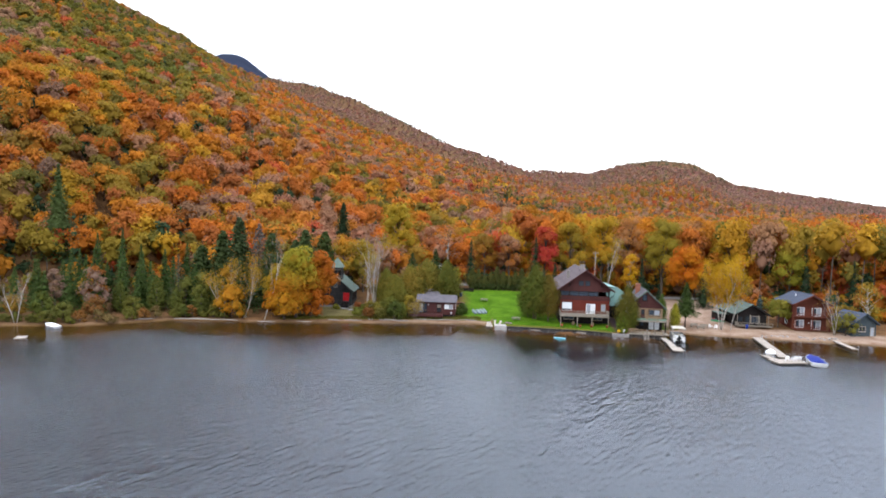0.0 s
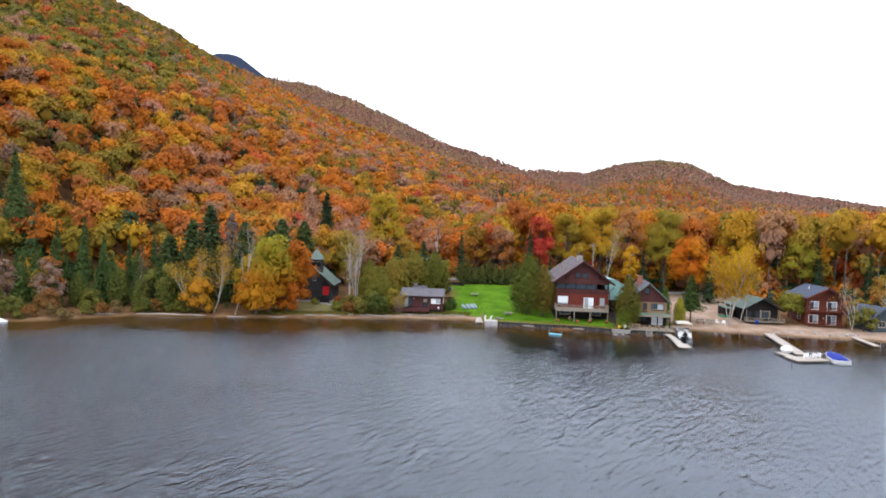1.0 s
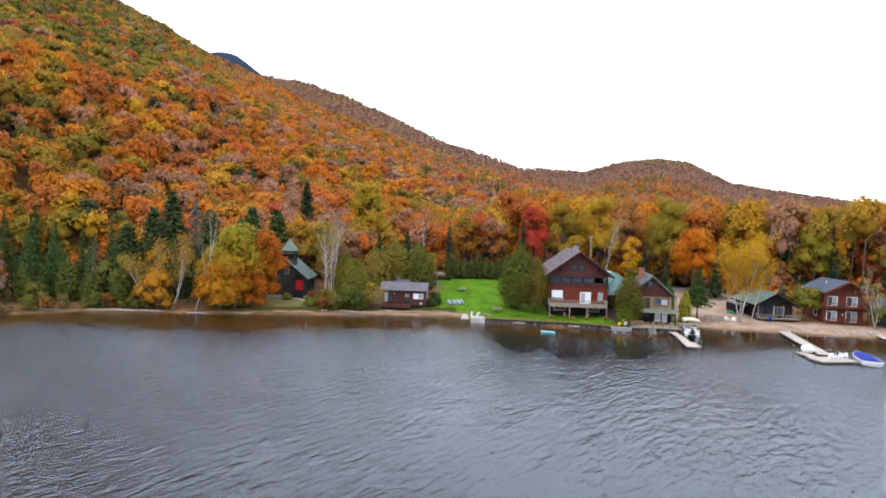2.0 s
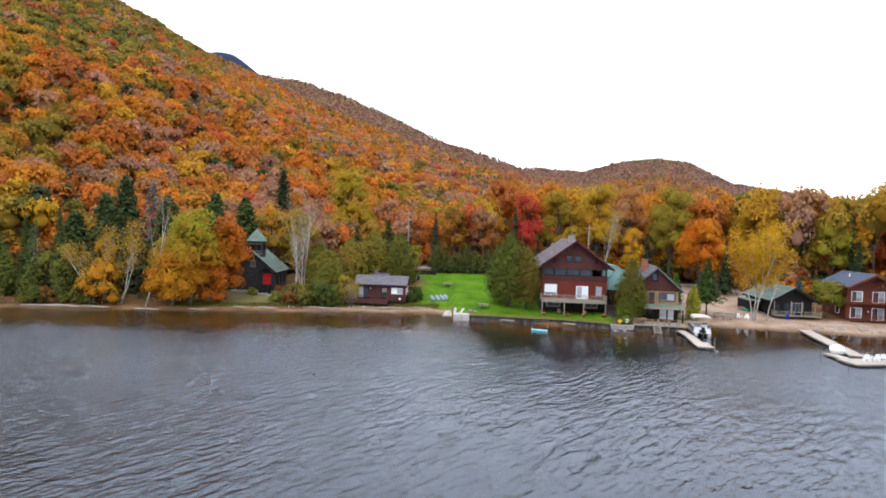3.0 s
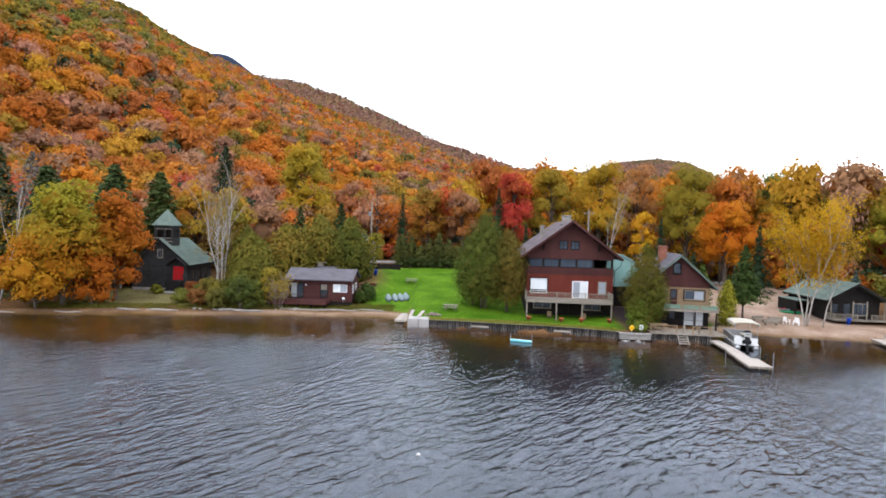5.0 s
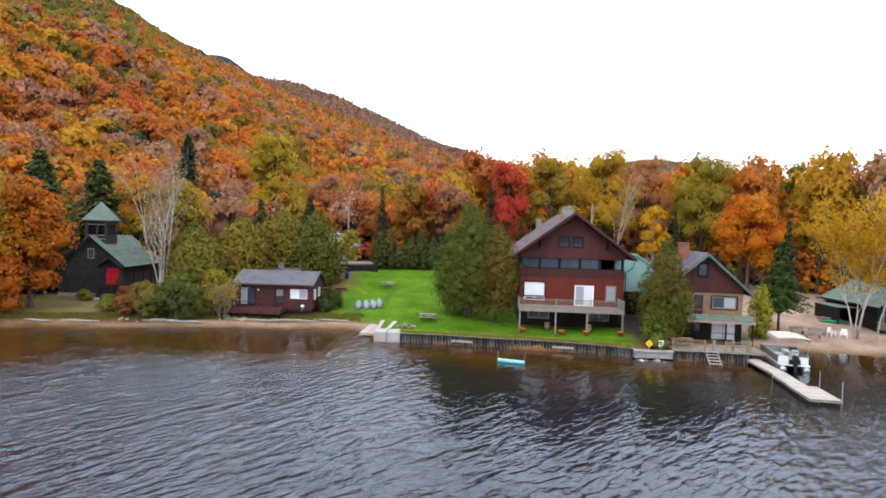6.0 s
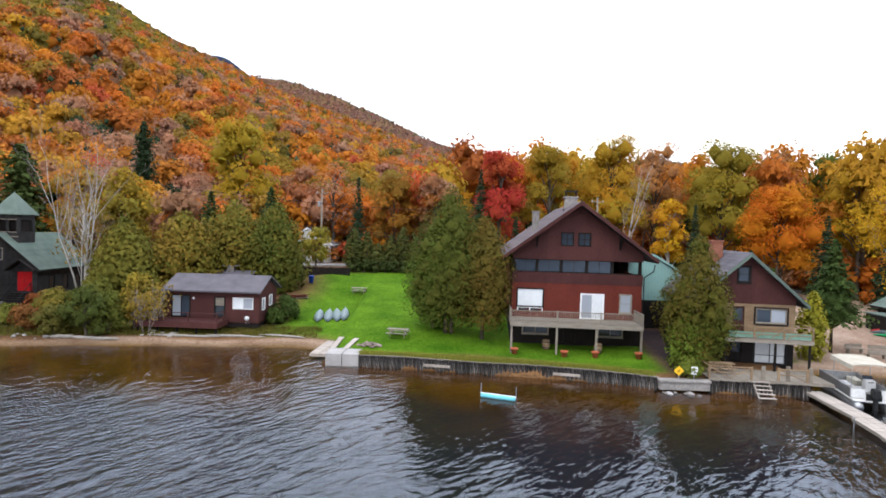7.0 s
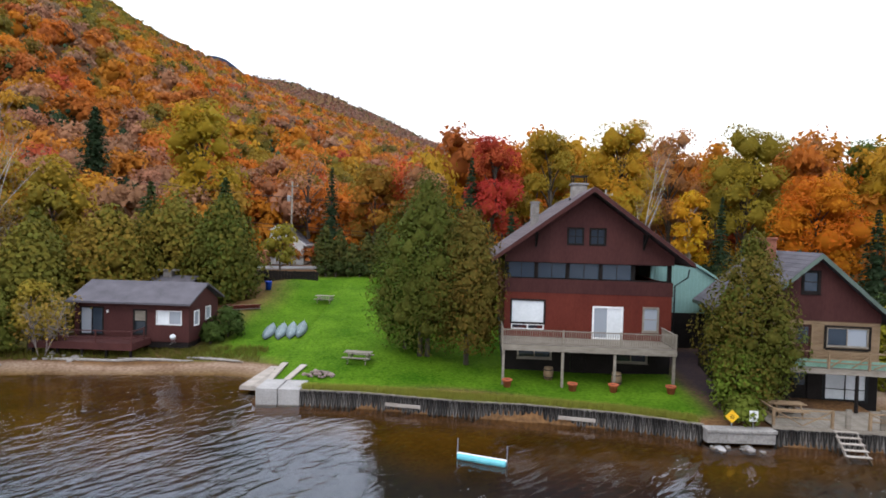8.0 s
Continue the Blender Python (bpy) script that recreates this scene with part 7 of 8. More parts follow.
build_red_house()


def build_teal_house():
    ob = thing("teal_cottage", "small grey-teal cottage with a dark slate roof by the water", "cottage", pose(94.8, 133.5, 0.7, 0, 0, 6))
    W, D = 2.8, 6.0
    bm = bmesh.new()
    wall_with_holes(bm, -W, W, -0.3, 3.1, [(-1.2, 0.3, 1.2, 2.4), (1.5, 2.4, 0.1, 2.1)], 0.15)
    box(bm, -W, -W + 0.15, 0.15, D, -0.3, 3.1)
    box(bm, W - 0.15, W, 0.15, D, -0.3, 3.1)
    box(bm, -W + 0.15, W - 0.15, D - 0.15, D, -0.3, 3.1)
    part("wall", bm, M_TEALWALL, ob)
    window(ob, -1.2, 0.3, 1.2, 2.3, M_GLASS, M_PALEWOOD, mull=(0.5,))
    window(ob, 1.5, 2.4, 0.1, 2.1, M_CURTAIN, M_GREYWOOD, sill=False, name="door")
    bm = bmesh.new()
    prism(bm, [(-W, 3.1), (W, 3.1), (0, 5.05)], 0, 0.15)
    prism(bm, [(-W, 3.1), (W, 3.1), (0, 5.05)], D - 0.15, D)
    part("gable_wall", bm, M_TEALWALL, ob)
    gable_roof(ob, 3.3, 2.75, 5.15, -0.6, D + 0.4, M_ROOF_BLUE, 0.14, M_TEALWALL)
    return ob


build_teal_house()


# ---- road, poles and wires ----
def build_road():
    bm = bmesh.new()
    prev = None
    for x in np.arange(-120, 260, 5.0):
        y = float(np.interp(x, [-120, -20, 0, 60, 90, 130, 260], [186, 176, 176.5, 178, 182, 186, 190]))
        z = float(height(x, y)) + 0.10
        cur = [bm.verts.new((x, y - 3.0, z)), bm.verts.new((x, y + 3.0, z))]
        if prev:
            bm.faces.new((prev[0], cur[0], cur[1], prev[1]))
        prev = cur
    ex = bmesh.ops.extrude_face_region(bm, geom=bm.faces[:])
    bmesh.ops.translate(bm, verts=[v for v in ex["geom"] if isinstance(v, bmesh.types.BMVert)], vec=(0, 0, -0.25))
    bmesh.ops.recalc_face_normals(bm, faces=bm.faces)
    return tagged(part("road", bm, M_ASPHALT), "pale worn road behind the houses", "road", kind="structure")


build_road()


def utility_pole(x, y, h, cross, label):
    z = float(height(x, y))
    ob = thing("utility_pole", label, "utility pole", pose(x, y, z), "utility poles")
    part("pole", tube(bmesh.new(), [(0, 0, -0.5), (0, 0, h)], [0.16, 0.11], 9), M_GREYWOOD, ob, "", True)
    part("crossarm", boxes((-0.9, 0.9, -0.16, -0.05, h - 0.75, h - 0.63)), M_GREYWOOD, ob)
    for sx in (-0.8, 0.8):
        part("insulator", lathe(bmesh.new(), [(0.05, 0), (0.07, 0.06), (0.03, 0.14)], 8, (sx, -0.1, h - 0.63)), M_WHITE, ob)
    if cross:
        part("transformer", lathe(bmesh.new(), [(0.2, 0), (0.27, 0.04), (0.27, 0.75), (0.2, 0.85), (0.05, 0.9)], 12, (-0.45, 0, h - 2.9)), M_METAL, ob, "pale grey transformer can")
    return ob


utility_pole(1.1, 179.8, 12.3, True, "weathered utility pole with a transformer by the road")
utility_pole(43.9, 171.5, 13.4, False, "pale utility pole behind the lodge")
utility_pole(100.0, 186.0, 12.0, False, "weathered utility pole along the road")


def wire(a, b, sag):
    bm = bmesh.new()
    pts = [Vector(a).lerp(Vector(b), t / 12) - Vector((0, 0, sag * 4 * (t / 12) * (1 - t / 12))) for t in range(13)]
    tube(bm, pts, [0.035] * 13, 4)
    return tagged(part("overhead_wire", bm, M_BLACK), "black overhead wire strung along the road", "wire", "overhead wires")


for dz, sg in ((11.6, 0.7), (7.6, 0.9), (7.1, 1.0)):
    wire((1.1, 179.7, 3.2 + dz), (45.2, 181.4, 3.4 + dz), sg)
    wire((45.2, 181.4, 3.4 + dz), (100, 185.9, 4.5 + dz), sg)
    wire((1.1, 179.7, 3.2 + dz), (-60, 186, 10 + dz), sg)


def build_fence():
    ob = thing("board_fence", "low dark board fence at the back of the lawn", "fence", pose(1.6, 163.6, float(height(5, 163.6))))
    for i in range(20):
        part("fence_board", boxes((i * 0.36, i * 0.36 + 0.34, 0, 0.04, -0.35, 1.0 + random.uniform(-0.04, 0.04))), M_DARK, ob)
    part("fence_rail", boxes((0, 7.2, 0.045, 0.1, 0.3, 0.4), (0, 7.2, 0.045, 0.1, 0.72, 0.82)), M_DARK, ob)
    return ob


build_fence()


def fire_pit_bench(x, y, turn):
    ob = thing("log_bench", "weathered bench round the sandy fire pit", "bench", pose(x, y, float(height(x, y)), 0, 0, turn), "benches round the fire pit")
    part("seat", boxes((-0.9, 0.9, -0.18, 0.18, 0.38, 0.44), bevel=0.01), M_GREYWOOD, ob)
    for sx in (-0.7, 0.7):
        part("leg", boxes((sx - 0.06, sx + 0.06, -0.15, 0.15, 0, 0.38)), M_GREYWOOD, ob)
    part("backrest", boxes((-0.9, 0.9, 0.18, 0.22, 0.5, 0.85), bevel=0.01), M_GREYWOOD, ob)
    return ob


fb = fire_pit_bench(59.6, 138.6, 10)
for fx, fy, ft in ((61.6, 138.2, -15), (60.4, 137.0, 180)):
    copy_thing(fb, pose(fx, fy, float(height(fx, fy)), 0, 0, ft))
copy_thing(ch, pose(63.0, 138.0, float(height(63.0, 138.0)), 0, 0, 20))
copy_thing(ch, pose(63.9, 137.3, float(height(63.9, 137.3)), 0, 0, -40))


def lot_grill():
    ob = thing("park_grill", "black grill on a post in the sandy lot", "grill", pose(63.5, 152.0, float(height(63.5, 152.0))))
    part("post", tube(bmesh.new(), [(0, 0, -0.2), (0, 0, 0.9)], [0.04, 0.04], 7), M_BLACK, ob)
    part("box", boxes((-0.3, 0.3, -0.22, 0.22, 0.9, 1.15), bevel=0.02), M_BLACK, ob)
    return ob


lot_grill()


def road_sign():
    ob = thing("road_sign", "yellow diamond road sign beside the road", "sign", pose(83.0, 171.5, float(height(83.0, 171.5))))
    part("post", boxes((-0.05, 0.05, 0, 0.06, -0.2, 3.0)), M_METAL, ob)
    bm = bmesh.new()
    prism(bm, [(0, 2.0), (0.6, 2.6), (0, 3.2), (-0.6, 2.6)], -0.04, -0.004)
    part("board", bm, M_YELLOW, ob)
    return ob


road_sign()


# ---- pale house half hidden behind the trees ----
def build_pale_house():
    ob = thing("pale_house", "pale grey house half hidden by trees across the road", "house", pose(-2.4, 185.0, float(height(-2.4, 185.0)), 0, 0, 0))
    bm = bmesh.new()
    wall_with_holes(bm, -4, 4, -0.5, 3.2, [(-2.5, -1.3, 1.0, 2.2), (0.8, 2.2, 1.0, 2.2)], 0.2)
    box(bm, -4, -3.8, 0.2, 7, -0.5, 3.2)
    box(bm, 3.8, 4, 0.2, 7, -0.5, 3.2)
    box(bm, -3.8, 3.8, 6.8, 7, -0.5, 3.2)
    prism(bm, [(-4, 3.2), (4, 3.2), (0, 5.6)], 0, 0.2)
    part("wall", bm, M_WHITE, ob)
    window(ob, -2.5, -1.3, 1.0, 2.2, M_GLASS, M_WHITE)
    window(ob, 0.8, 2.2, 1.0, 2.2, M_GLASS, M_WHITE)
    gable_roof(ob, 4.5, 3.0, 5.8, -0.4, 7.4, M_ROOF_GREY, 0.14, M_WHITE)
    return ob


build_pale_house()

# ---- long grass along the seawall and rough tufts on the bank ----
def grass_tufts(name, spots, tint, label, blades=7, tall=0.3):
    n = len(spots) * blades
    base = np.repeat(np.array(spots), blades, 0)
    a = rng.uniform(0, 6.28, n)
    off = rng.normal(size=(n, 2)) * 0.10
    lean = rng.uniform(0.1, 0.5, n)
    h = tall * rng.uniform(0.5, 1.25, n)
    p = np.stack([base[:, 0] + off[:, 0], base[:, 1] + off[:, 1], base[:, 2] - 0.03], 1)
    side = np.stack([-np.sin(a), np.cos(a), np.zeros(n)], 1) * 0.022
    tip = p + np.stack([np.cos(a) * lean * h, np.sin(a) * lean * h, h], 1)
    V = np.stack([p - side, p + side, tip], 1).reshape(-1, 3)
    F = np.arange(n * 3).reshape(-1, 3)
    me = vertices_mesh(name, V, F, M_LEAF)
    C = np.array(tint)[None] * rng.uniform(0.7, 1.35, (n, 1)) * rng.uniform(0.9, 1.1, (n, 3))
    add_colours(me, "tint", np.repeat(C, 3, 0))
    return tagged(new(name, me), label, "grass", kind="stuff")


def line_spots(line, n, depth):
    seg = [math.hypot(b[0] - a[0], b[1] - a[1]) for a, b in zip(line, line[1:])]
    out = []
    for (a, b, L) in zip(line, line[1:], seg):
        k = int(n * L / sum(seg))
        t = rng.uniform(0, 1, k)
        d = rng.uniform(0.42, depth, k)
        x, y = a[0] + (b[0] - a[0]) * t, a[1] + (b[1] - a[1]) * t + d
        out.append(np.stack([x, y, height(x, y)], 1))
    return np.concatenate(out)


grass_tufts("wall_grass", line_spots(WALL, 4200, 1.25), (0.225, 0.225, 0.045), "long yellow-green grass along the top of the seawall", tall=0.36)
bx = rng.uniform(-36, 10, 3000)
by = lerp_list(SHORE, bx) + rng.uniform(2.4, 5.5, 3000)
ok = (bx < 4) | (by > lerp_list(SHORE, bx) + 2.4)
grass_tufts("bank_grass", np.stack([bx, by, height(bx, by)], 1)[ok], (0.116, 0.109, 0.024), "rough grass on the bank above the sand", tall=0.34)
lx = rng.uniform(6, 42, 7000)
ly = rng.uniform(131, 167, 7000)
ok = (ly > lerp_list(SHORE, lx) + 1.6) & ~((lx > 26.5) & (lx < 42) & (ly > 132.0) & (ly < 152)) & ~((lx < 12.5) & (ly < 140.5))
grass_tufts("lawn_grass", np.stack([lx, ly, height(lx, ly)], 1)[ok], (0.048, 0.122, 0.008), "short mown lawn grass", blades=6, tall=0.10)

# ---- single trees ----
def leaf_object(name, c, u, size, tint, parent, material=None, flat=0.5, tint2=None, mix=None, lobes=None):
    V, F = leaf_tris(c, u, size, flat)
    n = len(c)
    V2, F2, N2 = cores(*lobes) if lobes is not None else (V[:0], F[:0], V[:0])
    me = vertices_mesh(name, np.concatenate([V, V2]), np.concatenate([F, F2 + len(V)]), material or M_LEAF, True)
    soft = np.concatenate([np.repeat(u + 0.22 * rng.normal(size=(n, 3)), 4, 0), N2]) + (0, 0, 0.2)
    me.normals_split_custom_set_from_vertices((soft / np.linalg.norm(soft, axis=1, keepdims=True)).astype(np.float32))
    T = np.array(tint)[None] * rng.uniform(0.82, 1.18, (n, 1)) * rng.uniform(0.94, 1.06, (n, 3))
    if tint2 is not None:
        k = (mix if mix is not None else rng.uniform(size=n))[:, None]
        T = T * (1 - k) + np.array(tint2)[None] * k * rng.uniform(0.82, 1.18, (n, 1))
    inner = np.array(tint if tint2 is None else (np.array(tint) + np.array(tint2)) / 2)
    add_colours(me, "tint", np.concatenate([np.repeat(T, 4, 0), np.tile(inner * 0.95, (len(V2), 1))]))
    ob = new(name, me)
    ob.parent = parent
    return ob


def limb_path(a, b, bow):
    a, b = np.array(a), np.array(b)
    mid = (a + b) / 2 + np.array((0, 0, bow))
    return [tuple(a), tuple(a * 0.35 + mid * 0.65), tuple(mid * 0.45 + b * 0.55), tuple(b)]


def broadleaf(x, y, h, r, tint, label, tint2=None, n=2600, size=0.17, base=0.22, bark=None, name="maple_tree", limbs=15, lean=(0, 0), thin=1.0, low=False, side_mix=None):
    """A broad tree: a tapered trunk, limbs, and leaf clumps round the limb ends."""
    z = float(height(x, y)) - 0.15
    ob = thing(name, label, "tree", pose(x, y, z))
    bm = bmesh.new()
    th = 0.72 * h
    R0 = 0.018 * h + 0.05
    ax = lambda t: np.array((lean[0] * t * h + 0.12 * math.sin(5 * t + x), lean[1] * t * h + 0.12 * math.cos(4 * t + y), t * h))
    tube(bm, [tuple(ax(t)) for t in (-0.03, 0.04, 0.25, 0.5, 0.72, 0.92)], [R0 * 1.35, R0, R0 * 0.8, R0 * 0.55, R0 * 0.34, R0 * 0.1], 8)
    tips = []
    for i in range(limbs):
        t = base * 0.9 + (0.78 - base * 0.9) * (i + 0.5) / limbs
        a = i * 2.4 + rng.uniform(-0.4, 0.4)
        zt = min(0.96, t + rng.uniform(0.08, 0.26))
        env = math.sin(math.pi * min(1, max(0.04, (zt - base * 0.6) / (1.06 - base * 0.6))) ** 0.8) ** 0.6
        q = r * env * rng.uniform(0.42, 0.74)
        p = ax(zt) + np.array((q * math.cos(a), q * math.sin(a), 0))
        tube(bm, limb_path(ax(t), p, 0.05 * h), [R0 * 0.36, R0 * 0.26, R0 * 0.17, R0 * 0.06], 5)
        tips.append(p)
    tips.append(ax(0.9))
    part("trunk", bm, bark or M_BARK, ob, "", True)
    tips = np.array(tips)
    k = len(tips)
    rad = rng.uniform(0.34, 0.50, k) * r
    which = rng.integers(0, k, n)
    u = unit(n)
    u[:, 2] = np.where(u[:, 2] < -0.5, -u[:, 2], u[:, 2])
    fill = np.where(rng.uniform(size=n) < 0.75, rng.uniform(0.8, 1.04, n), rng.uniform(0.2, 0.8, n))
    c = tips[which] + u * (rad[which] * fill)[:, None] * (1.0, 1.0, 0.9)
    c[:, 2] = np.maximum(c[:, 2], 0.25 if low else 0.6)
    mix = None
    if tint2 is not None:
        lobe = rng.uniform(0, 1, k) ** 1.5
        mix = np.clip(lobe[which] + rng.normal(size=n) * 0.12, 0, 1)
        if side_mix is not None:
            mix = np.clip(0.5 + (c[:, 2] / h - side_mix) * 3.0 + rng.normal(size=n) * 0.2, 0, 1)
    keep = rng.uniform(size=n) < thin
    out = c - ax(0.45)
    u = 0.5 * u + 0.55 * out / np.linalg.norm(out, axis=1, keepdims=True) + (0, 0, 0.15)
    u /= np.linalg.norm(u, axis=1, keepdims=True)
    leaf_object("crown", c[keep], u[keep], size, tint, ob, None, 0.45, tint2, None if mix is None else mix[keep], (tips, rad * 0.62) if thin > 0.9 else None)
    return ob


def spruce(x, y, h, r, label, tint="pine", n=1500, name="spruce_tree", bare=0.06, size=0.17, thin=1.0, full=1.05):
    """A spruce or pine: a straight stem with whorls of drooping sprays."""
    z = float(height(x, y)) - 0.1
    ob = thing(name, label, "tree", pose(x, y, z))
    bm = bmesh.new()
    tube(bm, [(0, 0, -0.3), (0, 0, h * 0.5), (0.05, 0, h * 0.98)], [0.012 * h + 0.05, 0.008 * h + 0.03, 0.015], 7)
    cs, us = [], []
    n = int(n * 1.5)
    levels = int(h / 0.40)
    for i in range(levels):
        t = bare + (1 - bare) * i / levels
        q = r * 1.28 * (1 - (t - bare) / (1 - bare)) ** full * rng.uniform(0.66, 1.1) + 0.06
        nb = max(4, int(6 + 3 * (1 - t)))
        for k in range(nb):
            a = 2 * math.pi * (k + rng.uniform(-0.3, 0.3)) / nb + i * 0.7
            L = q * rng.uniform(0.7, 1.1)
            if i % 2 == 0 and L > 0.8:
                tube(bm, [(0, 0, t * h), (L * 0.6 * math.cos(a), L * 0.6 * math.sin(a), t * h - 0.06 * L)], [0.03, 0.012], 3)
            m = max(2, int(n / (levels * nb) * (0.5 + q / r)))
            s = rng.uniform(0.15, 1.0, m) ** 0.7
            side = rng.normal(size=m) * 0.16 * L * s
            cs.append(np.stack([L * s * math.cos(a) - side * math.sin(a), L * s * math.sin(a) + side * math.cos(a), t * h - 0.22 * L * s ** 1.5 + rng.normal(size=m) * 0.06], 1))
            us.append(np.tile(np.array((0.35 * math.cos(a), 0.35 * math.sin(a), 0.87)), (m, 1)))
    part("trunk", bm, M_BARK, ob, "", True)
    c, u = np.concatenate(cs), np.concatenate(us)
    keep = rng.uniform(size=len(c)) < thin
    ts = bare + (1 - bare) * np.linspace(0.08, 0.9, max(6, int(h / 1.6)))
    inner = r * 1.28 * (1 - (ts - bare) / (1 - bare)) ** full * 0.52
    stem = np.stack([0 * ts, 0 * ts, ts * h], 1)
    leaf_object("crown", c[keep], u[keep], size, TINTS[tint] if isinstance(tint, str) else tint, ob, M_NEEDLE, 0.4, lobes=(stem, inner) if thin > 0.9 else None)
    return ob


def cedar(x, y, h, r, label, tint, tint2=None, n=5200, size=0.13, base=0.06, name="cedar_tree", peak=0.32, trunks=1, two_top=0.0):
    """A dense bushy cedar, its foliage in many lobes."""
    z = float(height(x, y)) - 0.1
    ob = thing(name, label, "tree", pose(x, y, z))
    bm = bmesh.new()
    for k in range(trunks):
        o = (k - (trunks - 1) / 2) * 0.55
        tube(bm, [(o, 0.1 * k, -0.2), (o * 0.8, 0, h * 0.25), (o * 0.2, 0, h * 0.85)], [0.2, 0.15, 0.03], 8)
    part("trunk", bm, M_BARK, ob, "", True)
    # foliage in many overlapping lobes round the stem
    k = int(26 + 3.2 * h)
    lt = (np.arange(k) + rng.uniform(0, 1, k)) / k
    la = np.arange(k) * 2.4 + rng.uniform(-0.5, 0.5, k)
    prof = np.where(lt < peak, 0.62 + 0.38 * np.sin(np.clip(lt / peak, 0, 1) * np.pi / 2), np.clip(1 - ((lt - peak) / (1 - peak)) ** 1.8, 0, 1) * 0.92 + 0.08)
    rad = r * (0.16 + 0.26 * prof) * rng.uniform(0.8, 1.25, k)
    q = np.maximum(r * prof * rng.uniform(0.88, 1.12, k) - rad * 0.8, 0.0)
    lobes = np.stack([q * np.cos(la), q * np.sin(la), h * (base + (0.97 - base) * lt)], 1)
    lobes[:, 2] = np.maximum(lobes[:, 2], rad * 0.9 + 0.15)
    which = rng.choice(k, n, p=rad ** 1.7 / np.sum(rad ** 1.7))
    v = unit(n)
    fill = np.where(rng.uniform(size=n) < 0.78, rng.uniform(0.85, 1.1, n), rng.uniform(0.25, 0.85, n))
    c = lobes[which] + v * (rad[which] * fill)[:, None] * (1.0, 1.0, 1.35)
    c[:, 2] = np.clip(c[:, 2], 0.12, None)
    away = c * (1, 1, 0) + (0, 0, 0.4)
    u = 0.36 * v + 0.7 * away / np.linalg.norm(away, axis=1, keepdims=True) + (0, 0, 0.3)
    u /= np.linalg.norm(u, axis=1, keepdims=True)
    patch = rng.uniform(0, 1, k) ** 1.3
    mix = np.clip(patch[which] + rng.normal(size=n) * 0.15, 0, 1) if tint2 is not None else None
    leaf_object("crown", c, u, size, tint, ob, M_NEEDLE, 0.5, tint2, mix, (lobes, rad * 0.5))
    return ob


def bare_tree(x, y, h, label, stems=3, spread=0.16, bark=None, lean=(0, 0), leaves=0, tint=None, name="birch_tree", twigs=True, r0=None, start=0.3):
    """A bare tree, forking three times into fine twigs, with few leaves left if any."""
    z = float(height(x, y)) - 0.15
    ob = thing(name, label, "tree", pose(x, y, z))
    bm = bmesh.new()
    tw = bmesh.new()
    tips = []

    def grow(p, d, L, r, depth):
        pts, rr = [p], [r]
        q = Vector(p)
        dd = Vector(d).normalized()
        for i in range(3):
            dd = (dd + Vector(rng.normal(size=3)) * 0.13 + Vector((0, 0, 0.07))).normalized()
            q = q + dd * (L / 3)
            pts.append(tuple(q))
            rr.append(r * (1 - 0.26 * (i + 1)))
        tube(bm if depth < 2 else tw, pts, rr, 7 if depth == 0 else (5 if depth == 1 else 3))
        if depth >= 4:
            tips.append(tuple(q))
            return
        kids = (7, 4, 3, 3)[depth]
        for k in range(kids):
            t = start + (1 - start) * (k + rng.uniform(0.2, 1.0)) / kids if depth == 0 else rng.uniform(0.35, 1.0)
            j = min(2, int(t * 3))
            base = Vector(pts[j]).lerp(Vector(pts[j + 1]), t * 3 - j)
            side = Vector(rng.normal(size=3))
            side.z = abs(side.z) * 0.5
            nd = (dd * 0.85 + side.normalized() * 0.55 + Vector((0, 0, 0.30))).normalized()
            grow(tuple(base), nd, L * rng.uniform(0.36, 0.54), max(r * 0.36, 0.011), depth + 1)
        tips.append(tuple(q))

    for s in range(stems):
        a = s * 6.28 / max(stems, 1) + 0.6
        d = Vector((spread * math.cos(a) * (stems > 1) + lean[0], spread * math.sin(a) * (stems > 1) + lean[1], 1))
        grow((0.18 * math.cos(a) * (stems > 1), 0.18 * math.sin(a) * (stems > 1), -0.1), d, h * (0.78 if s == 0 else rng.uniform(0.6, 0.74)), r0 or 0.011 * h, 0)
    part("trunk", bm, bark or M_BIRCH, ob, "", True)
    part("branchwork", tw, M_TWIG if bark is None else bark, ob)
    if leaves:
        T = np.array(tips)
        pick = rng.integers(0, len(T), leaves)
        c = T[pick] + rng.normal(size=(leaves, 3)) * 0.5
        leaf_object("crown", c, unit(leaves), 0.12, tint, ob, None, 0.6)
    return ob


G = TINTS
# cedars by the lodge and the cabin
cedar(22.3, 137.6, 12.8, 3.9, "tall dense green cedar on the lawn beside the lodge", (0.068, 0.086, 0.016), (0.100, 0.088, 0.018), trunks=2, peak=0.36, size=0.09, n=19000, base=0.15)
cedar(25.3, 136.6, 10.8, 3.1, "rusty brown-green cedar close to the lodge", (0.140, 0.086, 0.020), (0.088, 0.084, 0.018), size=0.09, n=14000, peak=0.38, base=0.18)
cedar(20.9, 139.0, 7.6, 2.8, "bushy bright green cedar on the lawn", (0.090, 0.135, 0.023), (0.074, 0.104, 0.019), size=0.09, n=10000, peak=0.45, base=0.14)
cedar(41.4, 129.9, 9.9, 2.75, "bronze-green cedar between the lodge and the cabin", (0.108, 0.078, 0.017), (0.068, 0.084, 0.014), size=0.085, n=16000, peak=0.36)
cedar(40.4, 129.3, 4.4, 1.6, "low bright green cedar at the cabin's corner", (0.108, 0.146, 0.022), None, n=2800, peak=0.4, size=0.10, name="cedar_shrub")
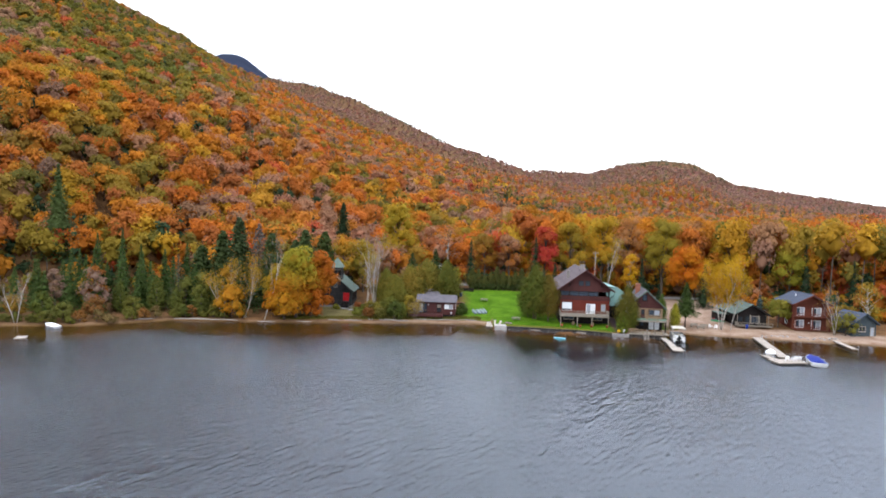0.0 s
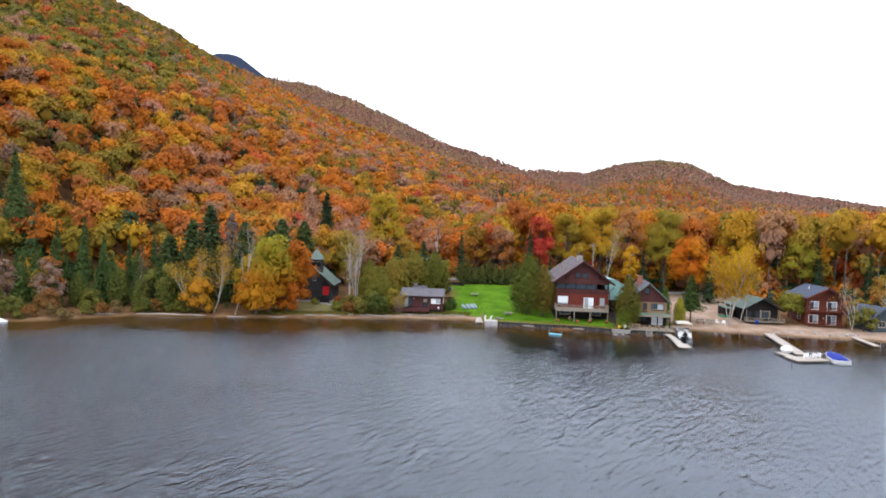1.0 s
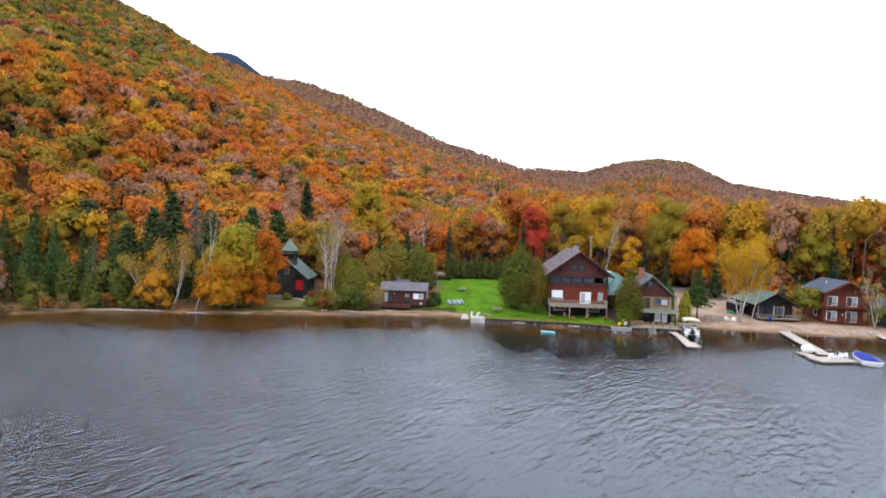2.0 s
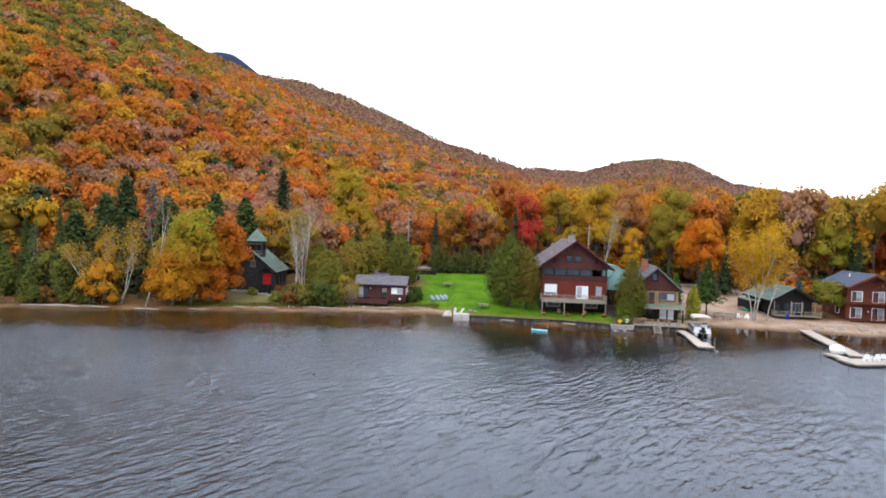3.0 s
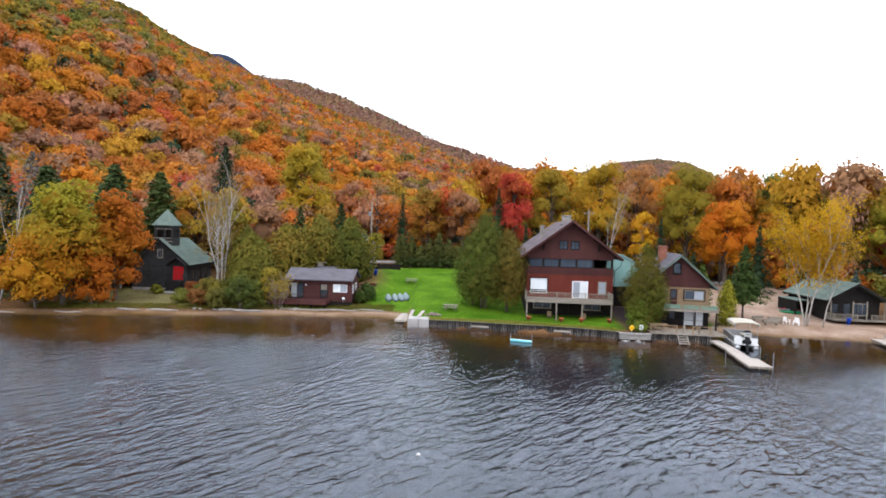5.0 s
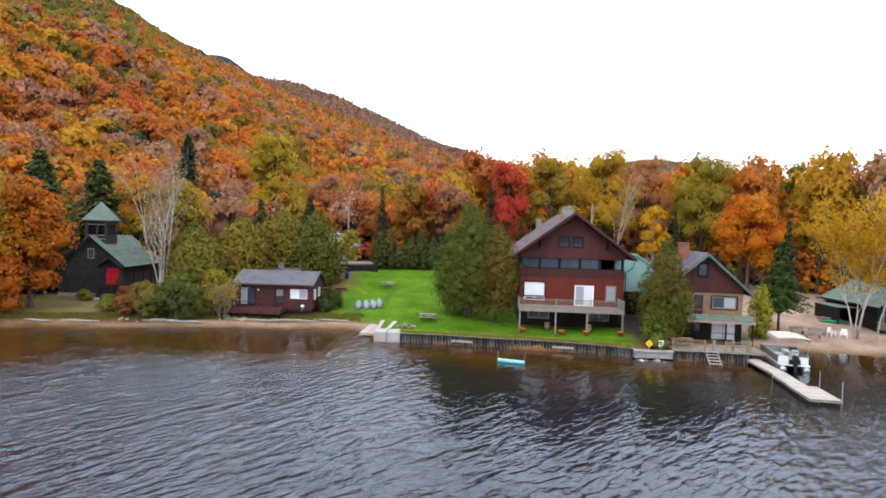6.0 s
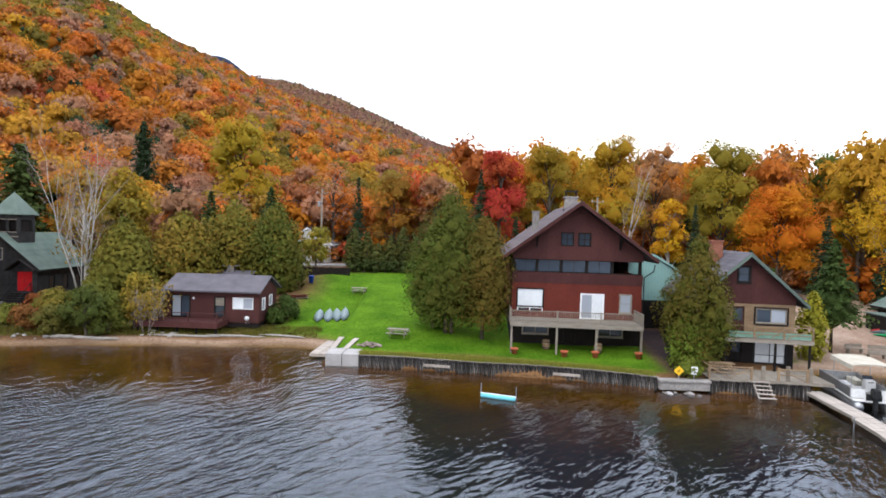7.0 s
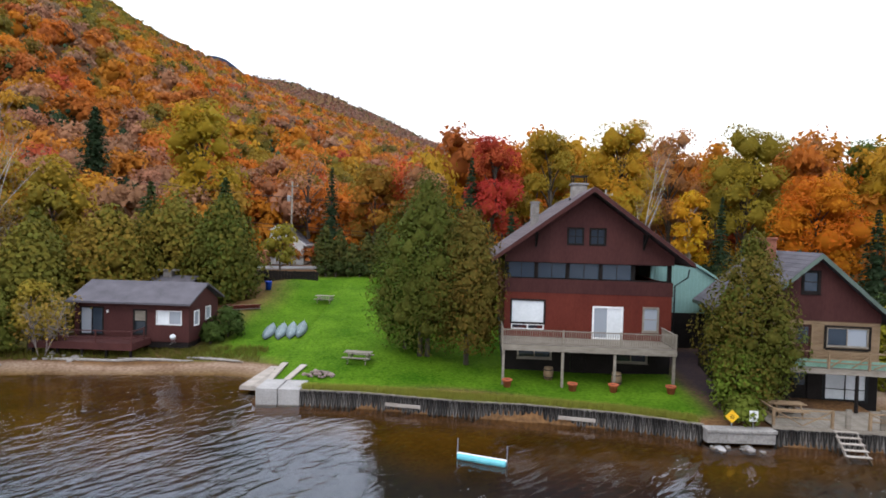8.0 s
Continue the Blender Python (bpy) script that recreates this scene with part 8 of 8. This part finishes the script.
cedar(54.0, 136.0, 6.2, 1.35, "yellow-green arborvitae beside the cabin", (0.253, 0.220, 0.028), (0.169, 0.174, 0.023), n=2600, peak=0.3)
cedar(52.2, 139.5, 7.6, 1.4, "green cedar behind the cabin", (0.070, 0.104, 0.022), None, n=2200)
# behind the beach cabin
cedar(1.4, 154.5, 10.4, 3.8, "broad dark green cedar behind the beach cabin", (0.064, 0.082, 0.016), (0.130, 0.105, 0.020), n=9000, peak=0.34, size=0.19)
cedar(-4.0, 155.0, 10.4, 4.2, "broad green cedar behind the beach cabin", (0.104, 0.108, 0.020), (0.190, 0.130, 0.026), n=8800, peak=0.44, size=0.19)
cedar(-8.0, 150.5, 10.0, 4.2, "broad olive-green cedar behind the beach cabin", (0.120, 0.112, 0.020), (0.205, 0.130, 0.026), n=8800, peak=0.44, size=0.19)
cedar(-11.2, 144.8, 8.8, 3.6, "olive cedar on the bank", (0.150, 0.120, 0.022), (0.104, 0.104, 0.020), n=8000, peak=0.44, size=0.19)
cedar(-13.8, 149.0, 9.8, 3.4, "green cedar above the bank", (0.085, 0.098, 0.018), (0.160, 0.115, 0.022), n=7600, peak=0.4, size=0.19)
spruce(-8.0, 158.0, 12.5, 4.6, "broad dark hemlock behind the beach cabin", (0.050, 0.066, 0.022), n=2400, size=0.2, name="hemlock_tree")
spruce(-2.0, 163.0, 12.5, 4.8, "broad dark green pine behind the beach cabin", (0.044, 0.064, 0.022), n=2600, size=0.2, name="pine_tree")
# bank shrubs
for sx, sy, sh, sr, tn, lb in ((-10.2, 136.6, 4.2, 2.4, (0.061, 0.075, 0.018), "green shrub on the bank"), (-13.4, 137.0, 2.4, 1.9, (0.109, 0.099, 0.024), "olive shrub on the bank"), (-16.4, 137.8, 2.2, 1.8, (0.177, 0.078, 0.027), "russet shrub on the bank"),
                               (-7.4, 139.6, 5.6, 1.7, (0.245, 0.184, 0.031), "yellowing shrub beside the deck"), (-20.0, 144.0, 2.0, 1.3, (0.204, 0.068, 0.027), "rust-red shrub by the chapel steps"), (-18.2, 142.4, 1.8, 1.5, (0.102, 0.122, 0.024), "green shrub by the path"),
                               (5.6, 144.6, 2.4, 1.6, (0.051, 0.078, 0.019), "green shrub beside the beach cabin"), (4.9, 142.9, 1.6, 1.1, (0.058, 0.085, 0.020), "low green shrub beside the beach cabin"), (39.8, 127.4, 1.3, 1.1, (0.116, 0.136, 0.024), "yellow-green shrub behind the ledge"),
                               (90.8, 133.6, 4.8, 3.2, (0.136, 0.122, 0.027), "olive bush beside the cottage"), (-25.5, 144.6, 1.3, 0.9, (0.177, 0.163, 0.027), "yellow-green shrub at the chapel wall"), (-13.0, 141.0, 3.4, 2.0, (0.095, 0.095, 0.020), "olive shrub above the bank")):
    broadleaf(sx, sy, sh, sr, tn, lb, n=1100, size=0.13, base=0.05, limbs=11, name="shrub", low=True)
for sx, sy, sh, sr, tn, lb in ((-14.6, 139.4, 3.2, 2.1, (0.190, 0.145, 0.030), "golden-olive shrub on the bank"), (-11.6, 140.6, 4.4, 2.3, (0.140, 0.135, 0.028), "tall olive shrub on the bank"), (-16.9, 141.6, 3.0, 1.8, (0.215, 0.125, 0.032), "rusty shrub above the bank"),
                               (-19.4, 139.6, 1.6, 1.5, (0.150, 0.150, 0.030), "low yellow-green shrub on the bank"), (-9.0, 138.0, 3.6, 2.0, (0.120, 0.135, 0.026), "green shrub beside the bare one")):
    broadleaf(sx, sy, sh, sr, tn, lb, (0.110, 0.115, 0.024), n=1500, size=0.12, base=0.05, limbs=13, name="shrub", low=True)
bare_tree(-5.8, 138.6, 4.2, "pale leafless shrub with a few yellow leaves", stems=5, spread=0.5, leaves=900, tint=(0.282, 0.196, 0.045), name="bare_shrub", bark=M_TWIG)
# birches
bare_tree(-16.3, 146.0, 17.5, "white leafless birch with three stems above the bank", stems=4, spread=0.08, leaves=260, tint=(0.315, 0.187, 0.037), r0=0.115)
broadleaf(-18.6, 149.5, 12.5, 3.6, (0.224, 0.133, 0.030), "thinning golden-brown birch beside the white one", (0.149, 0.117, 0.026), n=1500, bark=M_BIRCH, thin=0.7, name="birch_tree")
bare_tree(-39.0, 131.6, 17.0, "white leaning birch over the water", stems=1, lean=(0.28, 0.0), leaves=250, tint=(0.332, 0.172, 0.030), r0=0.12)
bare_tree(-43.8, 132.4, 12.5, "leaning birch with thin gold leaves", stems=2, spread=0.2, lean=(0.22, 0.0), leaves=1500, tint=(0.349, 0.204, 0.026), r0=0.12)
bare_tree(-48.6, 132.4, 12.0, "leaning pale birch with gold leaves", stems=2, spread=0.25, lean=(-0.22, 0), leaves=1700, tint=(0.349, 0.204, 0.030), r0=0.12)
broadleaf(-46.5, 132.0, 7.0, 4.0, (0.349, 0.184, 0.026), "low golden maple hanging over the water", G["amber"], n=2400, base=0.08, low=True)
bare_tree(64.9, 136.9, 15.0, "white birch with several stems and golden leaves", stems=4, spread=0.05, leaves=11000, tint=(0.480, 0.275, 0.028), r0=0.11)
bare_tree(66.8, 136.4, 11.0, "slender leaning white birch", stems=1, lean=(0.2, 0.0), leaves=1400, tint=(0.382, 0.235, 0.030), r0=0.1)
bare_tree(88.4, 133.6, 10.0, "slender white birch beside the cottage", stems=2, spread=0.12, leaves=250, tint=(0.332, 0.196, 0.037), r0=0.09)
bare_tree(-85.4, 118.0, 9.0, "pale birch on the wild shore", stems=2, spread=0.15, leaves=200, tint=(0.249, 0.156, 0.037), r0=0.1)
bare_tree(45.4, 164.0, 17.0, "pale leafless tree behind the lodge", stems=1, leaves=100, tint=(0.290, 0.172, 0.037), r0=0.125)
# maples by the chapel
broadleaf(-32.6, 134.6, 15.2, 5.6, (0.382, 0.153, 0.022), "big maple in gold, orange and green by the water", (0.249, 0.212, 0.026), n=11000, base=0.1, limbs=30, size=0.2, low=True, side_mix=0.62)
broadleaf(-28.6, 139.4, 14.0, 4.4, (0.332, 0.098, 0.022), "deep orange maple beside the chapel", (0.382, 0.148, 0.022), n=8500, base=0.14, limbs=24, size=0.2)
broadleaf(-37.5, 137.5, 11.0, 4.2, (0.349, 0.212, 0.026), "golden maple near the water", (0.207, 0.172, 0.026), n=3600, base=0.12, limbs=16, low=True)
broadleaf(-34.8, 132.4, 8.5, 5.0, (0.400, 0.200, 0.024), "low amber maple leaning over the water", (0.382, 0.130, 0.022), n=5200, base=0.05, limbs=20, size=0.17, low=True)
broadleaf(-29.6, 135.6, 7.5, 3.6, (0.390, 0.120, 0.022), "low orange maple at the waterside", (0.330, 0.095, 0.022), n=3200, base=0.06, limbs=16, size=0.17, low=True)
# spruces on the wild shore
for sx, sy, sh, sr, n0 in ((-76.4, 139.9, 15.5, 2.2, 1300), (-82.6, 133.6, 13.6, 2.3, 1300), (-79.9, 146.0, 15.0, 2.2, 1200), (-70.8, 138.2, 12.5, 2.3, 1200), (-87.5, 138.0, 13.0, 2.4, 1200), (-73.5, 143.0, 14.0, 2.3, 1200), (-66.8, 141.5, 13.6, 2.4, 1300),
                           (-84.0, 142.5, 15.0, 2.4, 1200), (-91.0, 131.0, 11.0, 2.3, 1100), (-68.9, 133.5, 8.5, 2.0, 1000), (-58.3, 139.5, 11.0, 2.4, 1200), (-55.0, 136.8, 9.0, 2.0, 1100), (-63.5, 146.0, 15.0, 2.7, 1300), (-78.3, 133.0, 9.5, 2.1, 1000)):
    spruce(sx, sy, sh, sr, "dark green spruce on the wild shore", (0.058, 0.088, 0.026), n=n0, size=0.2)
for sx, sy, sh, sr in ((-93, 127.5, 10.0, 2.2), (-88.5, 128.5, 11.5, 2.1), (-85.6, 126.5, 9.5, 2.0), (-81.0, 128.0, 12.5, 2.1), (-78.4, 129.5, 13.0, 2.1), (-75.2, 128.6, 11.0, 2.0), (-72.6, 133.4, 13.0, 2.2), (-69.4, 136.2, 13.5, 2.2), (-66.6, 134.6, 11.5, 2.1), (-97.0, 126.0, 10.5, 2.3), (-63.0, 138.0, 12.5, 2.2), (-101.0, 127.5, 12.5, 2.3)):
    spruce(sx, sy, sh, sr, "dense green spruce on the wild shore", (0.066, 0.098, 0.028), n=1300, size=0.19)
spruce(-97.0, 147.0, 25.0, 6.0, "broad old green pine on the wild shore", (0.068, 0.092, 0.030), n=2600, size=0.26, name="pine_tree")
for sx, sy, sh, sr in ((-64.8, 134.0, 8.6, 2.4), (-54.2, 133.6, 8.0, 2.2), (-71.5, 131.0, 7.0, 2.0), (-59.8, 133.2, 6.4, 1.8), (-51.6, 135.4, 8.6, 2.3)):
    cedar(sx, sy, sh, sr, "olive-green cedar at the water's edge", (0.101, 0.105, 0.022), (0.068, 0.082, 0.021), n=2400)
spruce(-49.8, 144.5, 22.0, 4.6, "tall dark spruce above the shore", (0.052, 0.072, 0.030), n=4200, size=0.30, full=0.62)
spruce(-45.6, 146.5, 20.5, 4.4, "half-dead grey spruce above the shore", (0.120, 0.110, 0.098), n=2600, thin=0.8, size=0.24, full=0.75)
spruce(-60.8, 136.0, 13.5, 3.4, "thin grey-green larch on the shore", (0.088, 0.095, 0.048), n=1100, thin=0.7)
spruce(-41.6, 144.0, 18.5, 5.0, "dark green hemlock above the chapel's shore", (0.056, 0.078, 0.028), n=4200, size=0.30, full=0.6)
spruce(-34.8, 149.5, 19.0, 5.2, "dark green hemlock beside the chapel", (0.058, 0.082, 0.028), n=4200, size=0.30, full=0.6)
spruce(-31.5, 157.0, 18.0, 4.8, "dark hemlock behind the chapel", (0.060, 0.080, 0.024), n=3600, size=0.28, full=0.6)
for sx, sy, sh, sr, tn in ((-67.5, 128.8, 4.0, 2.4, (0.116, 0.109, 0.024)), (-78.0, 121.5, 3.6, 2.6, (0.102, 0.102, 0.024)), (-73.0, 124.0, 4.4, 2.4, (0.184, 0.088, 0.031)), (-57.5, 131.3, 2.6, 2.2, (0.088, 0.088, 0.020)), (-83.0, 122.0, 5.0, 2.8, (0.082, 0.095, 0.020)), (-89.0, 122.0, 4.2, 2.6, (0.204, 0.122, 0.027)), (-50.5, 132.5, 2.6, 1.8, (0.136, 0.116, 0.027))):
    broadleaf(sx, sy, sh, sr, tn, "low shrub along the wild shore", n=900, size=0.16, base=0.05, limbs=10, name="shrub", low=True)
# brush down to the water's edge
brush = np.random.default_rng(9)
for i in range(26):
    bx0 = -104 + i * 2.35 + float(brush.uniform(-0.8, 0.8))
    by0 = float(lerp_list(SHORE, bx0)) + float(brush.uniform(0.9, 2.8))
    tn = [(0.090, 0.088, 0.022), (0.150, 0.105, 0.040), (0.115, 0.110, 0.024), (0.200, 0.095, 0.030), (0.075, 0.088, 0.020)][int(brush.integers(0, 5))]
    broadleaf(bx0, by0, float(brush.uniform(1.3, 3.2)), float(brush.uniform(1.1, 2.0)), tn, "low brush at the edge of the water", n=520, size=0.13, base=0.05, limbs=8, name="shrub", low=True)
# mixed growth filling the wild shore
wild = np.random.default_rng(5)
for i in range(26):
    wx = float(wild.uniform(-112, -46))
    wy = float(lerp_list(SHORE, wx)) + float(wild.uniform(5, 24))
    if i % 3 == 0:
        spruce(wx, wy, float(wild.uniform(8, 13)), float(wild.uniform(1.6, 2.3)), "dark green spruce on the wild shore", (0.058, 0.086, 0.026), n=1000, size=0.2)
    else:
        tn = [(0.28, 0.11, 0.03), (0.20, 0.16, 0.03), (0.13, 0.13, 0.03), (0.34, 0.18, 0.03), (0.22, 0.14, 0.10)][i % 5]
        broadleaf(wx, wy, float(wild.uniform(6, 11)), float(wild.uniform(2.4, 3.6)), tn, "mixed young tree on the wild shore", n=1000, size=0.2, base=0.12, limbs=11, name="young_tree", low=True)
# big trees behind the road and the houses
spruce(57.4, 138.6, 10.6, 2.8, "lone dark green pine on the sandy lot", (0.052, 0.078, 0.022), n=2200, name="pine_tree", bare=0.3)
broadleaf(29.5, 172.5, 18.5, 4.6, (0.365, 0.043, 0.037), "crimson maple behind the lodge", (0.382, 0.094, 0.037), n=9600, size=0.155)
broadleaf(52.4, 165.5, 13.8, 2.9, (0.456, 0.274, 0.026), "bright yellow birch behind the houses", G["amber"], n=2800, bark=M_BIRCH, name="birch_tree")
broadleaf(47.6, 178.5, 23.0, 6.3, (0.290, 0.232, 0.030), "tall olive-green maple behind the lodge", G["amber"], n=12800, size=0.155, limbs=22)
broadleaf(66.0, 179.5, 23.5, 6.8, (0.310, 0.220, 0.030), "broad olive-gold maple behind the cabin", (0.183, 0.148, 0.026), n=13600, size=0.155, limbs=24)
broadleaf(68.2, 167.0, 14.8, 5.8, (0.450, 0.120, 0.022), "orange maple behind the sandy lot", (0.480, 0.200, 0.026), n=12000, size=0.155, limbs=20)
broadleaf(82.0, 171.0, 20.0, 4.8, (0.415, 0.243, 0.026), "tall golden maple behind the green cabin", (0.332, 0.196, 0.026), n=7360, size=0.155, limbs=20)
broadleaf(87.5, 186.0, 25.0, 4.6, (0.100, 0.121, 0.026), "tall green ash behind the road", None, n=5760, size=0.155)
broadleaf(37.5, 176.0, 21.0, 5.2, (0.370, 0.215, 0.030), "gold-brown maple behind the lodge", (0.199, 0.156, 0.026), n=11200, size=0.155)
broadleaf(58.0, 187.0, 24.0, 5.4, (0.380, 0.165, 0.045), "russet maple across the road", G["mauve"], n=8320, size=0.155)
broadleaf(76.5, 186.0, 24.0, 5.4, (0.420, 0.195, 0.034), "orange-gold maple across the road", G["mauve"], n=8320, size=0.155)
spruce(54.2, 161.5, 13.0, 1.9, "narrow dark spruce behind the cabin", n=1300)
spruce(49.5, 147.0, 9.0, 2.6, "dark green pine beside the cabin", n=1500, name="pine_tree")
spruce(53.6, 146.0, 8.8, 1.8, "blue-green spruce beside the cabin", n=1200)
spruce(70.5, 160.0, 12.0, 2.6, "dark spruce at the edge of the lot", n=1400)
spruce(77.0, 158.0, 11.0, 2.0, "dark spruce behind the green cabin", n=1300)
spruce(80.2, 150.0, 6.0, 1.6, "small blue-grey spruce beside the red house", (0.068, 0.102, 0.095), n=900)
spruce(97.0, 160.0, 18.0, 3.0, "tall dark spruce behind the red house", n=1500)
spruce(103.0, 150.0, 15.0, 2.8, "dark spruce behind the cottage", n=1400)
spruce(91.5, 150.0, 13.5, 2.4, "dark spruce behind the red house", n=1300)
broadleaf(79.6, 140.2, 6.3, 3.2, (0.142, 0.145, 0.026), "small yellow-green tree before the red house", (0.199, 0.164, 0.030), n=2400, size=0.17)
broadleaf(94.0, 162.0, 16.5, 5.2, (0.282, 0.227, 0.030), "yellow-green maple behind the red house", (0.183, 0.172, 0.026), n=5760, size=0.155)
broadleaf(106.0, 168.0, 17.5, 5.0, (0.382, 0.098, 0.030), "red-orange maple behind the cottage", None, n=5440, size=0.155)
broadleaf(100.5, 141.0, 11.0, 3.4, (0.299, 0.156, 0.034), "thin russet birch beside the cottage", (0.249, 0.187, 0.037), n=1600, bark=M_BIRCH, name="birch_tree", thin=0.7)
broadleaf(110.0, 140.0, 10.0, 4.0, (0.107, 0.117, 0.026), "green tree beyond the cottage", (0.249, 0.156, 0.030), n=2200)
for sx, sy, sh, sr in ((129.0, 190.0, 20.0, 4.4), (141.0, 184.0, 18.0, 4.6), (116.0, 207.0, 23.0, 4.0), (121.0, 196.0, 17.0, 3.4), (108.0, 176.0, 16.0, 3.0)):
    spruce(sx, sy, sh, sr, "dark green spruce standing above the autumn woods", n=2720, size=0.155)
for sx, sy, sh, sr in ((-54.5, 146.0, 18.5, 4.8), (-58.5, 143.0, 15.0, 4.2), (-38.0, 152.0, 16.0, 4.4)):
    spruce(sx, sy, sh, sr, "broad dark green hemlock above the shore", (0.058, 0.080, 0.029), n=3600, size=0.30, full=0.6, name="hemlock_tree")
# hedge and trees behind the lawn
for i in range(9):
    hx = 8.5 + i * 1.75
    cedar(hx, 168.4 + 0.5 * math.sin(i * 2.1), 5.2 + 1.2 * math.sin(i * 1.7 + 1), 1.5, "dark green cedar in the hedge behind the lawn", (0.053, 0.066, 0.018), (0.090, 0.078, 0.021), n=1100, size=0.19, name="hedge_cedar")
for i in range(12):
    broadleaf(9.0 + i * 1.35, 166.6, 1.7, 1.0, (0.045, 0.059, 0.017), "low dark hedge shrub behind the lawn", n=420, size=0.15, base=0.05, limbs=7, name="hedge_shrub", low=True)
spruce(8.0, 174.0, 14.0, 2.3, "narrow dark spruce beside the road", n=1300)
spruce(26.5, 170.0, 15.5, 3.2, "dark hemlock behind the cedars", n=1600)
spruce(31.0, 163.5, 9.5, 2.2, "dark green pine behind the lodge", n=1200, name="pine_tree")
broadleaf(3.4, 167.0, 6.0, 2.2, (0.282, 0.212, 0.030), "small yellow tree at the lawn's corner", (0.166, 0.156, 0.030), n=1200)
broadleaf(12.5, 184.0, 15.0, 5.0, (0.332, 0.125, 0.025), "rust-orange maple across the road", (0.166, 0.125, 0.026), n=3600, size=0.22)
broadleaf(20.0, 183.0, 14.5, 4.6, (0.299, 0.109, 0.026), "russet maple across the road", G["mauve"], n=3200, size=0.22)
broadleaf(-15.0, 186.5, 24.0, 6.8, (0.249, 0.199, 0.026), "tall yellow-green maple above the road", (0.365, 0.212, 0.026), n=4600, size=0.26, limbs=22)
broadleaf(1.0, 190.0, 18.0, 5.0, G["mauve"], "half-bare mauve maple above the road", G["orange"], n=2600, size=0.2, thin=0.6)
broadleaf(-5.5, 192.0, 17.0, 5.0, (0.373, 0.117, 0.037), "salmon-orange maple above the road", G["mauve"], n=3000, size=0.22)
spruce(-33.0, 188.5, 20.5, 3.3, "dark fir standing above the birches", n=2600, name="fir_tree", size=0.26, full=0.55)
broadleaf(-22.0, 163.0, 14.0, 4.6, (0.299, 0.187, 0.026), "golden-olive maple behind the chapel", (0.166, 0.140, 0.026), n=3400, size=0.22)
broadleaf(-27.5, 161.5, 15.5, 4.2, (0.249, 0.179, 0.030), "yellow-green maple behind the chapel", G["amber"], n=3000, size=0.22)
